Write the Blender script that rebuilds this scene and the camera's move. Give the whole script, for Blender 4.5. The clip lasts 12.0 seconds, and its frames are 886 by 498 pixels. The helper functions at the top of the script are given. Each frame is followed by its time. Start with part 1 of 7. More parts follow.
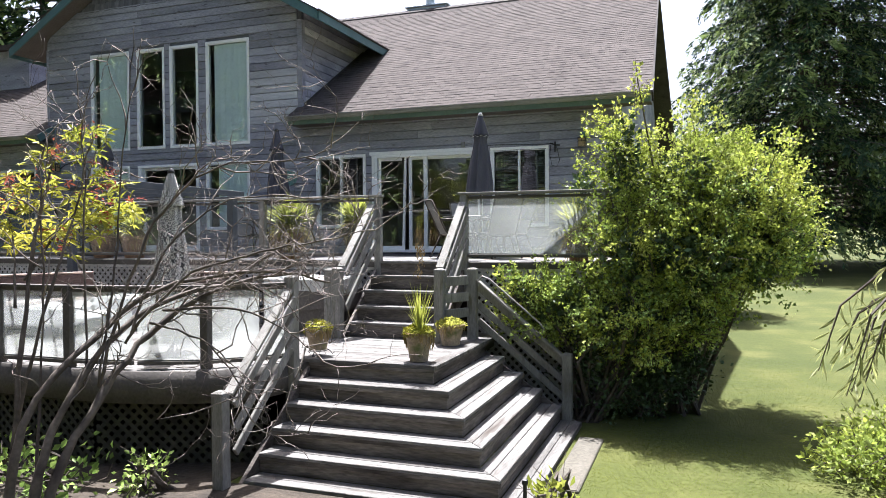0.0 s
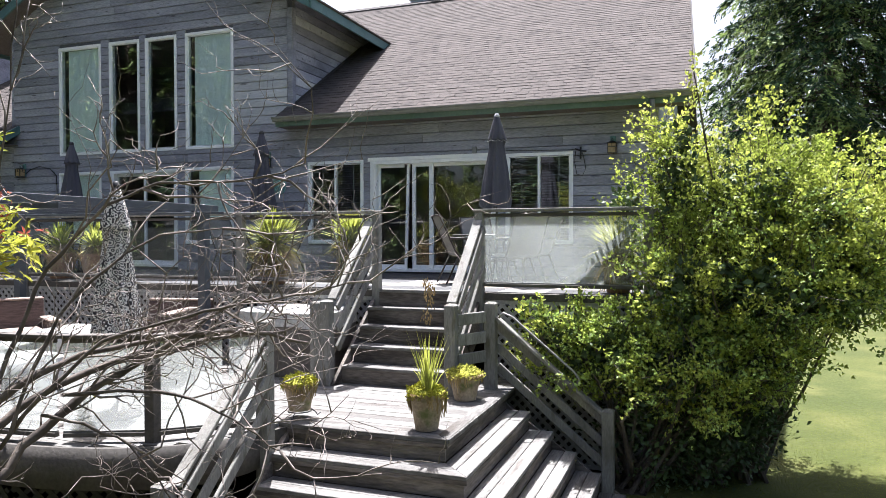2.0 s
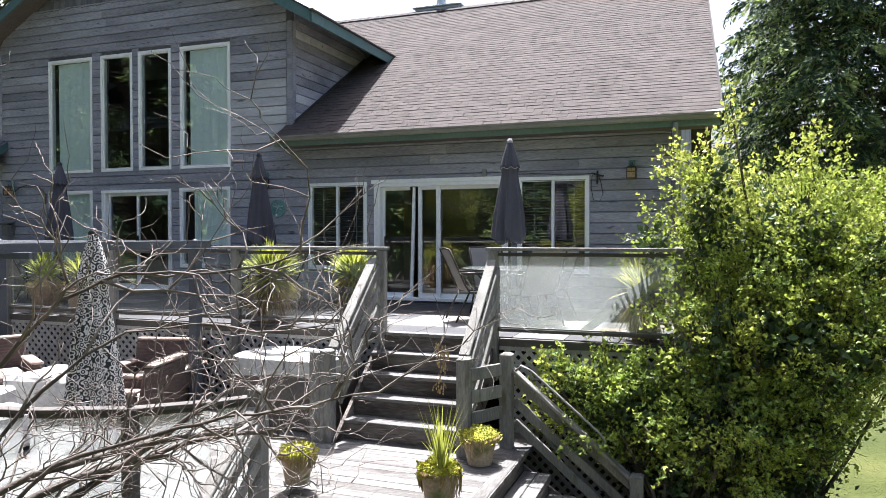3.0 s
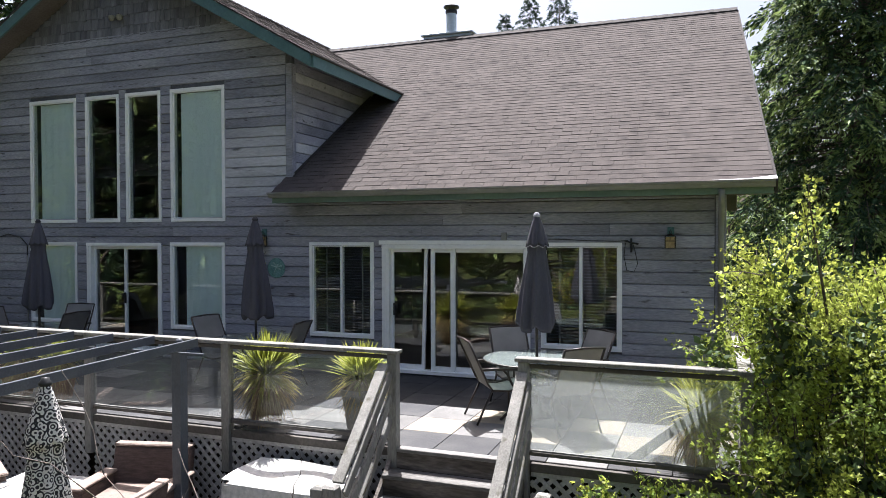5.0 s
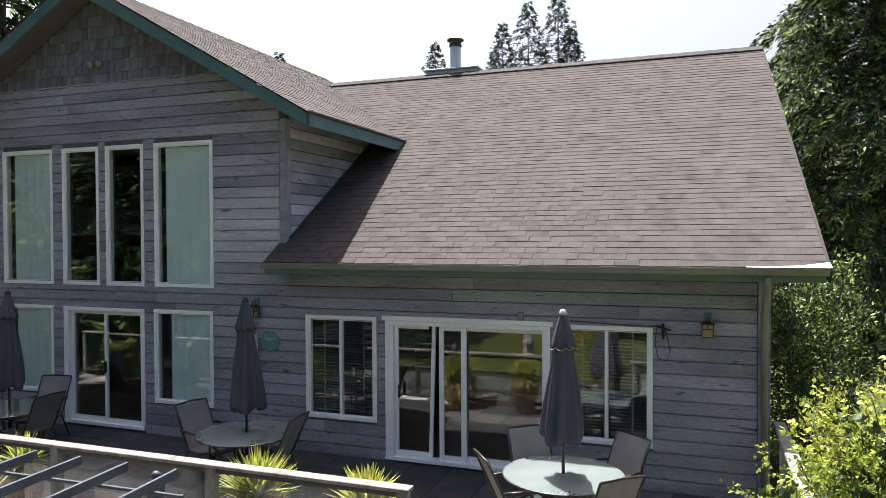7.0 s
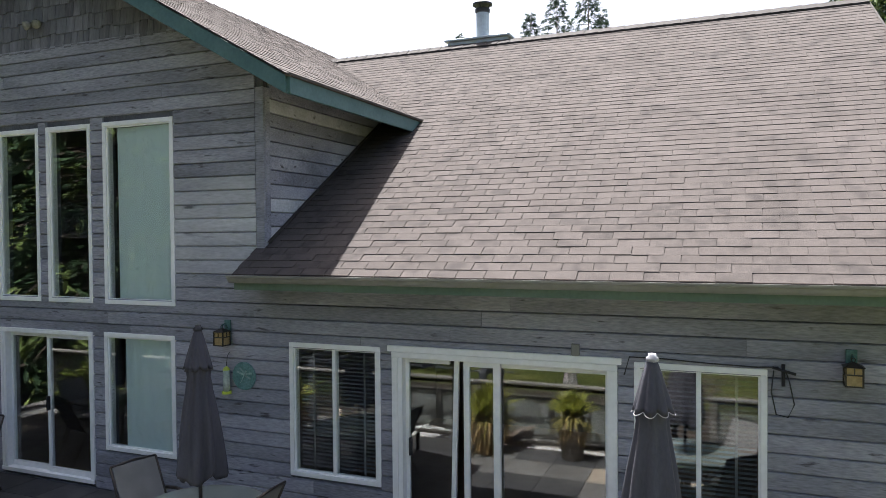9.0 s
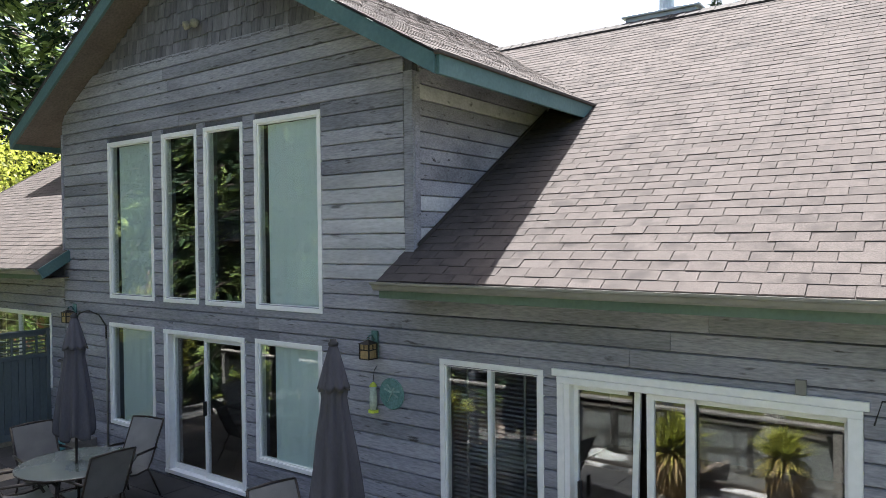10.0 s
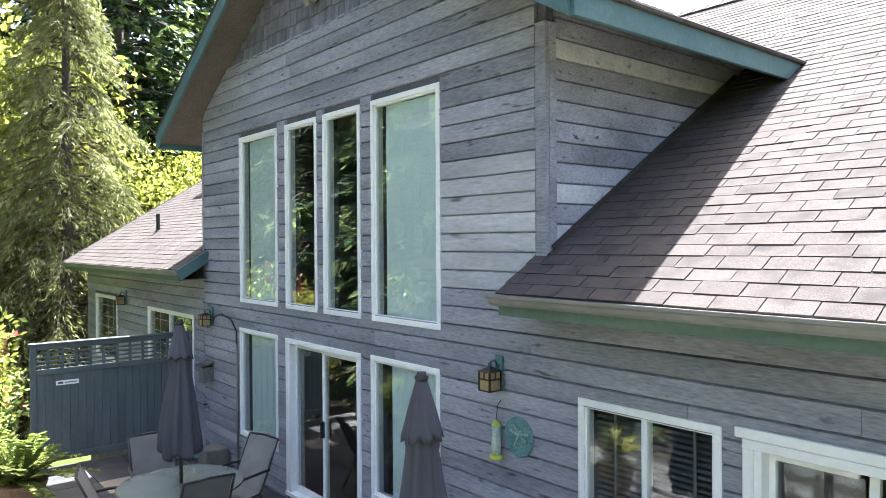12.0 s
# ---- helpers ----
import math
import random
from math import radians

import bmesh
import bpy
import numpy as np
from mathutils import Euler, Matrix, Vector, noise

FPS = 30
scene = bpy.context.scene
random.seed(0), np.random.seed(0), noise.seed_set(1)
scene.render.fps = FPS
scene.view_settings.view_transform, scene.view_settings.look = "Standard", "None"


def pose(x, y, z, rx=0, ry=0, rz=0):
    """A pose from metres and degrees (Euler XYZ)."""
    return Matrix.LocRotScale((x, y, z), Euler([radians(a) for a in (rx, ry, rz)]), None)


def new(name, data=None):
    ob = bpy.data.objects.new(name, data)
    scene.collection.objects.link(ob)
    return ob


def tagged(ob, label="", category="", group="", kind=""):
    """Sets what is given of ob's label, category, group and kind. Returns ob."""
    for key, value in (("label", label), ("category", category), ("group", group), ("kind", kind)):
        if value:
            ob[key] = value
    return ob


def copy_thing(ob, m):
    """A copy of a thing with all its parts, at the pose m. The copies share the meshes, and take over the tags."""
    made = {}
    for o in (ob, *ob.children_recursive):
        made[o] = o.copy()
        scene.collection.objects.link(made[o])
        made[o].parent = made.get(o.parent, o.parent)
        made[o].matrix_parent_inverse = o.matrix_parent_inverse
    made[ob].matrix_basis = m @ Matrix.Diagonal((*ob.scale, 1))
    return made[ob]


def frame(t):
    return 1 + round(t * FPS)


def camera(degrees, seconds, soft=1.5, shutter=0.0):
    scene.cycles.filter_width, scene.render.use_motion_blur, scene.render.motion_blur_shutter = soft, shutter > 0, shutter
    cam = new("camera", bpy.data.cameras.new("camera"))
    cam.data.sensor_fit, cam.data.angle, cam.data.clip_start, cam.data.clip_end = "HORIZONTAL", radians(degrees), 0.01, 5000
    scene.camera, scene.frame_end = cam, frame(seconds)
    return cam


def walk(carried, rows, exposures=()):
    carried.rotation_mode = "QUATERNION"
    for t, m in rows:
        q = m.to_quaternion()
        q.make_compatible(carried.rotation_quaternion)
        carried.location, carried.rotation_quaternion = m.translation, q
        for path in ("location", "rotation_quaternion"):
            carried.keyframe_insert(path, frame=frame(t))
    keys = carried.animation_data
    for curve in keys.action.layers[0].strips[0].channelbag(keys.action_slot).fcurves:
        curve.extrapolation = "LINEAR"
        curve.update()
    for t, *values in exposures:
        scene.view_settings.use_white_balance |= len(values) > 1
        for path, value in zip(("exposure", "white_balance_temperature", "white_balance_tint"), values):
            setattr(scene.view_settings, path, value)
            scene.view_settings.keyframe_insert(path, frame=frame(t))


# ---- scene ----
# camera and its walk: seconds, x, y, z, yaw (to the left of +y), pitch, roll
cam = camera(63.65, 12.0, soft=0.8)
PATH = [
    (0, 8.365, -13.906, 0.560, 19.990, -1.268, -0.395),
    (0.5, 8.154, -13.473, 0.574, 19.925, -1.210, -0.282),
    (1, 7.960, -13.034, 0.607, 19.944, -1.122, -0.171),
    (1.5, 7.767, -12.621, 0.670, 19.868, -1.044, -0.028),
    (2, 7.623, -12.257, 0.850, 20.031, -1.157, -0.129),
    (2.5, 7.437, -11.918, 1.085, 20.060, -1.171, -0.095),
    (3, 7.280, -11.626, 1.316, 20.156, -1.135, -0.071),
    (5, 6.698, -10.586, 2.401, 20.400, -1.203, -0.142),
    (5.5, 6.573, -10.365, 2.724, 20.414, -1.254, -0.171),
    (6, 6.410, -10.184, 3.047, 20.146, -1.207, -0.189),
    (6.5, 6.280, -9.991, 3.403, 19.997, -1.130, -0.209),
    (7, 6.148, -9.675, 3.487, 20.047, -1.104, -0.260),
    (8.8, 5.360, -7.415, 3.514, 20.752, -1.148, -0.442),
    (9, 5.239, -7.166, 3.536, 22.127, -1.211, -0.499),
    (9.5, 4.982, -6.538, 3.532, 29.077, -1.044, -0.657),
    (10, 4.748, -6.018, 3.526, 35.903, -0.890, -0.603),
    (10.5, 4.546, -5.554, 3.520, 41.238, -0.742, -0.527),
    (11, 4.369, -5.134, 3.502, 45.051, -0.599, -0.441),
    (11.5, 4.200, -4.772, 3.504, 48.033, -0.592, -0.427),
    (12, 4.022, -4.422, 3.495, 50.530, -0.502, -0.369),
]


def eye_pose(x, y, z, yaw, pitch, roll):
    return pose(x, y, z, 0, 0, yaw) @ pose(0, 0, 0, 90 + pitch) @ pose(0, 0, 0, 0, 0, roll)


EXPOSURES = [(0, 2.12, 5900, 14), (3, 2.18, 5900, 14), (5, 1.75, 6000, 14), (7, 1.8, 6200, 13), (9, 2.08, 6150, 11.5), (10, 2.46, 6100, 10.5), (11, 2.88, 5950, 10), (12, 3.2, 5900, 10)]
walk(cam, [(r[0], eye_pose(*r[1:])) for r in PATH], EXPOSURES)

# sun and sky: the sun stands high behind the house, a little to the west
TO_SUN = Vector((-0.204, 0.40, 1.0)).normalized()
ELEVATION = math.asin(TO_SUN.z)
world = bpy.data.worlds.new("sky")
scene.world = world
world.use_nodes = True
wn = world.node_tree.nodes
sky = wn.new("ShaderNodeTexSky")
sky.sky_type = "NISHITA"
sky.sun_disc = False
sky.sun_elevation = ELEVATION
sky.sun_rotation = math.atan2(TO_SUN.x, TO_SUN.y)
sky.air_density, sky.dust_density, sky.ozone_density = 1.0, 7.0, 0.0
wn["Background"].inputs["Strength"].default_value = 0.064
world.node_tree.links.new(sky.outputs[0], wn["Background"].inputs["Color"])
sun = new("sun", bpy.data.lights.new("sun", "SUN"))
sun.data.energy, sun.data.angle, sun.data.color = 5.0, radians(0.55), (1.0, 0.955, 0.89)
sun.matrix_world = Matrix.Translation((0, 10, 30)) @ (-TO_SUN).to_track_quat("-Z", "Y").to_matrix().to_4x4()
# ---- materials ----


def material(name, c1, c2, scale=3.0, stretch=(1, 1, 1), rough=0.75, bump=0.3, fine=30.0, fine_amt=0.25,
             rand=0.15, island=0.0, metal=0.0, spec=0.3, local=False, depth=0.01, spots=None, translucent=0.0, sheen=False):
    """Two tones mixed by a broad noise, a finer grain over them, relief from the grain, and a random shift a piece."""
    m = bpy.data.materials.new(name)
    m.use_nodes = True
    n, l = m.node_tree.nodes, m.node_tree.links
    p = n["Principled BSDF"]
    if local:
        src = n.new("ShaderNodeTexCoord").outputs["Object"]
    else:
        src = n.new("ShaderNodeNewGeometry").outputs["Position"]
    mp = n.new("ShaderNodeMapping")
    mp.inputs["Scale"].default_value = stretch
    l.new(src, mp.inputs["Vector"])
    info = n.new("ShaderNodeObjectInfo")
    shift = n.new("ShaderNodeVectorMath")
    shift.operation = "ADD"
    l.new(mp.outputs[0], shift.inputs[0])
    if rand:
        far = n.new("ShaderNodeMath")
        far.operation = "MULTIPLY"
        far.inputs[1].default_value = 37.0
        l.new(info.outputs["Random"], far.inputs[0])
        l.new(far.outputs[0], shift.inputs[1])
    big = n.new("ShaderNodeTexNoise")
    big.inputs["Scale"].default_value, big.inputs["Detail"].default_value = scale, 4
    l.new(shift.outputs[0], big.inputs["Vector"])
    ramp = n.new("ShaderNodeMapRange")
    ramp.inputs["From Min"].default_value, ramp.inputs["From Max"].default_value = 0.32, 0.68
    l.new(big.outputs["Fac"], ramp.inputs["Value"])
    mix = n.new("ShaderNodeMix")
    mix.data_type = "RGBA"
    mix.inputs[6].default_value, mix.inputs[7].default_value = (*c1, 1), (*c2, 1)
    l.new(ramp.outputs[0], mix.inputs[0])
    grain = n.new("ShaderNodeTexNoise")
    grain.inputs["Scale"].default_value, grain.inputs["Detail"].default_value = fine, 3
    l.new(shift.outputs[0], grain.inputs["Vector"])
    val = n.new("ShaderNodeMapRange")
    val.inputs["From Min"].default_value, val.inputs["From Max"].default_value = 0.25, 0.75
    val.inputs["To Min"].default_value, val.inputs["To Max"].default_value = 1 - fine_amt, 1 + fine_amt
    l.new(grain.outputs["Fac"], val.inputs["Value"])
    last = val.outputs[0]
    for amount, sock in ((rand, info.outputs["Random"]), (island, None)):
        if amount:
            if sock is None:
                sock = n.new("ShaderNodeNewGeometry").outputs["Random Per Island"]
            r = n.new("ShaderNodeMapRange")
            r.inputs["To Min"].default_value, r.inputs["To Max"].default_value = 1 - amount, 1 + amount
            l.new(sock, r.inputs["Value"])
            mul = n.new("ShaderNodeMath")
            mul.operation = "MULTIPLY"
            l.new(last, mul.inputs[0])
            l.new(r.outputs[0], mul.inputs[1])
            last = mul.outputs[0]
    tint = n.new("ShaderNodeVectorMath")
    tint.operation = "SCALE"
    l.new(mix.outputs[2], tint.inputs[0])
    l.new(last, tint.inputs["Scale"])
    colour = tint.outputs[0]
    if spots:
        c3, sscale, lo, hi = spots
        sp = n.new("ShaderNodeTexNoise")
        sp.inputs["Scale"].default_value, sp.inputs["Detail"].default_value = sscale, 5
        l.new(shift.outputs[0], sp.inputs["Vector"])
        sr = n.new("ShaderNodeMapRange")
        sr.inputs["From Min"].default_value, sr.inputs["From Max"].default_value = lo, hi
        l.new(sp.outputs["Fac"], sr.inputs["Value"])
        sm = n.new("ShaderNodeMix")
        sm.data_type = "RGBA"
        sm.inputs[7].default_value = (*c3, 1)
        l.new(sr.outputs[0], sm.inputs[0])
        l.new(colour, sm.inputs[6])
        colour = sm.outputs[2]
    l.new(colour, p.inputs["Base Color"])
    p.inputs["Roughness"].default_value, p.inputs["Metallic"].default_value = rough, metal
    p.inputs["Specular IOR Level"].default_value = spec
    if bump:
        b = n.new("ShaderNodeBump")
        b.inputs["Strength"].default_value, b.inputs["Distance"].default_value = bump, depth
        l.new(grain.outputs["Fac"], b.inputs["Height"])
        l.new(b.outputs[0], p.inputs["Normal"])
    if translucent:
        tr = n.new("ShaderNodeBsdfTranslucent")
        l.new(colour, tr.inputs["Color"])
        ms = n.new("ShaderNodeMixShader")
        ms.inputs[0].default_value = translucent
        l.new(p.outputs[0], ms.inputs[1])
        l.new(tr.outputs[0], ms.inputs[2])
        l.new(ms.outputs[0], n["Material Output"].inputs["Surface"])
    return m


def pane_glass(name, clear, haze, haze_colour, gloss=0.0, rough=0.0):
    """Thin glass: a mirror at a slant, else clear with a film of dirt that scatters light."""
    m = bpy.data.materials.new(name)
    m.use_nodes = True
    n, l = m.node_tree.nodes, m.node_tree.links
    n.remove(n["Principled BSDF"])
    tr, di, gl = n.new("ShaderNodeBsdfTransparent"), n.new("ShaderNodeBsdfDiffuse"), n.new("ShaderNodeBsdfGlossy")
    tl = n.new("ShaderNodeBsdfTranslucent")
    tr.inputs[0].default_value = (*clear, 1)
    di.inputs[0].default_value = (*haze_colour, 1)
    tl.inputs[0].default_value = (*haze_colour, 1)
    gl.inputs["Roughness"].default_value = rough
    film = n.new("ShaderNodeMixShader")
    film.inputs[0].default_value = 0.5
    l.new(di.outputs[0], film.inputs[1])
    l.new(tl.outputs[0], film.inputs[2])
    dirt = n.new("ShaderNodeTexNoise")
    dirt.inputs["Scale"].default_value, dirt.inputs["Detail"].default_value = 1.3, 3
    l.new(n.new("ShaderNodeNewGeometry").outputs["Position"], dirt.inputs["Vector"])
    rng = n.new("ShaderNodeMapRange")
    rng.inputs["From Min"].default_value, rng.inputs["From Max"].default_value = 0.3, 0.7
    rng.inputs["To Min"].default_value, rng.inputs["To Max"].default_value = haze * 0.8, haze * 1.2
    l.new(dirt.outputs["Fac"], rng.inputs["Value"])
    a = n.new("ShaderNodeMixShader")
    l.new(rng.outputs[0], a.inputs[0])
    l.new(tr.outputs[0], a.inputs[1])
    l.new(film.outputs[0], a.inputs[2])
    lw = n.new("ShaderNodeLayerWeight")
    lw.inputs["Blend"].default_value = 0.5
    pw = n.new("ShaderNodeMath")
    pw.operation = "POWER"
    pw.inputs[1].default_value = 3.5
    l.new(lw.outputs["Facing"], pw.inputs[0])
    add = n.new("ShaderNodeMath")
    add.operation, add.use_clamp = "MULTIPLY_ADD", True
    add.inputs[1].default_value, add.inputs[2].default_value = 0.75, 0.035 + gloss
    l.new(pw.outputs[0], add.inputs[0])
    b = n.new("ShaderNodeMixShader")
    l.new(add.outputs[0], b.inputs[0])
    l.new(a.outputs[0], b.inputs[1])
    l.new(gl.outputs[0], b.inputs[2])
    l.new(b.outputs[0], n["Material Output"].inputs["Surface"])
    return m


SIDING = material("weathered_siding", (0.195, 0.198, 0.232), (0.36, 0.362, 0.412), 1.3, (0.4, 1, 2.2), 0.8, 0.6, 30, 0.28, 0.11,
                  spots=((0.075, 0.070, 0.078), 9.0, 0.64, 0.73))
SIDING_PALE = material("bleached_siding", (0.335, 0.341, 0.373), (0.522, 0.528, 0.553), 1.6, (0.35, 1, 1.6), 0.8, 0.5, 26, 0.18, 0.14,
                  spots=((0.12, 0.12, 0.125), 5.0, 0.62, 0.72))
SIDING_CORE = material("siding_back", (0.11, 0.112, 0.13), (0.16, 0.162, 0.185), 3, bump=0)
SHAKE = material("cedar_shake", (0.12, 0.12, 0.139), (0.21, 0.208, 0.228), 3, (3, 1, 0.4), 0.85, 0.5, 30, 0.2, 0.22)
TEAL = material("teal_trim_paint", (0.07, 0.135, 0.14), (0.105, 0.18, 0.182), 2, rough=0.55, bump=0.15, fine=25, fine_amt=0.12, rand=0.05)
GREEN = material("green_fascia_paint", (0.10, 0.155, 0.125), (0.14, 0.195, 0.16), 2, rough=0.6, bump=0.15, fine=25, fine_amt=0.12, rand=0.05)
GUTTER = material("grey_gutter_metal", (0.19, 0.19, 0.178), (0.25, 0.247, 0.232), 2, rough=0.5, bump=0.05, fine=12, fine_amt=0.1, rand=0.05)
SOFFIT = material("soffit_board", (0.12, 0.10, 0.088), (0.16, 0.135, 0.12), 2, bump=0.2, rand=0.05)
FLUE = material("pale_flue_metal", (0.36, 0.41, 0.45), (0.46, 0.51, 0.55), 3, rough=0.4, bump=0.05, fine=20, fine_amt=0.1, rand=0.0, metal=0.3)
WHITE = material("white_vinyl", (0.807, 0.818, 0.818), (0.894, 0.894, 0.883), 2, rough=0.4, bump=0.03, fine=15, fine_amt=0.05, rand=0.03)
SHINGLE = material("asphalt_shingle", (0.070, 0.0615, 0.0575), (0.084, 0.074, 0.0695), 1.3, rough=0.95, bump=0.8, fine=110, fine_amt=0.4, rand=0.05, island=0.07, spec=0.08,
                   depth=0.004, spots=((0.050, 0.045, 0.043), 4.5, 0.5, 0.72))
RIDGE_CAP = material("dark_ridge_cap", (0.03, 0.026, 0.025), (0.045, 0.04, 0.038), 3, rough=0.9, bump=0.5, fine=100, rand=0.1, island=0.1)
GREYWOOD, GREYWOOD_Y = [material("weathered_grey_wood", (0.085, 0.080, 0.074), (0.158, 0.153, 0.144), 1.6, grain, 0.85, 0.7, 22, 0.42, 0.2, 0.08,
                                 spots=((0.045, 0.036, 0.029), 1.9, 0.58, 0.74)) for grain in ((0.45, 3.2, 3.2), (3.2, 0.45, 3.2))]
RISER, RISER_Y = [material("brown_weathered_riser", (0.040, 0.033, 0.028), (0.175, 0.152, 0.134), 1.3, grain, 0.85, 0.7, 16, 0.45, 0.2,
                           spots=((0.022, 0.017, 0.014), 1.7, 0.54, 0.68)) for grain in ((0.55, 2.0, 3.0), (2.0, 0.55, 3.0))]
POSTWOOD = material("grey_post_wood", (0.132, 0.128, 0.115), (0.23, 0.223, 0.204), 2.5, (2, 2, 0.5), 0.85, 0.5, 34, 0.25, 0.14,
                    spots=((0.09, 0.085, 0.06), 4, 0.6, 0.72))
PAINTWOOD = material("grey_brown_stained_wood", (0.058, 0.052, 0.046), (0.085, 0.076, 0.067), 2, rough=0.7, bump=0.3, rand=0.1)
LATTICE = material("grey_lattice", (0.274, 0.266, 0.256), (0.36, 0.353, 0.338), 3, rough=0.8, bump=0.3, island=0.12)
DARKMETAL = material("dark_blue_grey_metal", (0.055, 0.062, 0.075), (0.08, 0.088, 0.10), 3, rough=0.45, bump=0.05, fine=60, rand=0.05)
BRONZE = material("dark_bronze_metal", (0.035, 0.03, 0.028), (0.06, 0.052, 0.046), 5, rough=0.4, bump=0.05, metal=0.4, rand=0.05)
SLING = material("beige_sling_fabric", (0.152, 0.152, 0.148), (0.2, 0.198, 0.192), 4, rough=0.85, bump=0.4, fine=220, fine_amt=0.12, depth=0.002)
UMBRELLA = material("navy_grey_canvas", (0.052, 0.052, 0.066), (0.075, 0.075, 0.091), 2.5, (1, 1, 0.4), 0.85, 0.3, 60, 0.1, 0.08)
PIPING = material("grey_piping", (0.322, 0.322, 0.355), (0.435, 0.435, 0.451), 4, bump=0)
SLABSTONE = material("tan_edging_stone", (0.062, 0.057, 0.045), (0.095, 0.087, 0.07), 3, rough=0.9, bump=0.5, fine=30, fine_amt=0.3)
TERRACOTTA = material("mossy_terracotta", (0.24, 0.185, 0.13), (0.36, 0.29, 0.21), 5, rough=0.9, bump=0.4, fine=40, spots=((0.12, 0.13, 0.05), 6, 0.55, 0.7), local=True)
GREYPOT = material("grey_stone_pot", (0.112, 0.104, 0.093), (0.169, 0.154, 0.135), 4, rough=0.85, bump=0.3, fine=40, local=True)
BROWNPOT = material("brown_glazed_pot", (0.18, 0.10, 0.06), (0.30, 0.185, 0.11), 4, rough=0.7, bump=0.3, fine=40, local=True)
MOSS = material("yellow_moss", (0.204, 0.221, 0.025), (0.357, 0.34, 0.043), 9, rough=0.95, bump=0.8, fine=70, fine_amt=0.4, depth=0.02, island=0.25)
BLACK = material("black_plastic", (0.02, 0.02, 0.022), (0.03, 0.03, 0.032), 4, rough=0.5, bump=0)
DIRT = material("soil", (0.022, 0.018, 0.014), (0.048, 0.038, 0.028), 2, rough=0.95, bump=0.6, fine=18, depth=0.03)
LAWN = material("mown_lawn", (0.033, 0.044, 0.005), (0.052, 0.061, 0.009), 0.45, rough=0.95, bump=0.5, fine=16, fine_amt=0.2, rand=0, depth=0.015,
                spots=((0.088, 0.090, 0.024), 0.9, 0.5, 0.85))
GRASS = material("grass_blade", (0.069, 0.092, 0.009), (0.117, 0.133, 0.018), 0.5, rough=0.8, bump=0, island=0.3, rand=0, translucent=0.45)
BARK = material("bark", (0.07, 0.055, 0.045), (0.14, 0.115, 0.095), 6, (3, 3, 0.6), 0.9, 0.9, 16, 0.3, 0.1, depth=0.03)
TWIG = material("pale_bare_twig", (0.072, 0.059, 0.051), (0.216, 0.184, 0.162), 5, rough=0.8, bump=0.4, fine=30, fine_amt=0.25, rand=0.05)
DARKTWIG = material("brown_branch", (0.036, 0.028, 0.024), (0.115, 0.095, 0.078), 5, rough=0.8, bump=0.4, fine=30, fine_amt=0.25, rand=0.05)


def leafy(name, c1, c2, trans=0.45, island=0.35, scale=0.8, spec=0.2):
    return material(name, c1, c2, scale, rough=0.48, bump=0, fine=4, fine_amt=0.2, rand=0.12, island=island, translucent=trans, spec=spec)


CONIFER = leafy("dark_fir_needles", (0.02, 0.04, 0.024), (0.052, 0.09, 0.04), 0.1, spec=0.05)
FARCONIFER = leafy("far_fir_needles", (0.03, 0.052, 0.04), (0.06, 0.088, 0.06), 0.2, spec=0.08)
# paler fir colour that stands for sun on some branchlets
FIRSUN = leafy("pale_new_fir_growth", (0.144, 0.212, 0.068), (0.248, 0.313, 0.107), 0.4, spec=0.1)
CEDAR = leafy("cedar_sprays", (0.156, 0.174, 0.066), (0.324, 0.33, 0.138), 0.5)
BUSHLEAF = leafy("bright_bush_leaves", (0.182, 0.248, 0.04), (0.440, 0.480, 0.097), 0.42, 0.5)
# leaf colour with the shade inside and below shrubs already put in
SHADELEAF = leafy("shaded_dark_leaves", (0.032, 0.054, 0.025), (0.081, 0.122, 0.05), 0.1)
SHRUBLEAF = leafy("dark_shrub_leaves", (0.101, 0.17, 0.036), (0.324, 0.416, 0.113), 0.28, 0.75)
MAPLELEAF = leafy("yellow_maple_leaves", (0.224, 0.256, 0.032), (0.4, 0.368, 0.056), 0.5)
REDLEAF = leafy("red_seed_clusters", (0.22, 0.05, 0.04), (0.34, 0.12, 0.07), 0.35)
LIGHTLEAF = leafy("sunlit_tree_leaves", (0.2, 0.246, 0.037), (0.342, 0.349, 0.074), 0.58)
YUCCA = leafy("striped_spike_leaves", (0.25, 0.289, 0.042), (0.431, 0.437, 0.102), 0.4, 0.3)
YELLOWED = leafy("yellowed_spike_leaves", (0.272, 0.248, 0.056), (0.4, 0.352, 0.12), 0.35)
DRYLEAF = leafy("dry_leaves", (0.211, 0.15, 0.066), (0.376, 0.282, 0.138), 0.3)
FERN = leafy("pale_fern", (0.18, 0.232, 0.053), (0.3, 0.338, 0.098), 0.5)
WINDOW = pane_glass("window_glass", (0.96, 0.985, 0.98), 0.0, (0.5, 0.5, 0.5), 0.065)
RAILGLASS = pane_glass("clear_rail_glass", (0.93, 0.95, 0.945), 0.012, (0.7, 0.74, 0.74), 0.02)
# pale haze joins a film of dirt and the sky's reflection as colour
HAZEGLASS = pane_glass("salt_hazed_glass", (0.88, 0.90, 0.89), 0.19, (0.7, 0.74, 0.73), 0.02)
TABLEGLASS = pane_glass("frosted_table_glass", (0.6, 0.68, 0.66), 0.45, (0.55, 0.62, 0.60), 0.05, 0.08)
BLIND = material("pale_sheer_blind", (0.78, 0.89, 0.885), (0.84, 0.93, 0.92), 1.2, (6, 1, 0.3), 0.8, 0.1, 20, 0.05, 0.04, translucent=0.08)
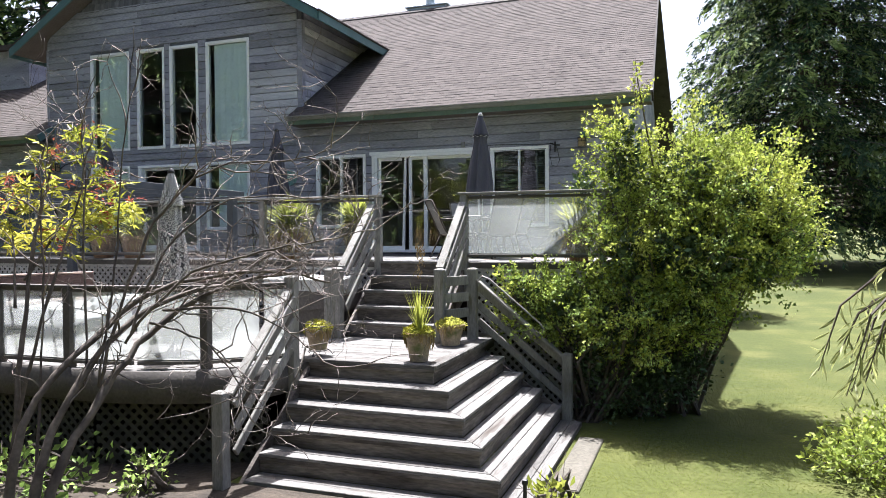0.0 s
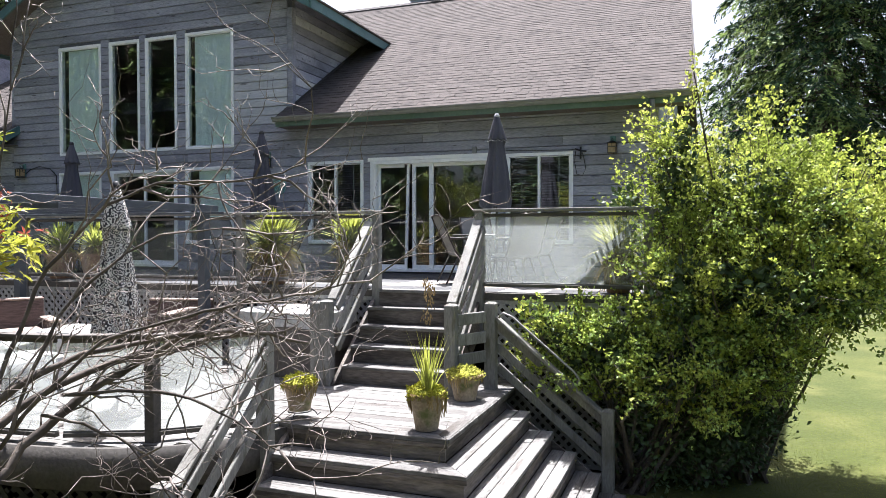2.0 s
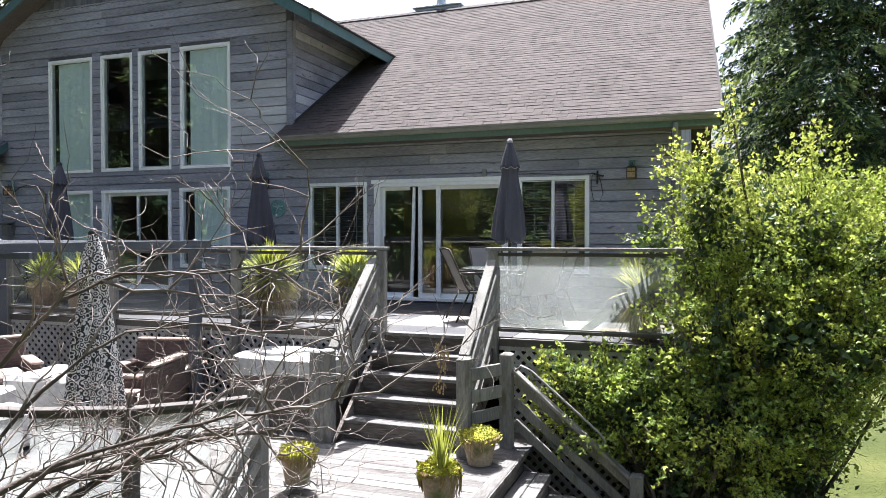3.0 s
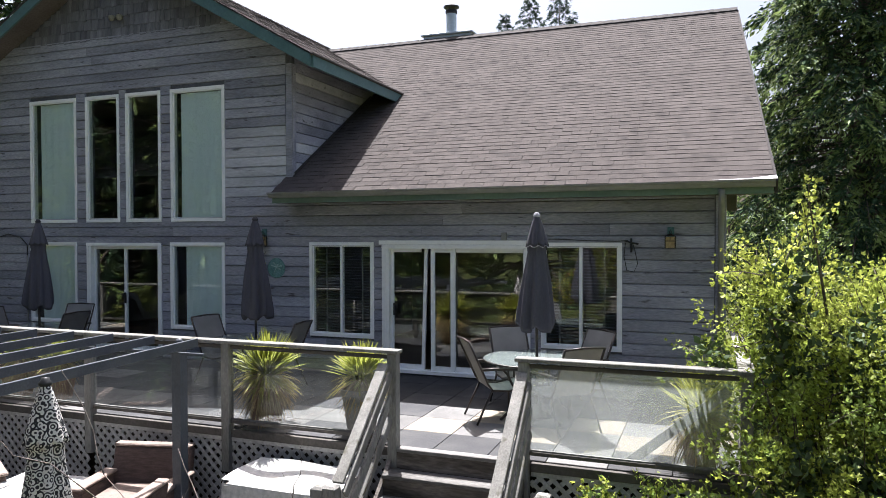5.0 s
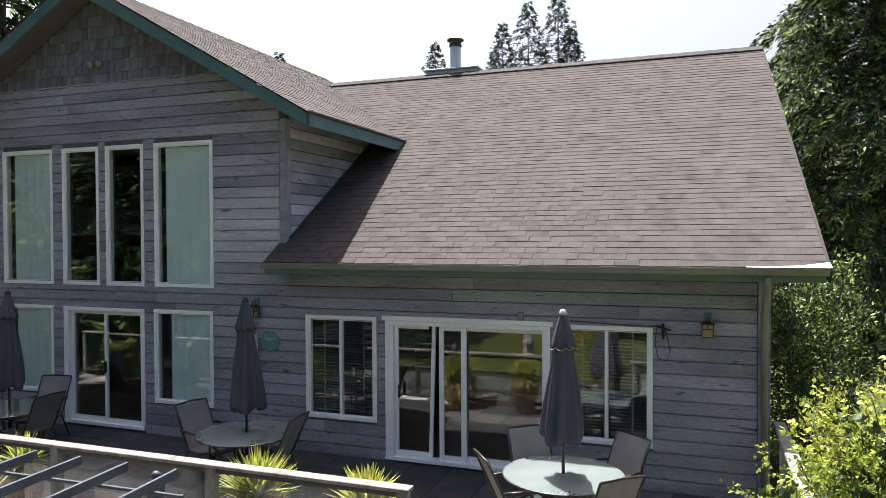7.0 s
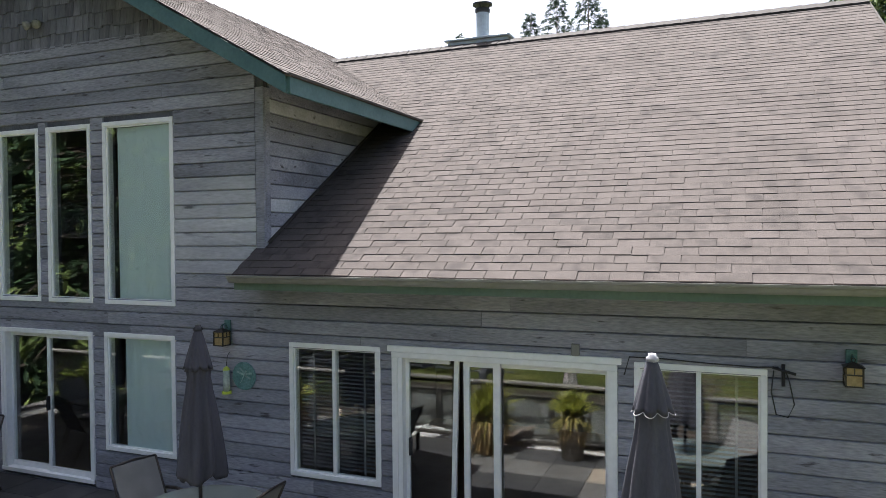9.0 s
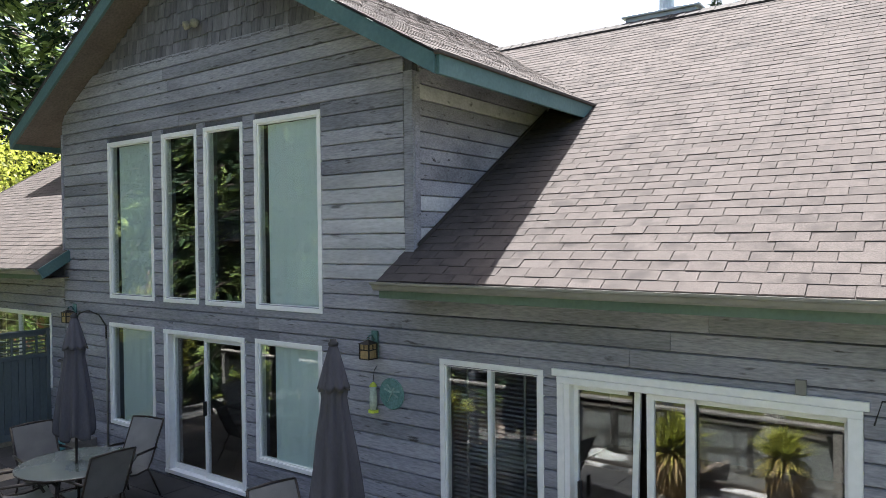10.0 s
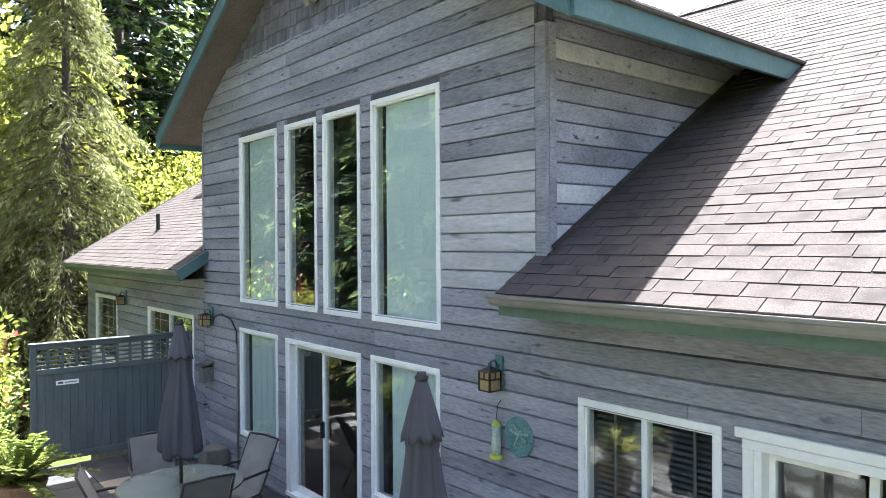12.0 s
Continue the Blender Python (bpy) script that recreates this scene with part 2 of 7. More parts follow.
SLAT = material("grey_blind_slat", (0.165, 0.165, 0.16), (0.209, 0.209, 0.204), 3, rough=0.5, bump=0)
ROOM = material("dim_room_paint", (0.16, 0.15, 0.14), (0.20, 0.19, 0.175), 1, bump=0.05)
ROOMFLOOR = material("room_floor_wood", (0.12, 0.08, 0.05), (0.17, 0.12, 0.08), 2, bump=0.1)
# lattice colour darkened for the shade below the lower deck
LATTICE_SHADED = material("old_dark_lattice", (0.035, 0.033, 0.024), (0.065, 0.06, 0.045), 3, rough=0.85, bump=0.3, island=0.15)
# ---- mesh helpers ----
R = random.Random(7)


class Geo:
    """Collects vertices and faces for one mesh."""

    def __init__(self):
        self.v, self.f = [], []

    def add(self, verts, faces, m=None):
        k = len(self.v)
        self.v += [tuple(m @ Vector(p)) for p in verts] if m is not None else [tuple(p) for p in verts]
        self.f += [tuple(i + k for i in face) for face in faces]
        return self

    def box(self, x0, y0, z0, x1, y1, z1, m=None):
        v = [(x0, y0, z0), (x1, y0, z0), (x1, y1, z0), (x0, y1, z0), (x0, y0, z1), (x1, y0, z1), (x1, y1, z1), (x0, y1, z1)]
        return self.add(v, [(0, 3, 2, 1), (4, 5, 6, 7), (0, 1, 5, 4), (1, 2, 6, 5), (2, 3, 7, 6), (3, 0, 4, 7)], m)

    def beam(self, a, b, w, h, up=(0, 0, 1), below=False):
        """A bar from a to b, w wide across and h high along up. below: a and b lie on its top face."""
        a, b, up = Vector(a), Vector(b), Vector(up)
        d = (b - a).normalized()
        side = d.cross(up).normalized()
        top = side.cross(d).normalized()
        o = -top * h / 2 if below else Vector((0, 0, 0))
        v = [p + o + side * sx * w / 2 + top * sz * h / 2 for p in (a, b) for sx, sz in ((-1, -1), (1, -1), (1, 1), (-1, 1))]
        return self.add(v, [(0, 1, 2, 3), (7, 6, 5, 4), (0, 4, 5, 1), (1, 5, 6, 2), (2, 6, 7, 3), (3, 7, 4, 0)])

    def prism(self, outline, y0, y1):
        """An outline in x and z, drawn out from y0 to y1."""
        n = len(outline)
        v = [(x, y0, z) for x, z in outline] + [(x, y1, z) for x, z in outline]
        return self.add(v, [tuple(range(n)), tuple(range(2 * n - 1, n - 1, -1))] + [(i, n + i, n + (i + 1) % n, (i + 1) % n) for i in range(n)])

    def slab(self, outline, z0, z1):
        """An outline in x and y, drawn out from z0 to z1."""
        n = len(outline)
        v = [(x, y, z0) for x, y in outline] + [(x, y, z1) for x, y in outline]
        return self.add(v, [tuple(range(n - 1, -1, -1)), tuple(range(n, 2 * n))] + [(i, (i + 1) % n, n + (i + 1) % n, n + i) for i in range(n)])

    def tube(self, points, radii, n=8, cap=True):
        pts = [Vector(p) for p in points]
        k = len(self.v)
        ref = Vector((0.31, 0.17, 0.93))
        for i, p in enumerate(pts):
            d = (pts[min(i + 1, len(pts) - 1)] - pts[max(i - 1, 0)]).normalized()
            s = d.cross(ref)
            s = (s if s.length > 0.05 else d.cross(Vector((1, 0, 0)))).normalized()
            t = d.cross(s)
            r = radii[i] if isinstance(radii, (list, tuple)) else radii
            self.v += [tuple(p + (s * math.cos(a) + t * math.sin(a)) * r) for a in [2 * math.pi * j / n for j in range(n)]]
        for i in range(len(pts) - 1):
            for j in range(n):
                a, b = k + i * n + j, k + i * n + (j + 1) % n
                self.f.append((a, b, b + n, a + n))
        if cap:
            self.f.append(tuple(k + j for j in range(n - 1, -1, -1)))
            self.f.append(tuple(k + (len(pts) - 1) * n + j for j in range(n)))
        return self

    def lathe(self, profile, n=20, m=None, wave=None):
        """Rings of radius and height round z. wave(angle, height): a factor on the radius."""
        v = []
        for r, z in profile:
            for j in range(n):
                a = 2 * math.pi * j / n
                q = r * (wave(a, z) if wave else 1)
                v.append((q * math.cos(a), q * math.sin(a), z))
        f = [(i * n + j, i * n + (j + 1) % n, (i + 1) * n + (j + 1) % n, (i + 1) * n + j) for i in range(len(profile) - 1) for j in range(n)]
        return self.add(v, f, m)

    def mesh(self, name, mat, bevel=0.0, smooth=False):
        me = bpy.data.meshes.new(name)
        me.from_pydata(self.v, [], self.f)
        if bevel:
            bm = bmesh.new()
            bm.from_mesh(me)
            bmesh.ops.bevel(bm, geom=list(bm.edges), offset=bevel, segments=1, affect="EDGES", profile=0.5)
            bm.to_mesh(me)
            bm.free()
        if smooth:
            me.polygons.foreach_set("use_smooth", [True] * len(me.polygons))
        me.materials.append(mat)
        me.update()
        return me


def part(name, geo, mat, parent=None, label="", bevel=0.0, smooth=False):
    """One mesh object, under a thing or a part."""
    ob = new(name, geo.mesh(name, mat, bevel, smooth) if isinstance(geo, Geo) else geo)
    if parent is not None:
        ob.parent = parent
    if label:
        tagged(ob, label)
    return ob


def thing(name, label, category, at=(0, 0, 0), turn=0, group="", kind=""):
    ob = new(name)
    ob.empty_display_size = 0.1
    ob.matrix_basis = pose(*at, 0, 0, turn)
    return tagged(ob, label, category, group, kind)


def structure(name, geo, mat, label, category="", bevel=0.0, smooth=False):
    return tagged(part(name, geo, mat, None, "", bevel, smooth), label, category or name.split("_")[0], "", "structure")


def box(*a):
    return Geo().box(*a)


def beam(*a, **k):
    return Geo().beam(*a, **k)


def board_profile(h, d=0.022):
    return [(0.012, 0.0), (-d + 0.006, 0.004), (-d, 0.012), (-d, h - 0.013), (-d + 0.010, h - 0.009), (-0.004, h - 0.006), (0.012, h + 0.001)]


# unit meshes shared by alike pieces
def unit_board(mat, h, d=0.022):
    """A siding board one metre long: flat face, bevelled foot and a rebate at its head."""
    prof = board_profile(h, d)
    g = Geo()
    n = len(prof)
    g.add([(0, y, z) for y, z in prof] + [(1, y, z) for y, z in prof],
          [(i, n + i, n + i + 1, i + 1) for i in range(n - 1)] + [tuple(range(n)), tuple(range(2 * n - 1, n - 1, -1))])
    return g.mesh("board", mat)


def place_piece(me, parent, m):
    ob = new(me.name, me)
    ob.parent = parent
    ob.matrix_basis = m
    return ob


DECK, LOW, GR = 0.13, -0.93, -2.02
# ---- ground ----
def ground_height(x, y):
    """Level by the house, falling a little to the front, rising to the woods far off."""
    k = min(1.0, max(0.0, (y - 6) / 26))
    roll = 0.05 * math.sin(x * 0.21 + 1) * math.cos(y * 0.17) * min(1, max(0, (abs(x) + abs(y) - 14) / 10))
    return GR + roll + 0.95 * k * k * (3 - 2 * k) + 0.03 * min(70, max(0, y - 35))


g = Geo()
steps = sorted([-2500, -700, -300, -150, -90, -60, 2500, 700, 300, 150, 90, 60] + [2.5 * i for i in range(-18, 19)])
g.add([(x, y, ground_height(x, y)) for y in steps for x in steps],
      [(j * len(steps) + i, j * len(steps) + i + 1, (j + 1) * len(steps) + i + 1, (j + 1) * len(steps) + i)
       for j in range(len(steps) - 1) for i in range(len(steps) - 1)])
structure("ground", g, LAWN, "sunlit mown lawn round the house", "lawn", smooth=True)

# ---- house shell ----
S, EAVE_Y, EAVE_Z, RIDGE_Y = 0.62, -0.5, 3.09, 6.2
GS, GX, GTOP = 0.57, -3.735, 7.835          # gable slope, ridge line in x, ridge height
GEAVE = 4.435                              # half width of the gable roof


def roof_z(y):
    return EAVE_Z + S * (min(y, 2 * RIDGE_Y - y) - EAVE_Y)


def gable_z(x):
    return GTOP - GS * abs(x - GX)


def wall_cells(x0, x1, z0, z1, holes):
    """The parts of a wall between its openings, as rectangles."""
    xs = sorted({x0, x1, *[v for h in holes for v in (h[0], h[2])]})
    zs = sorted({z0, z1, *[v for h in holes for v in (h[1], h[3])]})
    for xa, xb in zip(xs, xs[1:]):
        for za, zb in zip(zs, zs[1:]):
            if not any(h[0] < (xa + xb) / 2 < h[2] and h[1] < (za + zb) / 2 < h[3] for h in holes):
                yield xa, za, xb, zb


# openings: x0, z0, x1, z1
UP = [(-6.05, 2.64, -4.83, 5.06), (-4.60, 2.64, -3.76, 5.06), (-3.61, 2.64, -2.78, 5.06), (-2.56, 2.64, -1.36, 5.06)]
LOWER = [(-6.08, 0.67, -4.85, 2.26), (-2.59, 0.67, -1.38, 2.26)]
DOOR_L = (-4.59, 0.19, -2.79, 2.25)
W1, DOOR_R, W2 = (0.35, 0.68, 1.56, 2.27), (1.71, 0.17, 4.18, 2.23), (4.34, 0.68, 5.53, 2.27)
WEST = [(-14.3, 0.9, -12.5, 2.36), (-10.4, 1.0, -7.95, 2.30)]
GABLE_HOLES = UP + LOWER + [DOOR_L]
MAIN_HOLES = [W1, DOOR_R, W2]
BOTTOM = -2.1

gable_wall = Geo()
for c in wall_cells(-7.47, 0.0, BOTTOM, 5.25, GABLE_HOLES):
    gable_wall.box(c[0], 0.012, c[1], c[2], 0.2, c[3])
gable_wall.prism([(-7.47, 5.25), (0, 5.25), (0, gable_z(0) - 0.12), (GX, GTOP - 0.14), (-7.47, gable_z(-7.47) - 0.12)], 0.012, 0.2)
gable_wall = structure("wall_south_gable", gable_wall, SIDING_CORE, "gable end wall of weathered grey wood siding", "house wall")
main_wall = Geo()
for c in wall_cells(0.0, 6.9, BOTTOM, 3.2, MAIN_HOLES):
    main_wall.box(c[0], 0.012, c[1], c[2], 0.2, c[3])
main_wall = structure("wall_south_main", main_wall, SIDING_CORE, "long low wall of weathered grey wood siding", "house wall")
west_wall = Geo()
for c in wall_cells(-15.07, -7.47, BOTTOM, 3.2, WEST):
    west_wall.box(c[0], 0.012, c[1], c[2], 0.2, c[3])
west_wall = structure("wall_south_wing", west_wall, SIDING_CORE, "low wing wall of weathered grey wood siding", "house wall")
cheek_wall = structure("wall_east_cheek", Geo().add(
    [(-0.012, 0.2, 3.3), (-0.012, 0.2, 5.5), (-0.012, 3.6, 5.5), (-0.2, 0.2, 3.3), (-0.2, 0.2, 5.5), (-0.2, 3.6, 5.5)],
    [(0, 2, 1), (3, 4, 5), (0, 1, 4, 3), (1, 2, 5, 4), (2, 0, 3, 5)]), SIDING_CORE, "grey sided cheek wall beside the roof", "house wall")
cheek_west = structure("wall_west_cheek", Geo().add(
    [(-7.458, 0.2, 3.3), (-7.458, 0.2, 5.5), (-7.458, 3.6, 5.5), (-7.27, 0.2, 3.3), (-7.27, 0.2, 5.5), (-7.27, 3.6, 5.5)],
    [(0, 1, 2), (3, 5, 4), (0, 3, 4, 1), (1, 4, 5, 2), (2, 5, 3, 0)]), SIDING_CORE, "grey sided cheek wall above the wing roof", "house wall")
# plain walls that close the house
structure("wall_east", Geo().prism([(6.7, BOTTOM), (6.9, BOTTOM), (6.9, 3.3), (6.7, 3.3)], 0.2, 12.2).add(
    [(6.88, 0.2, 3.3), (6.88, 12.2, 3.3), (6.88, 6.2, 7.1), (6.72, 0.2, 3.3), (6.72, 12.2, 3.3), (6.72, 6.2, 7.1)],
    [(0, 1, 2), (3, 5, 4)]), SIDING, "grey sided end wall of the house", "house wall")
structure("wall_north", box(-15.07, 12.2, BOTTOM, 6.9, 12.4, 3.3), SIDING, "plain back wall of the house", "house wall")
structure("wall_west", Geo().prism([(-15.07, BOTTOM), (-14.87, BOTTOM), (-14.87, 3.3), (-15.07, 3.3)], 0.2, 12.2).add(
    [(-15.05, 0.2, 3.3), (-15.05, 12.2, 3.3), (-15.05, 6.2, 7.1)], [(0, 2, 1)]), SIDING, "grey sided end wall of the wing", "house wall")
# dim rooms behind the glass
structure("room_floor", box(-14.8, 0.2, 0.0, 6.7, 6.0, 0.12), ROOMFLOOR, "dark wooden room floor behind the glass", "floor")
structure("room_wall", Geo().box(-14.8, 5.0, 0.12, 6.7, 5.15, 5.1).box(0.02, 0.2, 0.12, 0.12, 5, 3.0).box(-7.6, 0.2, 0.12, -7.5, 5, 5.1), ROOM, "dim inner walls of the rooms", "wall")
structure("ceiling", Geo().box(0.12, 0.2, 2.75, 6.7, 5, 2.85).box(-7.5, 0.2, 5.28, 0.0, 5, 5.38).box(-14.8, 0.2, 2.75, -7.6, 5, 2.85), ROOM, "room ceiling", "ceiling")

# ---- siding boards ----
PITCH = 0.173
BOARD_PROFILE = board_profile(PITCH)
BOARD = unit_board(SIDING, PITCH)
PALE_BOARD = unit_board(SIDING_PALE, PITCH)


def clip_spans(x0, x1, za, zb, holes, margin=0.0):
    spans = [(x0, x1)]
    for hx0, hz0, hx1, hz1 in holes:
        if hz0 < (za + zb) / 2 < hz1:
            spans = [s for a, b in spans for s in ((a, min(b, hx0 - margin)), (max(a, hx1 + margin), b)) if s[1] - s[0] > 0.02]
    return spans


def cut_board(xa, xb, z, limit):
    """A board whose ends follow the slope above it."""
    v = []
    for side in (0, 1):
        for y, dz in BOARD_PROFILE:
            lo, hi = limit(z + dz)
            left = min(max(xa, lo), xb - 0.01)
            v.append((left if side == 0 else max(min(xb, hi), left + 0.004), y, z + dz))
    n = len(BOARD_PROFILE)
    return Geo().add(v, [(i, n + i, n + i + 1, i + 1) for i in range(n - 1)] + [tuple(range(n)), tuple(range(2 * n - 1, n - 1, -1))]).mesh("board", SIDING)


def lay_boards(wall, x0, x1, z0, z1, holes, limit=None, turn=None):
    z = z0
    while z < z1 - 0.02:
        a, b = (x0, x1) if limit is None else limit(z)
        for sa, sb in clip_spans(max(a, x0), min(b, x1), z, z + PITCH, holes):
            cut = sa
            while cut < sb - 0.01:
                end = min(sb, cut + R.uniform(2.2, 5.0))
                if sb - end < 0.5:
                    end = sb
                m = Matrix.Translation((cut + 0.001, R.uniform(-0.003, 0.002), z)) @ Matrix.Diagonal((end - cut - 0.003, 1, 1, 1))
                bleached = wall is gable_wall and cut > -1.5 and 3.0 < z < 4.2
                if limit is not None and z + PITCH > 5.5:
                    place_piece(cut_board(cut + 0.001, end - 0.002, z, limit), wall, Matrix.Translation((0, R.uniform(-0.003, 0.002), 0)))
                else:
                    place_piece(PALE_BOARD if bleached else BOARD, wall, m if turn is None else turn @ m)
                cut = end
        z += PITCH


SHAKE_Z = 6.13
frames_g = [(h[0] - 0.0, h[1], h[2] + 0.0, h[3]) for h in GABLE_HOLES]
lay_boards(gable_wall, -7.47, -0.10, -0.05 + 18 * PITCH, SHAKE_Z, frames_g, lambda z: (max(-7.47, GX - (GTOP - 0.122 - z) / GS), min(-0.10, GX + (GTOP - 0.122 - z) / GS)))
lay_boards(main_wall, -7.47, 6.78, -0.05, 2.98, MAIN_HOLES + GABLE_HOLES)
lay_boards(west_wall, -15.05, -7.475, 0.0, 2.98, WEST)
# cheek boards run back along y, cut off by the roof below them
turn_e = Matrix.Translation((0, 0, 0)) @ pose(0, 0, 0, 0, 0, 90)
z = 3.30
while z < 5.45:
    end = (z + PITCH - EAVE_Z) / S + EAVE_Y + 0.06
    if end > 0.16:
        place_piece(PALE_BOARD if R.random() < 0.35 else BOARD, cheek_wall, turn_e @ Matrix.Translation((0.10, -0.002, z)) @ Matrix.Diagonal((max(0.04, end - 0.12), 1, 1, 1)))
        turn_w = Matrix.Translation((-7.47, 0, 0)) @ pose(0, 0, 0, 0, 0, -90)
        place_piece(BOARD, cheek_west, turn_w @ Matrix.Translation((-max(0.14, end), -0.002, z)) @ Matrix.Diagonal((max(0.04, end - 0.12), 1, 1, 1)))
    z += PITCH
# corner boards
part("corner_board", box(-0.09, -0.034, 3.36, 0.030, 0.012, 5.32), SIDING, gable_wall, bevel=0.004)
part("corner_board", box(-0.005, 0.013, 3.40, 0.034, 0.10, 5.32), SIDING, gable_wall, bevel=0.004)
part("corner_board", box(-7.50, -0.034, 3.30, -7.44, 0.10, 5.32), SIDING, gable_wall, bevel=0.004)
part("corner_board", box(6.79, -0.034, -0.05, 6.93, 0.05, 3.0), SIDING, main_wall, bevel=0.004)
# a band of cedar shakes in the gable's peak
for row in range(8):
    z = SHAKE_Z + 0.20 * row
    half = (GTOP - 0.16 - z) / GS
    x = GX - half
    while x < GX + half - 0.03:
        w = min(R.uniform(0.09, 0.19), GX + half - x)
        top = min(z + 0.26, GTOP - 0.12 - GS * max(abs(x - GX), abs(x + w - GX)))
        low = z + R.uniform(-0.02, 0.015)
        if top > low + 0.04 and w > 0.03:
            me = Geo().add([(0, -0.026, 0), (w - 0.006, -0.026, 0), (w - 0.006, -0.004, top - low), (0, -0.004, top - low),
                            (0, 0.01, 0), (w - 0.006, 0.01, 0), (w - 0.006, 0.01, top - low), (0, 0.01, top - low)],
                           [(0, 1, 2, 3), (0, 4, 5, 1), (1, 5, 6, 2), (3, 2, 6, 7), (0, 3, 7, 4)]).mesh("shake", SHAKE)
            place_piece(me, gable_wall, Matrix.Translation((x, 0, low)))
        x += w

# ---- roofs ----
def tab_rows(u0, u1, length, expose, width, clip, to_world, joined, near, mesh, holder, limit=300):
    """Courses of shingle tabs on a slope. clip(u, v): whether the slope is there. near(u, v): lifted out as pieces."""
    count = 0
    v, row = 0.0, 0
    while v < length - 0.02:
        start = u0(v) if callable(u0) else u0
        u = start - width * ((row * 0.5 + R.uniform(-0.08, 0.08)) % 1.0)
        stop = u1(v) if callable(u1) else u1
        sag = R.uniform(0, 6.28)
        while u < stop:
            a, b = max(u, start), min(u + width, stop)
            if b - a > 0.03 and clip((a + b) / 2, v + expose / 2):
                drop = R.uniform(-0.004, 0.003) + 0.003 * math.sin(u * 1.3 + sag)
                lift = R.uniform(0.005, 0.010)
                if near((a + b) / 2, v) and b - a > width - 0.001 and count < limit:
                    place_piece(mesh, holder, to_world(a, v + drop, lift - 0.006))
                    count += 1
                else:
                    m = to_world(a, v + drop, 0)
                    w, e = b - a - 0.008, expose + 0.03
                    k = len(joined.v)
                    joined.v += [tuple(m @ Vector(p)) for p in ((0, 0, lift), (w, 0, lift), (w, e, 0.001), (0, e, 0.001), (0, 0, -0.004), (w, 0, -0.004))]
                    joined.f += [(k, k + 1, k + 2, k + 3), (k + 4, k + 5, k + 1, k), (k + 5, k + 2, k + 1), (k + 4, k, k + 3)]
            u += width
        v += expose * R.uniform(0.97, 1.03)
        row += 1


TAB_W, TAB_E = 0.305, 0.142
tab_mesh = Geo().add([(0, 0, 0.007), (TAB_W - 0.008, 0, 0.007), (TAB_W - 0.008, TAB_E + 0.03, 0.001), (0, TAB_E + 0.03, 0.001), (0, 0, -0.004), (TAB_W - 0.008, 0, -0.004)],
                     [(0, 1, 2, 3), (4, 5, 1, 0), (5, 2, 1), (4, 0, 3)]).mesh("shingle", SHINGLE)
angle = math.atan(S)
slope_len = (RIDGE_Y - EAVE_Y) / math.cos(angle)


def main_to_world(u, v, w):
    return Matrix.Translation((u, EAVE_Y, EAVE_Z)) @ Matrix.Rotation(angle, 4, "X") @ Matrix.Translation((0, v, w))


def main_there(u, v):
    y, z = EAVE_Y + v * math.cos(angle), EAVE_Z + v * math.sin(angle)
    if u < 0.02:
        return (u > -0.10 and y < 0.0) or (y > 0.0 and z > gable_z(u) - 0.05)
    return not (u < 0.72 and y < 0.0 and gable_z(u) - 0.02 < z)


roof_main = Geo().add([(-0.10, EAVE_Y, EAVE_Z - 0.005), (7.5, EAVE_Y, EAVE_Z - 0.005), (7.25, RIDGE_Y, roof_z(RIDGE_Y) - 0.005), (-7.0, RIDGE_Y, roof_z(RIDGE_Y) - 0.005), (-7.0, 0.2, roof_z(0.2) - 0.005), (-0.10, 0.2, roof_z(0.2) - 0.005),
                       (7.5, 12.9, EAVE_Z), (-7.0, 12.9, EAVE_Z)],
                      [(0, 1, 2, 3, 4, 5), (2, 6, 7, 3)])
roof_main = structure("roof_main", roof_main, SHINGLE, "sunlit brown-grey asphalt shingle roof", "roof")
joined = Geo()
def main_start(v):
    """Where a course begins: over the eave, against the cheek wall, or in the valley."""
    y = EAVE_Y + v * math.cos(angle)
    return -0.10 if y < 0.0 else 0.022 if y < 2.6 else -3.1


tab_rows(main_start, lambda v: 7.5 - 0.25 * v / slope_len, slope_len, TAB_E, TAB_W, main_there, main_to_world, joined,
         lambda u, v: 0.3 < u < 5.4 and v < 2.6, tab_mesh, roof_main)
tagged(part("shingles", joined, SHINGLE, roof_main), kind="stuff")
part("drip_board", Geo().beam((7.515, EAVE_Y, EAVE_Z - 0.10), (7.265, RIDGE_Y, roof_z(RIDGE_Y) - 0.10), 0.03, 0.17), RIDGE_CAP, roof_main, "dark rake board")
for i in range(44):
    x = 7.26 - 0.24 * i
    if x > -2.7:
        part("ridge_cap", Geo().add([(x, 6.05, 7.198), (x - 0.26, 6.05, 7.188), (x - 0.26, 6.2, 7.29), (x, 6.2, 7.303), (x, 6.35, 7.198), (x - 0.26, 6.35, 7.188), (x, 6.05, 7.12), (x - 0.26, 6.05, 7.12)],
                                    [(0, 3, 2, 1), (3, 4, 5, 2), (0, 4, 3), (6, 0, 1, 7)]), RIDGE_CAP, roof_main)

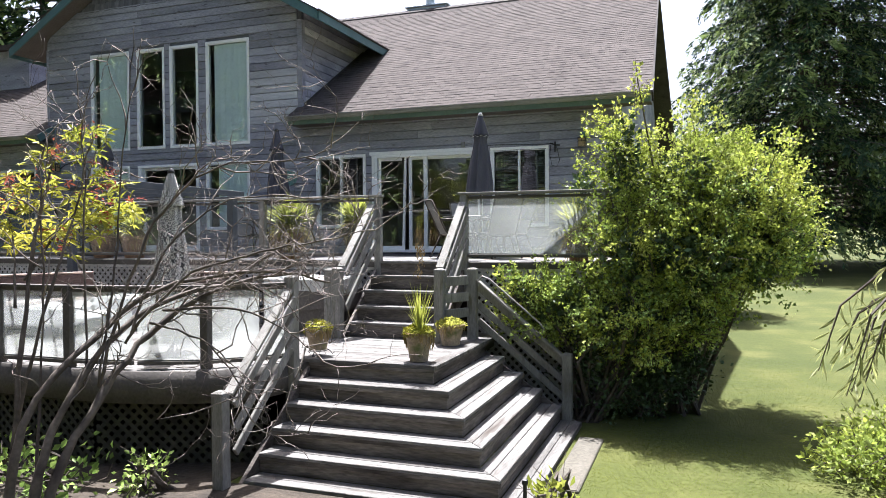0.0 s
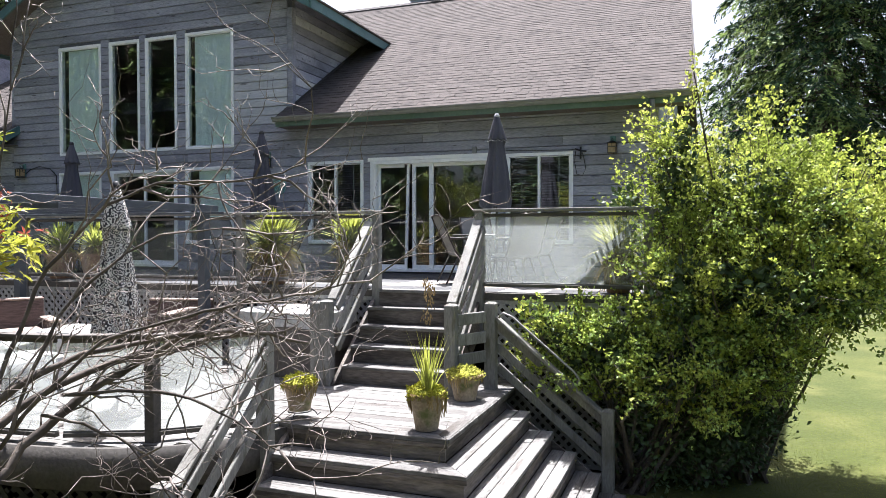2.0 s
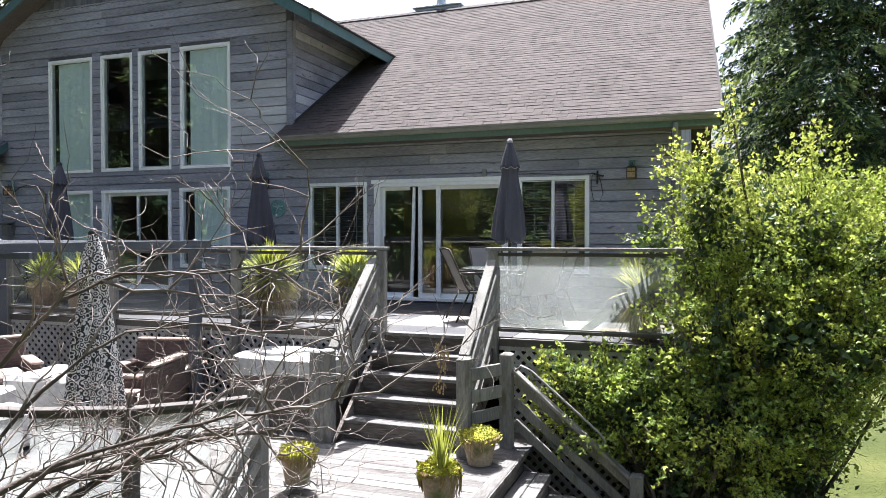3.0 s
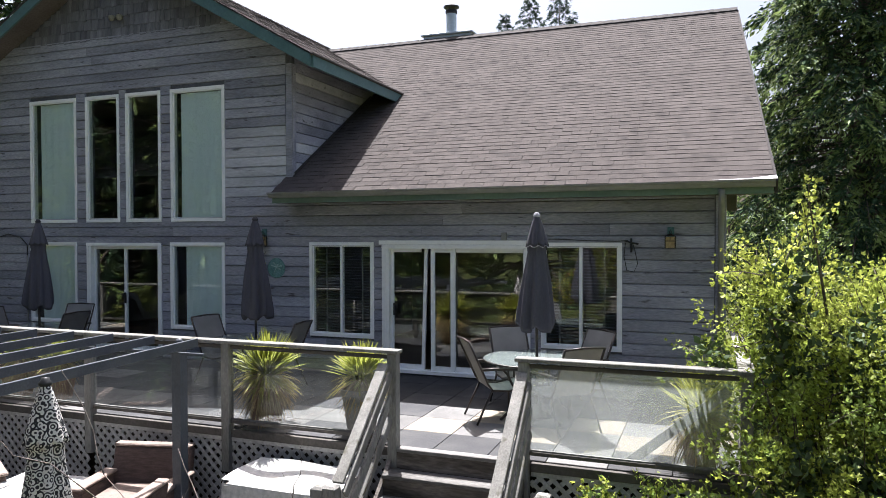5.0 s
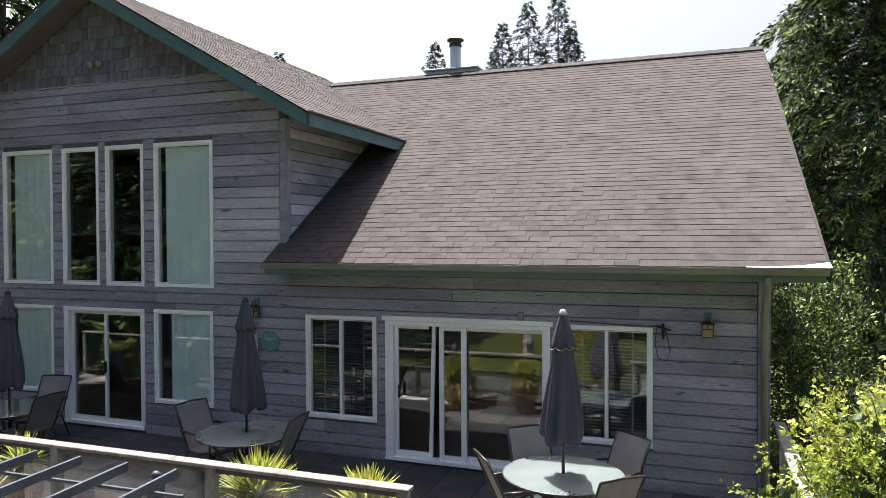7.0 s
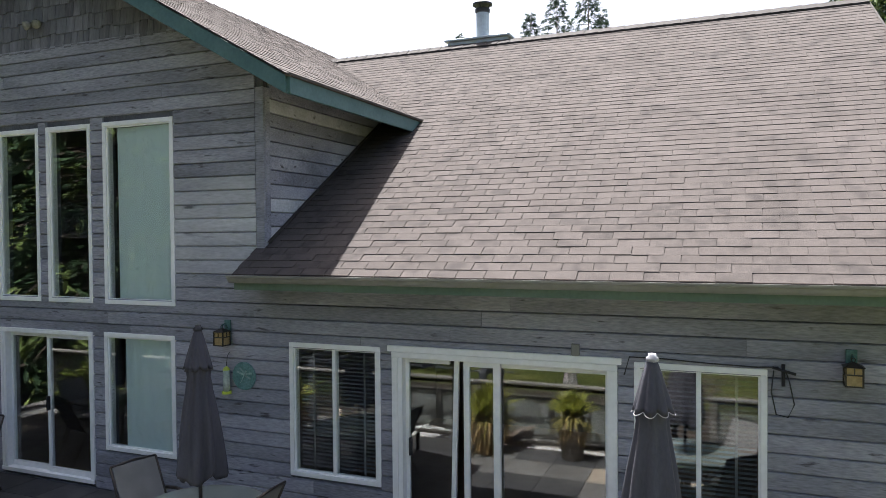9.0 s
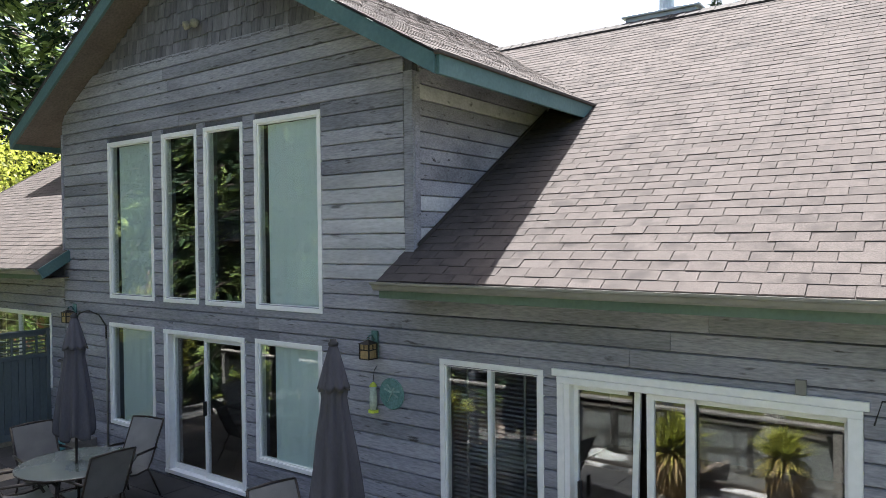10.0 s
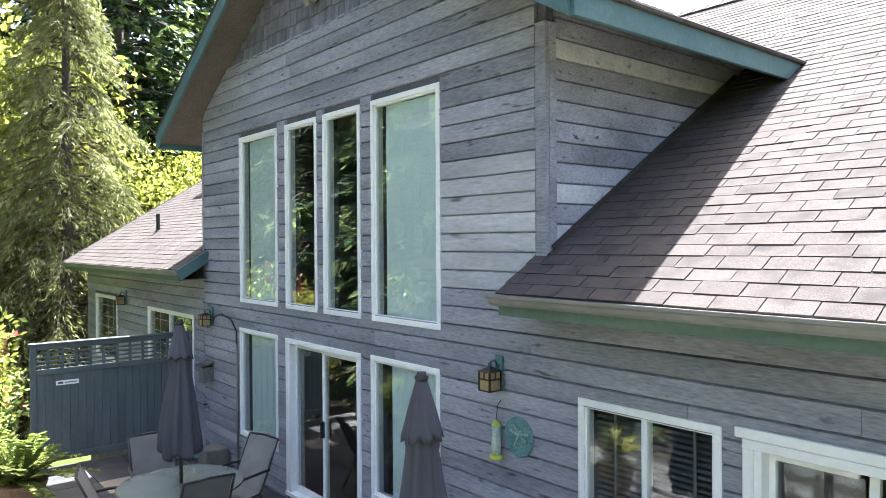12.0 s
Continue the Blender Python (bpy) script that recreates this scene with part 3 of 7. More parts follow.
# gable roof: two slopes, teal boards at the edge, soffits
gang = math.atan(GS)
GF, GB = -0.52, 8.2
glen = GEAVE / math.cos(gang)
roof_gable = Geo()
for s in (1, -1):
    e = GX + s * GEAVE
    roof_gable.add([(GX, GF, GTOP), (GX, GB, GTOP), (e, GB, gable_z(e)), (e, GF, gable_z(e)), (GX, GF, GTOP - 0.05), (GX, GB, GTOP - 0.05), (e, GB, gable_z(e) - 0.05), (e, GF, gable_z(e) - 0.05)],
                   [(0, 1, 2, 3), (4, 7, 6, 5), (3, 2, 6, 7), (0, 3, 7, 4)])
roof_gable = structure("roof_gable", roof_gable, SHINGLE, "steep asphalt shingle roof over the gable", "roof")
joined = Geo()


def east_slope(u, v, w):
    return Matrix.Translation((GX + GEAVE, GF, gable_z(GX + GEAVE))) @ pose(0, 0, 0, 0, 0, 90) @ Matrix.Rotation(gang, 4, "X") @ Matrix.Translation((u, v, w + 0.003))


tab_rows(-0.02, GB - GF, glen, TAB_E, TAB_W, lambda u, v: gable_z(GX + GEAVE) + v * math.sin(gang) > roof_z(min(GF + u, RIDGE_Y)) - 0.15 or GF + u < 2,
         east_slope, joined, lambda u, v: False, tab_mesh, roof_gable)
tagged(part("shingles", joined, SHINGLE, roof_gable), kind="stuff")
for s in (1, -1):
    e = GX + s * GEAVE
    g = Geo().prism([(GX, GTOP - 0.015), (e, gable_z(e) - 0.015), (e, gable_z(e) - 0.215), (GX, GTOP - 0.235)] if s > 0 else
                    [(e, gable_z(e) - 0.015), (GX, GTOP - 0.015), (GX, GTOP - 0.235), (e, gable_z(e) - 0.215)], GF - 0.03, GF + 0.012)
    part("rake_board", g, TEAL, roof_gable, "teal painted rake board", bevel=0.003)
    part("eave_board", box(e - 0.02 + s * 0.018, GF + 0.012, gable_z(e) - 0.215, e + 0.02 + s * 0.018, 3.2, gable_z(e) - 0.02), TEAL, roof_gable, "teal painted eave board", bevel=0.003)
    part("starter_course", box(min(e, e + 0.07 * s), GF - 0.03, gable_z(e) - 0.03, max(e, e + 0.07 * s), 3.3, gable_z(e) + 0.012), SHINGLE, roof_gable, "worn shingle edge over the eave", bevel=0.008)
    we = 0.0 if s > 0 else -7.47
    part("soffit", Geo().add([(GX, GF, GTOP - 0.12), (e, GF, gable_z(e) - 0.12), (e, 0.02, gable_z(e) - 0.12), (GX, 0.02, GTOP - 0.12)], [(0, 1, 2, 3)]), SOFFIT, roof_gable, "brown soffit boards")
    part("soffit", Geo().add([(we, 0.02, gable_z(we) - 0.12), (e, 0.02, gable_z(e) - 0.12), (e, 3.2, gable_z(e) - 0.12), (we, 3.2, gable_z(we) - 0.12)], [(0, 1, 2, 3)]), SOFFIT, roof_gable, "brown soffit boards")
    part("drip_edge", beam((GX, GF - 0.035, GTOP + 0.008), (e + 0.01 * s, GF - 0.035, gable_z(e + 0.01 * s) + 0.008), 0.03, 0.016), RIDGE_CAP, roof_gable)
for i in range(34):
    y = GF + 0.26 * i
    if y < GB - 0.3:
        part("ridge_cap", Geo().add([(GX - 0.13, y, GTOP - 0.055), (GX, y, GTOP + 0.028), (GX + 0.13, y, GTOP - 0.055), (GX - 0.13, y + 0.28, GTOP - 0.065), (GX, y + 0.28, GTOP + 0.018), (GX + 0.13, y + 0.28, GTOP - 0.065)],
                                    [(0, 1, 4, 3), (1, 2, 5, 4), (0, 2, 1)]), SHINGLE, roof_gable)

# wing roof
WX0, WX1 = -15.35, -7.30
roof_wing = structure("roof_wing", Geo().add([(WX0, EAVE_Y, EAVE_Z - 0.005), (WX1, EAVE_Y, EAVE_Z - 0.005), (WX1, 0.0, roof_z(0) - 0.005), (-7.46, 0.0, roof_z(0) - 0.005), (-7.46, RIDGE_Y, roof_z(RIDGE_Y) - 0.005), (WX0, RIDGE_Y, roof_z(RIDGE_Y) - 0.005), (WX0, 12.9, EAVE_Z), (-7.46, 12.9, EAVE_Z)],
                                             [(0, 1, 2, 3, 4, 5), (5, 4, 7, 6)]), SHINGLE, "lower shingle roof of the wing", "roof")
joined = Geo()
tab_rows(WX0, WX1, slope_len, TAB_E, TAB_W, lambda u, v: not (u > -7.5 and v > 0.6), main_to_world, joined, lambda u, v: False, tab_mesh, roof_wing)
tagged(part("shingles", joined, SHINGLE, roof_wing), kind="stuff")
part("rake_board", Geo().beam((WX1 + 0.02, EAVE_Y, EAVE_Z - 0.08), (WX1 + 0.02, 0.0, roof_z(0) - 0.08), 0.035, 0.17), TEAL, roof_wing, "teal painted end board")
part("rake_board", Geo().beam((WX0 - 0.02, EAVE_Y, EAVE_Z - 0.08), (WX0 - 0.02, RIDGE_Y, roof_z(RIDGE_Y) - 0.08), 0.035, 0.17), PAINTWOOD, roof_wing)
for x0, x1, parent in ((-0.10, 7.5, roof_main), (WX0, WX1, roof_wing)):
    part("fascia", box(x0 + 0.02, EAVE_Y + 0.02, EAVE_Z - 0.175, x1 - 0.02, EAVE_Y + 0.06, EAVE_Z - 0.012), GREEN, parent, "green painted fascia board", bevel=0.003)
    part("soffit", box(x0 + 0.02, EAVE_Y + 0.06, EAVE_Z - 0.165, x1 - 0.02, -0.026, EAVE_Z - 0.15), SOFFIT, parent, "brown soffit boards")
    # ogee gutter
    prof = [(-0.005, -0.012), (-0.005, -0.10), (-0.06, -0.11), (-0.085, -0.085), (-0.10, -0.045), (-0.125, -0.03), (-0.13, -0.002), (-0.118, -0.002), (-0.115, -0.02), (-0.09, -0.04), (-0.07, -0.09), (-0.02, -0.09), (-0.018, -0.012)]
    prof = [(p, q * 0.84) for p, q in prof]
    n = len(prof)
    gut = Geo().add([(x, EAVE_Y + 0.02 + p, EAVE_Z + q) for x in (x0, x1) for p, q in prof],
                    [(i, (i + 1) % n, n + (i + 1) % n, n + i) for i in range(n)] + [tuple(range(n - 1, -1, -1)), tuple(range(n, 2 * n))])
    part("gutter", gut, GUTTER, parent, "grey metal gutter")
# bare metal flashing on the eave's end
part("eave_flashing", Geo().add([(6.62, -0.62, 3.098), (7.52, -0.62, 3.098), (7.52, -0.42, 3.155), (7.2, -0.49, 3.115), (6.62, -0.54, 3.102)], [(0, 1, 2, 3, 4)]), WHITE, roof_main, "bright bare metal flashing")
# downspout at the east corner
spout = Geo().tube([(6.86, -0.52, 2.98), (6.86, -0.50, 2.86), (6.86, -0.16, 2.62), (6.86, -0.09, 2.5), (6.86, -0.09, 0.2)], 0.042, 8)
tagged(part("downspout", spout, GUTTER, None, smooth=True), "grey metal downspout at the wall corner", "downspout")
# flashing where the gable cheek meets the roof
part("step_flashing", beam((0.045, 0.03, roof_z(0.03) + 0.03), (0.045, 3.0, roof_z(3.0) + 0.03), 0.010, 0.045), RIDGE_CAP, roof_main, "dark step flashing")
# dormer on the wing roof
dormer = Geo().box(-13.4, 3.0, 4.6, -11.7, 6.0, 6.5)
dormer = structure("dormer", dormer, SIDING, "small sided dormer on the wing roof", "dormer")
part("dormer_roof", Geo().add([(-13.7, 2.7, 6.45), (-11.4, 2.7, 6.45), (-11.4, 6.3, 6.95), (-13.7, 6.3, 6.95), (-13.7, 2.7, 6.6), (-11.4, 2.7, 6.6), (-11.4, 6.3, 7.1), (-13.7, 6.3, 7.1)],
                             [(0, 3, 2, 1), (4, 5, 6, 7), (0, 1, 5, 4), (1, 2, 6, 5), (2, 3, 7, 6), (3, 0, 4, 7)]), SHINGLE, dormer)
# chimney saddle and metal flue
chim = thing("chimney", "metal flue pipe with a cap on a flat roof curb", "chimney", (0.55, 6.6, 7.0))
part("curb", box(-0.62, -0.35, -0.1, 0.62, 0.35, 0.38), FLUE, chim, bevel=0.01)
part("curb_lid", box(-0.68, -0.4, 0.38, 0.68, 0.4, 0.42), FLUE, chim, bevel=0.006)
part("flue", Geo().lathe([(0.0, 0.42), (0.13, 0.42), (0.13, 1.0), (0.0, 1.0)], 18), FLUE, chim, "pale blue-grey flue pipe", smooth=False)
part("flue_collar", Geo().lathe([(0.13, 0.98), (0.15, 1.0), (0.15, 1.06), (0.13, 1.08)], 18), BLACK, chim)
part("flue_cap", Geo().lathe([(0.0, 1.14), (0.2, 1.14), (0.2, 1.17), (0.05, 1.24), (0.0, 1.24)], 18), BLACK, chim, "dark round flue cap")
for a in range(4):
    part("cap_strut", Geo().tube([(0.12 * math.cos(a * 1.571), 0.12 * math.sin(a * 1.571), 1.06), (0.16 * math.cos(a * 1.571), 0.16 * math.sin(a * 1.571), 1.15)], 0.01, 5), BLACK, chim)
vent = tagged(part("vent_pipe", Geo().tube([(-11.75, 0.62, 3.6), (-11.75, 0.62, 4.16)], 0.04, 10).lathe([(0.09, 0), (0.05, 0.05)], 10, Matrix.Translation((-11.75, 0.62, 3.76))), BLACK, None), "black plumbing vent pipe on the wing roof", "vent pipe")

# ---- windows and doors ----
def sash_window(name, o, label, bars=0, blind=None, slats=False, grid=False, trim=0.058, sill=False):
    """A white framed window in the opening o: frame, panes, blind, sill."""
    x0, z0, x1, z1 = o
    w = thing(name, label, "window", ((x0 + x1) / 2, 0, z0), kind="structure")
    hw, h = (x1 - x0) / 2, z1 - z0
    t = trim
    part("window_frame", box(-hw, -0.032, h - t, hw, 0.10, h), WHITE, w, bevel=0.004)
    part("window_frame", box(-hw, -0.032, 0.0, hw, 0.10, t), WHITE, w, bevel=0.004)
    part("window_frame", box(-hw, -0.032, t, -hw + t, 0.10, h - t), WHITE, w, bevel=0.004)
    part("window_frame", box(hw - t, -0.032, t, hw, 0.10, h - t), WHITE, w, bevel=0.004)
    for s in (-1, 1):
        part("glazing_bead", box(s * (hw - t - 0.009) - 0.009, -0.012, t, s * (hw - t - 0.009) + 0.009, 0.03, h - t), WHITE, w)
    for zz in (t + 0.009, h - t - 0.009):
        part("glazing_bead", box(-hw + t + 0.018, -0.012, zz - 0.009, hw - t - 0.018, 0.03, zz + 0.009), WHITE, w)
    if sill:
        part("window_sill", box(-hw - 0.01, -0.065, -0.03, hw + 0.01, 0.05, 0.0), WHITE, w, bevel=0.004)
    for b in range(bars):
        bx = -hw + (b + 1) * 2 * hw / (bars + 1)
        part("mullion", box(bx - 0.022, -0.022, t, bx + 0.022, 0.06, h - t), WHITE, w, bevel=0.003)
    if grid:
        for i in range(1, 4):
            part("glazing_bar", box(-hw + i * hw / 2 - 0.008, 0.012, t, -hw + i * hw / 2 + 0.008, 0.02, h - t), WHITE, w)
        for i in range(1, 6):
            part("glazing_bar", box(-hw + t, 0.012, h * i / 6 - 0.008, hw - t, 0.02, h * i / 6 + 0.008), WHITE, w)
    pane = part("pane", box(-hw + t, 0.004, t, hw - t, 0.010, h - t), WINDOW, w, "dark reflecting window glass")
    pane.visible_shadow = False
    if blind:
        a, b = blind
        part("blind", Geo().add([(x + (0.0), 0.045 + 0.012 * math.sin(i * 1.9), zz) for zz in (0.02, h - 0.08) for i, x in [(k, -hw + 0.04 + (a + (b - a) * k / 16) * (2 * hw - 0.08)) for k in range(17)]],
                                [(i, i + 1, 18 + i, 17 + i) for i in range(16)]), BLIND, w, "pale sheer curtain", smooth=True)
    if slats:
        k = 0
        zz = t + 0.04
        while zz < h - t - 0.02:
            part("slat", Geo().add([(-hw + t + 0.02, 0.10, zz), (hw - t - 0.02, 0.10, zz), (hw - t - 0.02, 0.135, zz + 0.012), (-hw + t + 0.02, 0.135, zz + 0.012)], [(0, 1, 2, 3)]), SLAT, w)
            zz += 0.046
        for s in (-0.45, 0.45):
            part("blind_tape", box(s * 2 * hw * 0.62 - 0.012, 0.095, t, s * 2 * hw * 0.62 + 0.012, 0.099, h - t), SLAT, w)
    return w


sash_window("window_1", UP[0], "tall white framed window with a pale curtain", blind=(0.16, 1.0))
sash_window("window_2", UP[1], "tall narrow white framed window with dark glass")
sash_window("window_3", UP[2], "tall narrow white framed window with dark glass")
sash_window("window_4", UP[3], "tall white framed window with a pale curtain", blind=(0.14, 1.0))
sash_window("window_5", LOWER[0], "white framed window with a pale curtain", blind=(0.2, 1.0))
sash_window("window_6", LOWER[1], "white framed window with a half drawn pale curtain", blind=(0.24, 1.0))
sash_window("window_7", W1, "white framed window with a slatted blind", bars=1, slats=True)
sash_window("window_8", W2, "white framed window with a slatted blind", bars=1, slats=True)
sash_window("window_9", WEST[0], "white framed wing window with glazing bars", grid=True)
sash_window("window_10", WEST[1], "white framed wing window with glazing bars", bars=1, grid=True)


def sliding_door(name, o, label, leaves, handle_at, header=0.062, jambs=(0.06, 0.06)):
    """leaves: from x, to x, width of the two stiles, depth, and how far the head of the second stile leans."""
    x0, z0, x1, z1 = o
    d = thing(name, label, "sliding door", ((x0 + x1) / 2, 0, z0), kind="structure")
    hw, h = (x1 - x0) / 2, z1 - z0
    part("door_frame", box(-hw, -0.05, h - header, hw, 0.12, h), WHITE, d, bevel=0.004)
    part("door_frame", box(-hw, -0.045, 0.0, -hw + jambs[0], 0.12, h - header), WHITE, d, bevel=0.004)
    part("door_frame", box(hw - jambs[1], -0.045, 0.0, hw, 0.12, h - header), WHITE, d, bevel=0.004)
    part("door_stop", box(-hw + jambs[0] * 0.45, -0.056, 0.045, -hw + jambs[0] * 0.6, -0.046, h - header), WHITE, d)
    part("threshold", box(-hw, -0.06, -0.01, hw, 0.12, 0.045), WHITE, d, bevel=0.004)
    cx = d.location.x
    for a, b, wa, wb, y, lean in leaves:
        a, b, lo, hi = a - cx, b - cx, 0.045, h - header
        g = Geo().box(a, y, lo, a + wa, y + 0.04, hi)
        g.beam((b - wb / 2, y + 0.02, lo), (b - wb / 2 + lean, y + 0.02, hi), wb, 0.04, up=(0, 1, 0))
        g.box(a + wa, y, lo, b - wb, y + 0.04, lo + 0.075).box(a + wa, y, hi - 0.06, b - wb, y + 0.04, hi)
        leaf = part("sash", g, WHITE, d)
        pane = part("pane", box(a + wa, y + 0.018, lo + 0.075, b - wb + 0.5 * lean, y + 0.024, hi - 0.06), WINDOW, leaf, "dark reflecting door glass")
        pane.visible_shadow = False
    part("handle", box(handle_at - cx - 0.012, -0.055, 0.92, handle_at - cx + 0.012, 0.0, 1.12), BLACK, d, "black door handle", bevel=0.004)
    return d


sliding_door("door_1", DOOR_L, "white framed glass sliding door to a dark room", [(-4.48, -3.68, 0.035, 0.04, 0.045, 0), (-3.70, -2.86, 0.055, 0.045, 0.0, 0)], -3.66, jambs=(0.11, 0.07))
sliding_door("door_2", DOOR_R, "wide white framed glass sliding door standing ajar", [(1.84, 2.42, 0.04, 0.055, 0.05, 0.06), (2.55, 2.96, 0.065, 0.075, 0.0, 0), (2.93, 4.08, 0.02, 0.03, 0.048, 0)], 1.93, jambs=(0.13, 0.10))
part("door_header", box(1.66, -0.05, 2.232, 4.22, 0.012, 2.30), WHITE, main_wall, "white board over the door", bevel=0.004)
# ---- upper deck ----
DX0, DX1, DY = -8.2, 7.08, -3.66
upper = structure("upper_deck", Geo().box(DX0, DY + 0.05, DECK - 0.12, DX1, 0.0, DECK - 0.035), PAINTWOOD, "upper deck frame of stained timber", "deck")
part("rim_joist", box(DX0, DY - 0.01, DECK - 0.10, 3.5, DY + 0.048, DECK - 0.012), PAINTWOOD, upper, "dark stained rim board", bevel=0.004)
part("rim_joist", box(5.05, DY - 0.01, DECK - 0.10, DX1, DY + 0.048, DECK - 0.012), PAINTWOOD, upper, "dark stained rim board", bevel=0.004)
# square deck tiles in greys and beige
TILE_DARK = material("charcoal_deck_tile", (0.038, 0.038, 0.042), (0.06, 0.06, 0.06), 3, rough=0.8, bump=0.3, fine=60, rand=0.2)
TILE_GREY = material("grey_deck_tile", (0.105, 0.102, 0.099), (0.149, 0.146, 0.14), 3, rough=0.8, bump=0.3, fine=60, rand=0.15)
TILE_TAN = material("tan_deck_tile", (0.231, 0.197, 0.156), (0.286, 0.245, 0.197), 3, rough=0.8, bump=0.3, fine=60, rand=0.12)
TW = 0.604
tiles = [Geo().box(0, 0, -0.034, TW - 0.008, TW - 0.008, 0).mesh("tile", m, bevel=0.004) for m in (TILE_DARK, TILE_GREY, TILE_TAN)]
for i in range(25):
    for j in range(6):
        x, y = -8.1 + i * TW, DY + 0.06 + j * TW
        k = R.random()
        # dark tiles prevail towards the house, painting the shade it casts
        me = tiles[0 if k < (0.6 if j < 2 else 0.93) else 1 if k < 0.97 else 2]
        if 2.9 < x < 6.5 and j in (1, 2):
            me = tiles[2 if (i + j) % 2 == 0 else 1]
        elif 2.9 < x < 5 and j == 0:
            me = tiles[0]
        place_piece(me, upper, Matrix.Translation((x, y, DECK + R.uniform(-0.002, 0.002))) @ Matrix.Diagonal((1, min(1, (-0.03 - y) / TW), 1, 1)))
part("edge_board", box(3.62, DY - 0.06, DECK - 0.036, 4.93, DY + 0.055, DECK + 0.004), GREYWOOD, upper, bevel=0.005)

# ---- lattice skirts ----
def lattice(name, a, b, z0, z1, label, pitch=0.128, width=0.044, mat=None):
    """Two layers of crossing laths between two uprights, from a to b in plan."""
    a, b = Vector((*a, 0)), Vector((*b, 0))
    length, d = (b - a).length, (b - a).normalized()
    side = Vector((d.y, -d.x, 0))
    h = z1 - z0
    g = Geo()
    for layer, s in ((0.0, 1), (0.008, -1)):
        u = -h
        while u < length + h:
            # a lath rises at 45 degrees from u at the foot, clipped to the panel
            t0, t1 = (max(0.0, -u), min(h, length - u)) if s > 0 else (max(0.0, u - length), min(h, u))
            if t1 - t0 > 0.03:
                p, q = a + d * (u + s * t0) + Vector((0, 0, z0 + t0)), a + d * (u + s * t1) + Vector((0, 0, z0 + t1))
                off = side * layer
                g.beam(p + off, q + off, width, 0.007, up=side)
            u += pitch
    t = thing(name, label, "lattice", kind="structure")
    tagged(part("laths", g, mat or LATTICE, t), kind="stuff")
    for z in (z0, z1):
        part("frame_bar", beam(a + Vector((0, 0, z)), b + Vector((0, 0, z)), 0.03, 0.045), mat or LATTICE, t)
    return t


POSTS_L = [3.555, 1.42, -0.68, -2.75, -4.85, -6.6, -8.15]
for i, (b, a) in enumerate(zip(POSTS_L, POSTS_L[1:])):
    lattice("lattice_skirt", (a + 0.05, DY + 0.02), (b - 0.05, DY + 0.02), LOW + 0.02, DECK - 0.125, "grey wooden lattice under the upper deck")
lattice("lattice_skirt", (5.05, DY + 0.02), (7.0, DY + 0.02), -1.95, DECK - 0.125, "grey wooden lattice under the upper deck")
lattice("lattice_skirt", (7.04, DY), (7.04, 0), -1.95, DECK - 0.125, "grey wooden lattice under the upper deck")
# added sheet, soil-dark to stand for the shade under the deck
structure("deck_back", box(-8.1, DY + 0.5, -2.0, 7.0, DY + 0.55, DECK - 0.22), DIRT, "added dark sheet for the shade behind the lattice", "backing")

# ---- glass railings ----
def post(parent, x, y, z0, z1, w=0.105, mat=None, cap=True, name="post"):
    g = Geo().box(x - w / 2, y - w / 2, z0, x + w / 2, y + w / 2, z1)
    ob = part(name, g, mat or POSTWOOD, parent, bevel=0.006)
    if cap:
        part("post_cap", Geo().add([(x - w * .5, y - w * .5, z1 + 0.001), (x + w * .5, y - w * .5, z1 + 0.001), (x + w * .5, y + w * .5, z1 + 0.001), (x - w * .5, y + w * .5, z1 + 0.001),
                                    (x - w * .3, y - w * .3, z1 + 0.02), (x + w * .3, y - w * .3, z1 + 0.02), (x + w * .3, y + w * .3, z1 + 0.02), (x - w * .3, y + w * .3, z1 + 0.02)],
                                   [(0, 1, 5, 4), (1, 2, 6, 5), (2, 3, 7, 6), (3, 0, 4, 7), (4, 5, 6, 7)]), mat or POSTWOOD, ob)
    return ob


def glass_bay(parent, a, b, z0, z1, glass, inset=0.06):
    """A pane with slim rails over and under it, from a to b in plan."""
    a, b = Vector((*a, 0)), Vector((*b, 0))
    d = (b - a).normalized()
    a, b = a + d * inset, b - d * inset
    up = Vector((0, 0, 1))
    part("bottom_rail", beam(a + up * (z0 + 0.02), b + up * (z0 + 0.02), 0.055, 0.04), PAINTWOOD, parent, bevel=0.004)
    part("bottom_strip", beam(a + up * (z0 + 0.048), b + up * (z0 + 0.048), 0.03, 0.014), GREYWOOD, parent)
    part("upper_rail", beam(a + up * (z1 - 0.02), b + up * (z1 - 0.02), 0.04, 0.04), PAINTWOOD, parent, bevel=0.004)
    p = part("pane", beam(a + up * ((z0 + z1) / 2 + 0.005), b + up * ((z0 + z1) / 2 + 0.005), 0.007, z1 - z0 - 0.09), glass, parent, "hazy safety glass")
    p.visible_shadow = False


rail_l = thing("deck_railing", "grey timber railing with clear glass panes on the upper deck", "railing")
RTOP = 1.17
for x in POSTS_L:
    post(rail_l, x, DY, DECK - 0.5, RTOP - 0.04, cap=False)
for b, a in zip(POSTS_L, POSTS_L[1:]):
    glass_bay(rail_l, (a, DY), (b, DY), DECK + 0.07, RTOP - 0.06, RAILGLASS)
part("cap_rail", box(-8.2, DY - 0.07, RTOP - 0.038, 3.63, DY + 0.07, RTOP), POSTWOOD, rail_l, "sun-bleached cap rail", bevel=0.006)
rail_r = thing("deck_railing", "grey timber railing with a pane milky from dirt and painted-in sky", "railing")
for x in (4.98, 7.03):
    post(rail_r, x, DY, DECK - 0.5, RTOP - 0.04, cap=False)
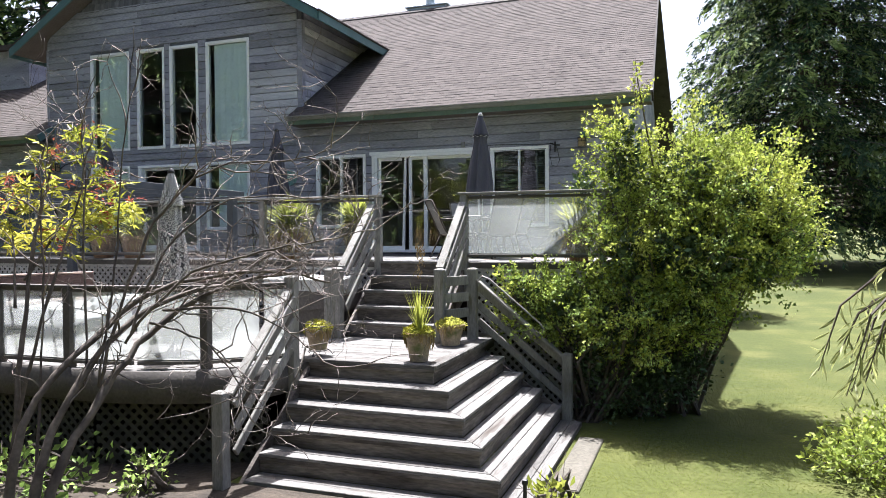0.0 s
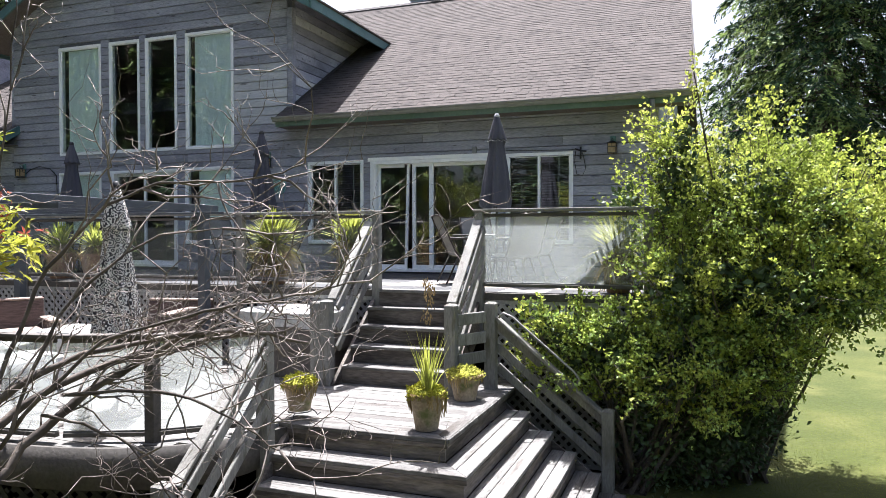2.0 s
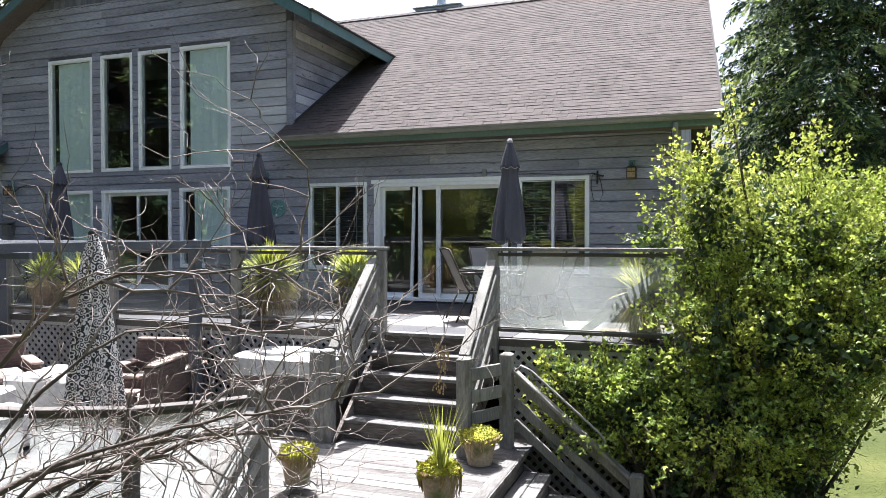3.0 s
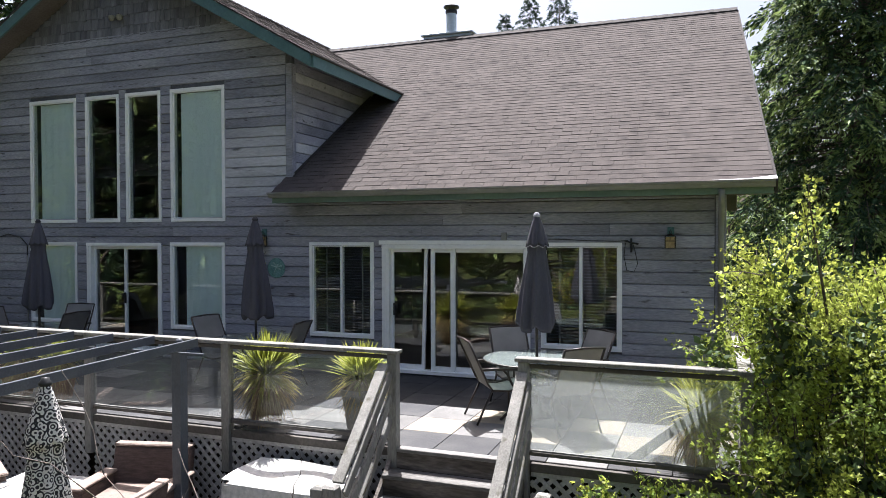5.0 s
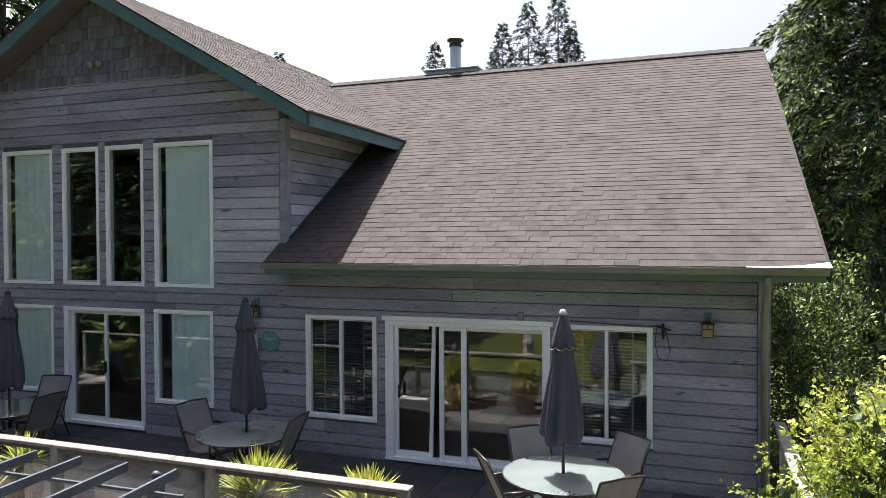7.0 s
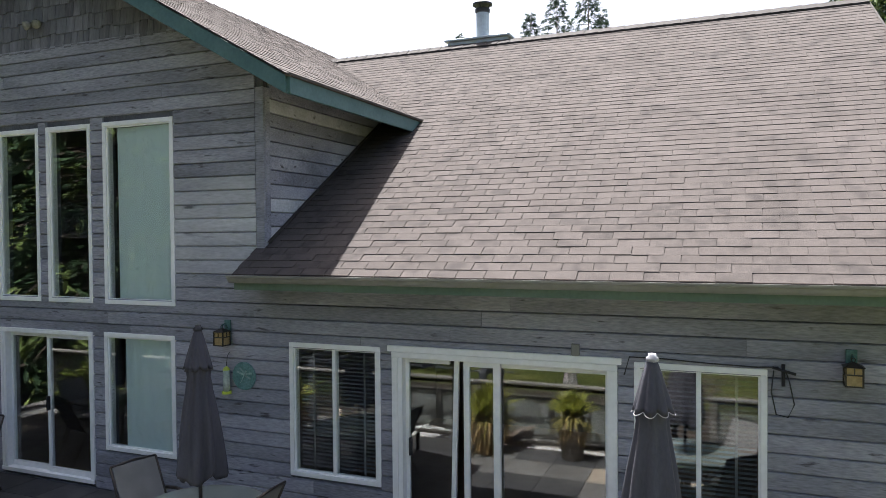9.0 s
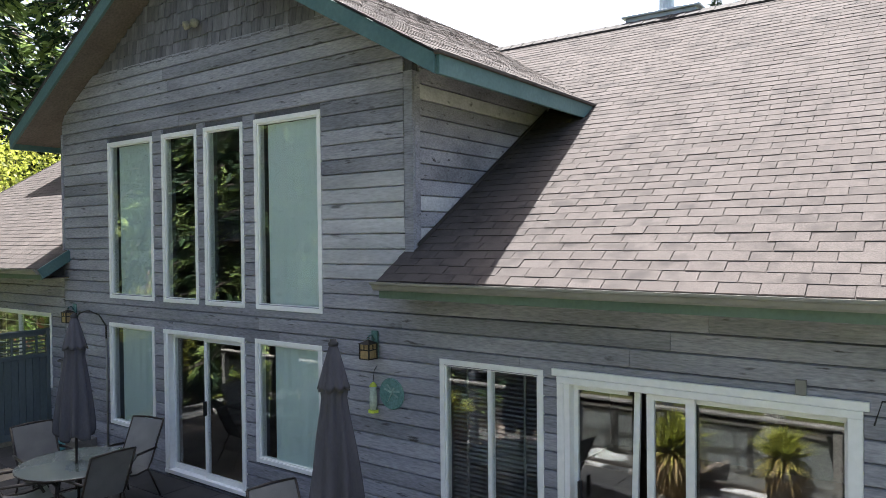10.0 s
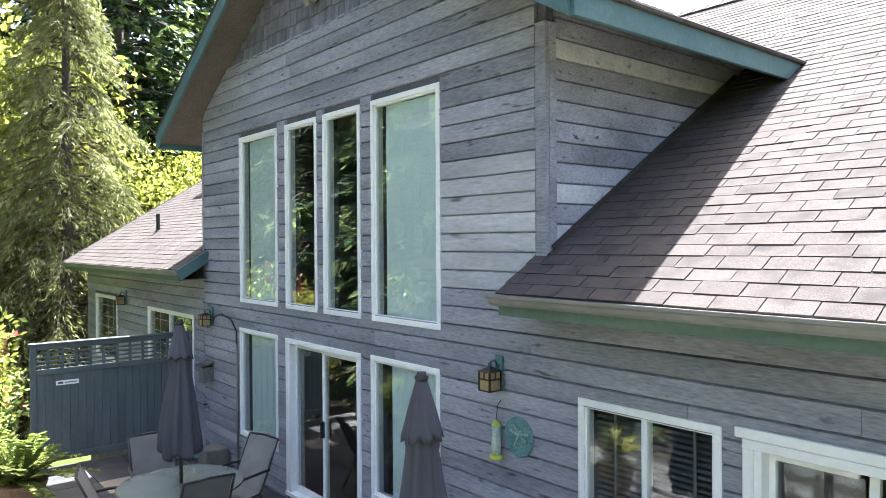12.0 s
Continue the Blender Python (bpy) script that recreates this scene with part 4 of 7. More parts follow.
post(rail_r, 7.03, -1.8, DECK, RTOP - 0.04, cap=False)
glass_bay(rail_r, (4.98, DY), (7.03, DY), DECK + 0.07, RTOP - 0.06, HAZEGLASS)
glass_bay(rail_r, (7.03, DY), (7.03, -1.8), DECK + 0.07, RTOP - 0.06, RAILGLASS)
glass_bay(rail_r, (7.03, -1.8), (7.03, -0.05), DECK + 0.07, RTOP - 0.06, RAILGLASS)
part("cap_rail", box(4.90, DY - 0.07, RTOP - 0.038, 7.10, DY + 0.07, RTOP), POSTWOOD, rail_r, "sun-bleached cap rail", bevel=0.006)
part("cap_rail", box(6.96, DY + 0.072, RTOP - 0.038, 7.10, -0.03, RTOP), POSTWOOD, rail_r, "sun-bleached cap rail", bevel=0.006)
part("brace", beam((6.88, DY + 0.075, 0.96), (5.98, DY + 0.075, 0.20), 0.09, 0.035, up=(0, -1, 0)), POSTWOOD, rail_r, "slanting brace board")

# ---- lower deck with its rounded front ----
CURVE = [(-9.0, -7.85), (1.9, -7.85)] + [(1.9 + 1.95 * math.sin(a), -6.75 - 1.10 * math.cos(a)) for a in [i * math.pi / 24 for i in range(1, 12)]] + [(3.85, -6.62)]
lower = structure("lower_deck", Geo().slab([(-9.0, DY + 0.3), *CURVE, (3.95, -6.38), (5.44, -6.38), (5.44, DY + 0.3)], LOW - 0.20, LOW - 0.04), PAINTWOOD, "lower deck frame of stained timber", "deck")


def curve_y(x):
    for (xa, ya), (xb, yb) in zip(CURVE, CURVE[1:]):
        if xa <= x <= xb:
            return ya + (yb - ya) * (x - xa) / max(1e-6, xb - xa)
    return -6.50 if x < 5.6 else 0


# deck planks run along x
y = DY - 0.10
k = 0
while y > -7.8:
    w = 0.136
    right = 5.565
    if y - w < -6.5:
        ks = [x for x in [1.9 + 0.05 * i for i in range(40)] if curve_y(x) < y - w]
        right = max(ks) if ks else 1.9
    x = -9.0
    while x < right - 0.02:
        e = min(right, x + R.uniform(2.4, 4.2))
        if right - e < 0.6:
            e = right
        part("plank", box(x + 0.002, y - w, LOW - 0.038, e - 0.002, y, LOW + R.uniform(-0.002, 0.002)), GREYWOOD, lower)
        x = e
    y -= w + 0.006
    k += 1
# bent fascia round the front
n = len(CURVE)
fas = Geo().add([(x, y - 0.03, z) for z in (LOW - 0.34, LOW + 0.012) for x, y in CURVE] + [(x, y + 0.01, z) for z in (LOW - 0.34, LOW + 0.012) for x, y in CURVE],
                [(i, i + 1, n + i + 1, n + i) for i in range(n - 1)] + [(n + i, n + i + 1, 3 * n + i + 1, 3 * n + i) for i in range(n - 1)] + [(2 * n + i + 1, 2 * n + i, 3 * n + i, 3 * n + i + 1) for i in range(n - 1)] + [(i, 2 * n + i, 2 * n + i + 1, i + 1) for i in range(n - 1)])
part("bent_fascia", fas, PAINTWOOD, lower, "bent grey-brown fascia with flaking paint", smooth=True)
lattice("lattice_skirt", (-4.0, -7.72), (1.9, -7.72), GR - 0.1, LOW - 0.33, "lattice below the lower deck in a shade-dark colour", mat=LATTICE_SHADED)
lattice("lattice_skirt", (1.95, -7.72), (3.75, -7.05), GR - 0.1, LOW - 0.33, "lattice below the lower deck in a shade-dark colour", mat=LATTICE_SHADED)
# railing round the lower deck
rail_f = thing("deck_railing", "curved railing of brown posts and white-hazed panes", "railing")
FP = [(-2.6, -7.78), (-1.0, -7.78), (0.55, -7.78), (1.62, -7.77), (3.17, -7.36)]
LTOP = 0.0
WHITEGLASS = pane_glass("white_hazed_glass", (0.85, 0.88, 0.87), 0.28, (0.72, 0.74, 0.73), 0.02)
for x, y in FP:
    post(rail_f, x, y, LOW + 0.0, LTOP - 0.03, 0.10, PAINTWOOD, cap=False)
ring = FP + [(3.62, -6.95), (3.80, -6.72)]
for a, b in zip(ring, ring[1:]):
    mid = ((a[0] + b[0]) / 2, (a[1] + b[1]) / 2)
    if a == FP[3]:
        chain = [a, (2.45, -7.66), b]
    elif a == FP[4]:
        chain = [a, b]
    else:
        chain = [a, b]
    for p, q in zip(chain, chain[1:]):
        d = (Vector(q) - Vector(p)).normalized()
        glass_bay(rail_f, p, q, LOW + 0.05, LTOP - 0.03, WHITEGLASS, 0.055 if p in FP and q in FP else 0.03)
        part("cap_rail", beam((*(Vector(p) - d * 0.02), LTOP - 0.012), (*(Vector(q) + d * 0.02), LTOP - 0.012), 0.11, 0.03), PAINTWOOD, rail_f, bevel=0.004)

# ---- stairs ----
RISE = 0.205


def step_z(i):
    return LOW - RISE * i


lower_st = thing("staircase", "weathered timber stairs that turn round a corner of the landing", "stairs")
XL = 3.95
for i in range(0, 6):
    cx, cy, z = 5.55 + 0.262 * i, -6.48 - 0.262 * i, step_z(i)
    bx, by = cx - 0.262, cy + 0.262
    yb = -4.42
    # risers sit back under the nosing
    part("riser", box(XL, cy + 0.03, z - RISE - 0.0, cx - 0.03, cy + 0.055, z - 0.038), RISER, lower_st)
    part("riser", box(cx - 0.055, cy + 0.056, z - RISE - 0.0, cx - 0.03, yb, z - 0.038), RISER_Y, lower_st)
    part("nosing", box(XL, cy, z - 0.075, cx, cy + 0.029, z - 0.039), RISER, lower_st)
    part("nosing", box(cx - 0.029, cy + 0.03, z - 0.075, cx, yb, z - 0.039), RISER_Y, lower_st)
    if i > 0:
        for a, b in ((0.0, 0.138), (0.144, 0.285)):
            dz = R.uniform(-0.003, 0.002)
            part("tread", Geo().slab([(XL, cy + a), (cx - a, cy + a), (cx - b, cy + b), (XL, cy + b)], z - 0.038, z + dz), GREYWOOD, lower_st, bevel=0.005)
            part("tread", Geo().slab([(cx - a - 0.002, cy + a + 0.004), (cx - a - 0.002, yb), (cx - b, yb), (cx - b, cy + b + 0.004)][::-1], z - 0.038, z + R.uniform(-0.003, 0.002)), GREYWOOD_Y, lower_st, bevel=0.005)
    else:
        part("tread", Geo().slab([(XL, cy), (cx, cy), (cx - 0.13, cy + 0.13), (XL, cy + 0.13)], z - 0.038, z + 0.006), GREYWOOD, lower_st, bevel=0.005)
        part("tread", Geo().slab([(cx, cy + 0.004), (cx, yb), (cx - 0.13, yb), (cx - 0.13, cy + 0.134)][::-1], z - 0.038, z + 0.006), GREYWOOD_Y, lower_st, bevel=0.005)
part("stringer", Geo().add([(XL - 0.05, -6.4, LOW - 0.05), (XL - 0.05, -8.05, step_z(6)), (XL - 0.05, -8.05, step_z(6) - 0.2), (XL - 0.05, -6.4, step_z(6) - 0.2),
                            (XL - 0.002, -6.4, LOW - 0.05), (XL - 0.002, -8.05, step_z(6)), (XL - 0.002, -8.05, step_z(6) - 0.2), (XL - 0.002, -6.4, step_z(6) - 0.2)],
                           [(0, 3, 2, 1), (4, 5, 6, 7), (0, 1, 5, 4), (1, 2, 6, 5), (2, 3, 7, 6), (3, 0, 4, 7)]), RISER, lower_st)
part("stringer", Geo().prism([(5.4, LOW - 0.06), (5.4, LOW - 0.42), (6.72, step_z(6) - 0.1), (6.86, step_z(6) - 0.1), (6.86, step_z(5) - 0.06)], -4.42, -4.38), RISER, lower_st)

upper_st = thing("staircase", "straight flight of weathered timber steps up to the deck", "stairs")
for i in range(0, 5):
    z = DECK - 0.212 * i
    y = DY - 0.06 - 0.235 * i
    part("riser", box(3.55, y + 0.02, z - 0.212, 4.95, y + 0.045, z - 0.038), RISER, upper_st)
    if i:
        for a, b in ((0.0, 0.125), (0.131, 0.252)):
            part("tread", box(3.55, y + a, z - 0.038, 4.95, y + b, z + R.uniform(-0.002, 0.003)), GREYWOOD, upper_st, bevel=0.005)
for x in (3.51, 4.952):
    part("stringer", Geo().add([(x, DY - 0.02, DECK - 0.1), (x, -4.85, LOW + 0.02), (x, -4.6, LOW), (x, DY - 0.02, DECK - 0.55), (x + 0.04, DY - 0.02, DECK - 0.1), (x + 0.04, -4.85, LOW + 0.02), (x + 0.04, -4.6, LOW), (x + 0.04, DY - 0.02, DECK - 0.55)],
                               [(0, 1, 2, 3), (7, 6, 5, 4), (0, 4, 5, 1), (1, 5, 6, 2), (2, 6, 7, 3), (3, 7, 4, 0)]), RISER, upper_st)


def stair_rail(label, foot, head, posts, drops=(0.02, 0.27, 0.50), twin=0.07):
    """Sloping planks from foot to head, nailed to posts."""
    t = thing("stair_railing", label, "railing")
    f, h = Vector(foot), Vector(head)
    d = (h - f).normalized()
    flat = Vector((d.x, d.y, 0)).normalized()
    side = Vector((flat.y, -flat.x, 0))
    for n_, dz in enumerate(drops):
        off = Vector((0, 0, -dz))
        part("rail", beam(f + off + side * 0.075, h + off + side * 0.075, 0.036, 0.095), POSTWOOD, t, bevel=0.006)
        if n_ == 0:
            part("cap_rail", beam(f + Vector((0, 0, 0.082)), h + Vector((0, 0, 0.082)), 0.115, 0.034), POSTWOOD, t, "worn flat handrail", bevel=0.006)
    for x, y, z0, z1, w in posts:
        post(t, x, y, z0, z1, w)
    return t


stair_rail("grey timber rail on the west side of the upper stairs", (3.47, -4.74, 0.0), (3.47, -3.72, 0.94), [(3.44, -4.80, LOW, 0.06, 0.13), (3.31, -4.80, LOW, 0.04, 0.13)])
stair_rail("grey timber rail on the east side of the upper stairs", (4.98, -4.74, 0.0), (4.98, -3.72, 0.94), [(5.0, -4.80, LOW, 0.06, 0.13)])
stair_rail("grey timber rail on the west side of the lower stairs", (3.88, -7.93, -1.13), (3.88, -6.78, -0.16), [(3.84, -8.0, GR - 0.1, -1.02, 0.13), (3.86, -6.70, LOW - 0.5, 0.06, 0.125)])
stair_rail("grey timber rail on the east side of the lower stairs", (6.60, -4.33, -1.20), (5.38, -4.33, -0.18), [(6.66, -4.36, GR - 0.1, -1.08, 0.13), (5.32, -4.33, LOW - 0.2, 0.05, 0.13)])
short = thing("stair_railing", "short three-board rail between two stair posts", "railing")
for dz in (-0.10, -0.33, -0.55):
    part("rail", beam((5.06, -4.77, dz), (5.28, -4.36, dz), 0.036, 0.13), POSTWOOD, short, bevel=0.006)
tagged(part("grab_bar", Geo().tube([(5.44, -4.42, -0.10), (5.50, -4.44, -0.04), (5.6, -4.44, -0.08), (6.30, -4.44, -0.66), (6.36, -4.44, -0.74), (6.32, -4.42, -0.80)], 0.012, 8), GUTTER, None, smooth=True),
       "thin grey metal hose hanger on the stair rail", "grab bar")
# stone slab and iron stake by the foot of the stairs
tagged(part("paving_slab", box(6.92, -6.9, GR - 0.05, 7.22, -5.0, GR + 0.03), SLABSTONE, None, bevel=0.012), "tan stone edging slab beside the stairs", "paving slab")
tagged(part("paving_slab", box(6.90, -8.7, GR - 0.05, 7.2, -6.95, GR + 0.03), SLABSTONE, None, bevel=0.012), "tan stone edging slab beside the stairs", "paving slab")
tagged(part("garden_stake", Geo().tube([(6.92, -7.9, GR - 0.1), (6.92, -7.9, -1.62)], 0.018, 8).lathe([(0.0, -1.62), (0.028, -1.62), (0.028, -1.58), (0.0, -1.57)], 8, Matrix.Translation((6.92, -7.9, 0))), BLACK, None), "short black path light on a stake", "path light")

# ---- pergola over the lower deck ----
perg = thing("pergola", "slate-grey painted metal pergola over the lower deck", "pergola")
PZ = 1.25
for x, y in ((1.28, -4.30), (-2.1, -4.30), (-1.5, -7.1)):
    part("pergola_post", box(x - 0.06, y - 0.06, LOW, x + 0.06, y + 0.06, PZ - 0.08), DARKMETAL, perg, bevel=0.006)
    part("finial", Geo().lathe([(0.06, 0), (0.06, 0.02), (0.03, 0.03), (0.045, 0.06), (0.03, 0.09), (0, 0.1)], 12, Matrix.Translation((x, y, PZ - 0.08))), DARKMETAL, perg, smooth=True)
for i in range(8):
    x = 1.38 - 0.605 * i
    part("rafter", beam((x, -4.13, PZ - 0.045), (x + 0.28, -7.5, PZ - 0.045), 0.03, 0.09), DARKMETAL, perg, bevel=0.003)
part("cross_bar", beam((1.75, -4.48, PZ - 0.11), (-3.2, -4.62, PZ - 0.11), 0.03, 0.03), DARKMETAL, perg, bevel=0.003)
part("cross_bar", beam((1.85, -7.1, PZ - 0.11), (-3.0, -7.1, PZ - 0.11), 0.04, 0.06), DARKMETAL, perg, bevel=0.003)
# ---- patio furniture on the upper deck ----
def patio_chair():
    """Sling chair, facing +y, its feet on z = 0."""
    c = thing("patio_chair", "sling patio chair with a bronze metal frame", "chair", group="patio chairs")
    n_seg = 6
    seat_p = [(0.24 - 0.46 * i / n_seg, 0.415 - 0.05 * math.sin(math.pi * i / n_seg) + 0.02 * (1 - i / n_seg)) for i in range(n_seg + 1)]
    back_p = [(-0.22 - 0.26 * i / 7, 0.42 + 0.56 * i / 7 + 0.0) for i in range(8)]
    for name, prof in (("seat", seat_p), ("backrest", back_p)):
        g = Geo()
        w, th = 0.245, 0.008
        m = len(prof)
        for sgn in (-1, 1):
            for y, z in prof:
                g.v += [(-w, y, z + sgn * th / 2), (w, y, z + sgn * th / 2)]
        g.f += [(2 * i, 2 * i + 1, 2 * i + 3, 2 * i + 2) for i in range(m - 1)]
        g.f += [(2 * m + 2 * i + 2, 2 * m + 2 * i + 3, 2 * m + 2 * i + 1, 2 * m + 2 * i) for i in range(m - 1)]
        g.f += [(0, 2 * m, 2 * m + 1, 1), (2 * m - 2, 2 * m - 1, 4 * m - 1, 4 * m - 2)]
        part(name, g, SLING, c, "taut beige sling", smooth=False)
    for s in (-1, 1):
        x = 0.262 * s
        part("side_rail", Geo().tube([(x, 0.27, 0.41), (x, 0.22, 0.43), (x, 0.0, 0.385), (x, -0.20, 0.40), (x, -0.26, 0.48), (x, -0.37, 0.72), (x, -0.49, 0.985)], 0.014, 6), BRONZE, c, smooth=True)
        part("arm", Geo().tube([(x + s * 0.02, -0.34, 0.655), (x + s * 0.05, -0.2, 0.665), (x + s * 0.06, 0.08, 0.655), (x + s * 0.05, 0.22, 0.62), (x + s * 0.02, 0.26, 0.56)], 0.018, 6), BRONZE, c, smooth=True)
        part("leg", Geo().tube([(x + s * 0.02, 0.26, 0.57), (x + s * 0.015, 0.25, 0.41), (x + s * 0.03, 0.30, 0.0)], 0.014, 6), BRONZE, c, smooth=True)
        part("leg", Geo().tube([(x, -0.21, 0.40), (x + s * 0.015, -0.40, 0.0)], 0.014, 6), BRONZE, c, smooth=True)
    part("cross_bar", Geo().tube([(-0.26, 0.2, 0.36), (0.26, 0.2, 0.36)], 0.012, 6), BRONZE, c)
    part("top_bar", Geo().tube([(-0.26, -0.49, 0.985), (0.0, -0.5, 1.0), (0.26, -0.49, 0.985)], 0.014, 6), BRONZE, c, smooth=True)
    return c


def patio_table():
    t = thing("patio_table", "round frosted glass patio table with a dark metal frame", "table", group="patio tables")
    r = 0.66
    part("tabletop", Geo().lathe([(0.025, 0.712), (r, 0.712), (r + 0.008, 0.716), (r, 0.721), (0.025, 0.721)], 48), TABLEGLASS, t, "frosted green-grey glass top")
    part("rim", Geo().tube([(r * math.cos(a), r * math.sin(a), 0.709) for a in [2 * math.pi * i / 40 for i in range(41)]], 0.012, 6, False), BRONZE, t, smooth=True)
    for i in range(4):
        a = math.pi / 4 + i * math.pi / 2
        c, s = math.cos(a), math.sin(a)
        part("leg", Geo().tube([(0.56 * c, 0.56 * s, 0.70), (0.42 * c, 0.42 * s, 0.55), (0.30 * c, 0.30 * s, 0.32), (0.36 * c, 0.36 * s, 0.12), (0.52 * c, 0.52 * s, 0.0)], 0.017, 7), BRONZE, t, smooth=True)
    part("ring", Geo().tube([(0.3 * math.cos(a), 0.3 * math.sin(a), 0.32) for a in [2 * math.pi * i / 24 for i in range(25)]], 0.01, 6, False), BRONZE, t, smooth=True)
    return t


def cloth(rings, n=72):
    """A hanging cloth: rings of (radius, height) as functions of the angle, from the top down."""
    g = Geo()
    for ring in rings:
        for j in range(n):
            a = 2 * math.pi * j / n
            r, z = ring(a)
            g.v.append((r * math.cos(a), r * math.sin(a), z))
    g.f += [(i * n + j, (i + 1) * n + j, (i + 1) * n + (j + 1) % n, i * n + (j + 1) % n) for i in range(len(rings) - 1) for j in range(n)]
    return g


def folded_umbrella(fabric, label, top, foot, width=0.2, piping=None, tip=None):
    """A closed parasol: pole, gathered canopy with loose folds, pointed vent flap, finial, base."""
    u = thing("patio_umbrella", label, "umbrella", group="closed umbrellas")
    part("pole", Geo().tube([(0, 0, 0.0), (0, 0, top - 0.02)], 0.019, 10), BRONZE, u, smooth=True)
    part("base", Geo().lathe([(0.0, 0.0), (0.22, 0.0), (0.22, 0.03), (0.08, 0.06), (0.03, 0.14), (0.0, 0.14)], 20), BRONZE, u, smooth=True)
    ln = top - foot
    shape = [(0.0, 0.13), (0.07, 0.27), (0.18, 0.50), (0.24, 0.58), (0.31, 0.52), (0.40, 0.60), (0.55, 0.76), (0.72, 0.90), (0.88, 1.0), (0.97, 1.02), (1.0, 0.96)]

    def body(t, k, lift=0.0):
        def ring(a):
            fold = 1 + (0.04 + 0.15 * t) * math.sin(8 * a + 0.9 * t) + 0.11 * t * math.sin(3 * a + 2 + 1.5 * t) + 0.05 * t * math.sin(13 * a + 4 * t)
            return k * width * fold, top - 0.03 - t * (ln - 0.03) + lift + t ** 4 * (0.035 * math.sin(4 * a + 1) + 0.02 * math.sin(8 * a + 0.9))
        return ring
    part("canopy", cloth([body(t, k) for t, k in shape] + [body(1.0, 0.7, 0.05)]), fabric, u, smooth=True)

    def flap(t):
        def ring(a):
            rib = abs(math.cos(4 * a)) ** 0.8
            r = (0.03 + (width * 0.62 - 0.03) * t ** 0.85) * (1 + t * (0.30 * rib - 0.10) + 0.05 * t * math.sin(3 * a + 1))
            return r, top - 0.008 - ln * 0.25 * t - 0.035 * t ** 3 * rib
        return ring

    def under(a):
        r, z = flap(1.0)(a)
        return r * 0.8, z + 0.03
    vent = part("vent_flap", cloth([flap(t) for t in (0.0, 0.15, 0.4, 0.7, 0.9, 1.0)] + [under]), fabric, u, smooth=True)
    if piping:
        line = []
        for j in range(73):
            a = 2 * math.pi * j / 72
            r, z = flap(1.0)(a)
            line.append((r * 1.01 * math.cos(a), r * 1.01 * math.sin(a), z - 0.002))
        part("piping", Geo().tube(line, 0.003, 5, False), piping, vent, "pale piping")
    part("finial", Geo().lathe([(0.032, top - 0.035), (0.045, top - 0.02), (0.045, top), (0.03, top + 0.012), (0.028, top + 0.03), (0.0, top + 0.035)], 16), tip or BLACK, u, smooth=True)
    return u


def at(x, y, turn=0, z=DECK):
    return pose(x, y, z + 0.004, 0, 0, turn)


TABLES = [(4.70, -1.87), (0.38, -1.61), (-3.92, -1.66)]
table = patio_table()
table.matrix_basis = at(*TABLES[0])
for x, y in TABLES[1:]:
    copy_thing(table, at(x, y, 20))
umb = folded_umbrella(UMBRELLA, "closed navy-grey canvas umbrella with pale piping", 2.50, 1.08, 0.205, PIPING, PIPING)
umb.matrix_basis = at(*TABLES[0])
umb = folded_umbrella(UMBRELLA, "closed navy-grey canvas umbrella through a patio table", 2.50, 1.03, 0.20)
umb.matrix_basis = at(*TABLES[1], 70)
copy_thing(umb, at(*TABLES[2], 140))
chair = patio_chair()
SEATS = [(4.32, -2.12, -56), (5.09, -2.29, 43), (4.40, -1.48, -143), (5.07, -1.43, 140),
         (-0.26, -1.47, -103), (0.69, -1.60, 93), (-4.08, -1.02, -166), (-4.72, -1.62, -93), (-4.07, -2.17, -16), (-3.54, -1.67, 89)]
chair.matrix_basis = at(*SEATS[0])
for s in SEATS[1:]:
    copy_thing(chair, at(*s))

# ---- wall fittings ----
AMBER = material("amber_lamp_glass", (0.31, 0.223, 0.105), (0.372, 0.279, 0.15), 6, rough=0.3, bump=0.05)
COPPER_GREEN = material("verdigris_metal", (0.07, 0.16, 0.155), (0.13, 0.24, 0.23), 9, rough=0.6, bump=0.5, fine=40, fine_amt=0.3, local=True)


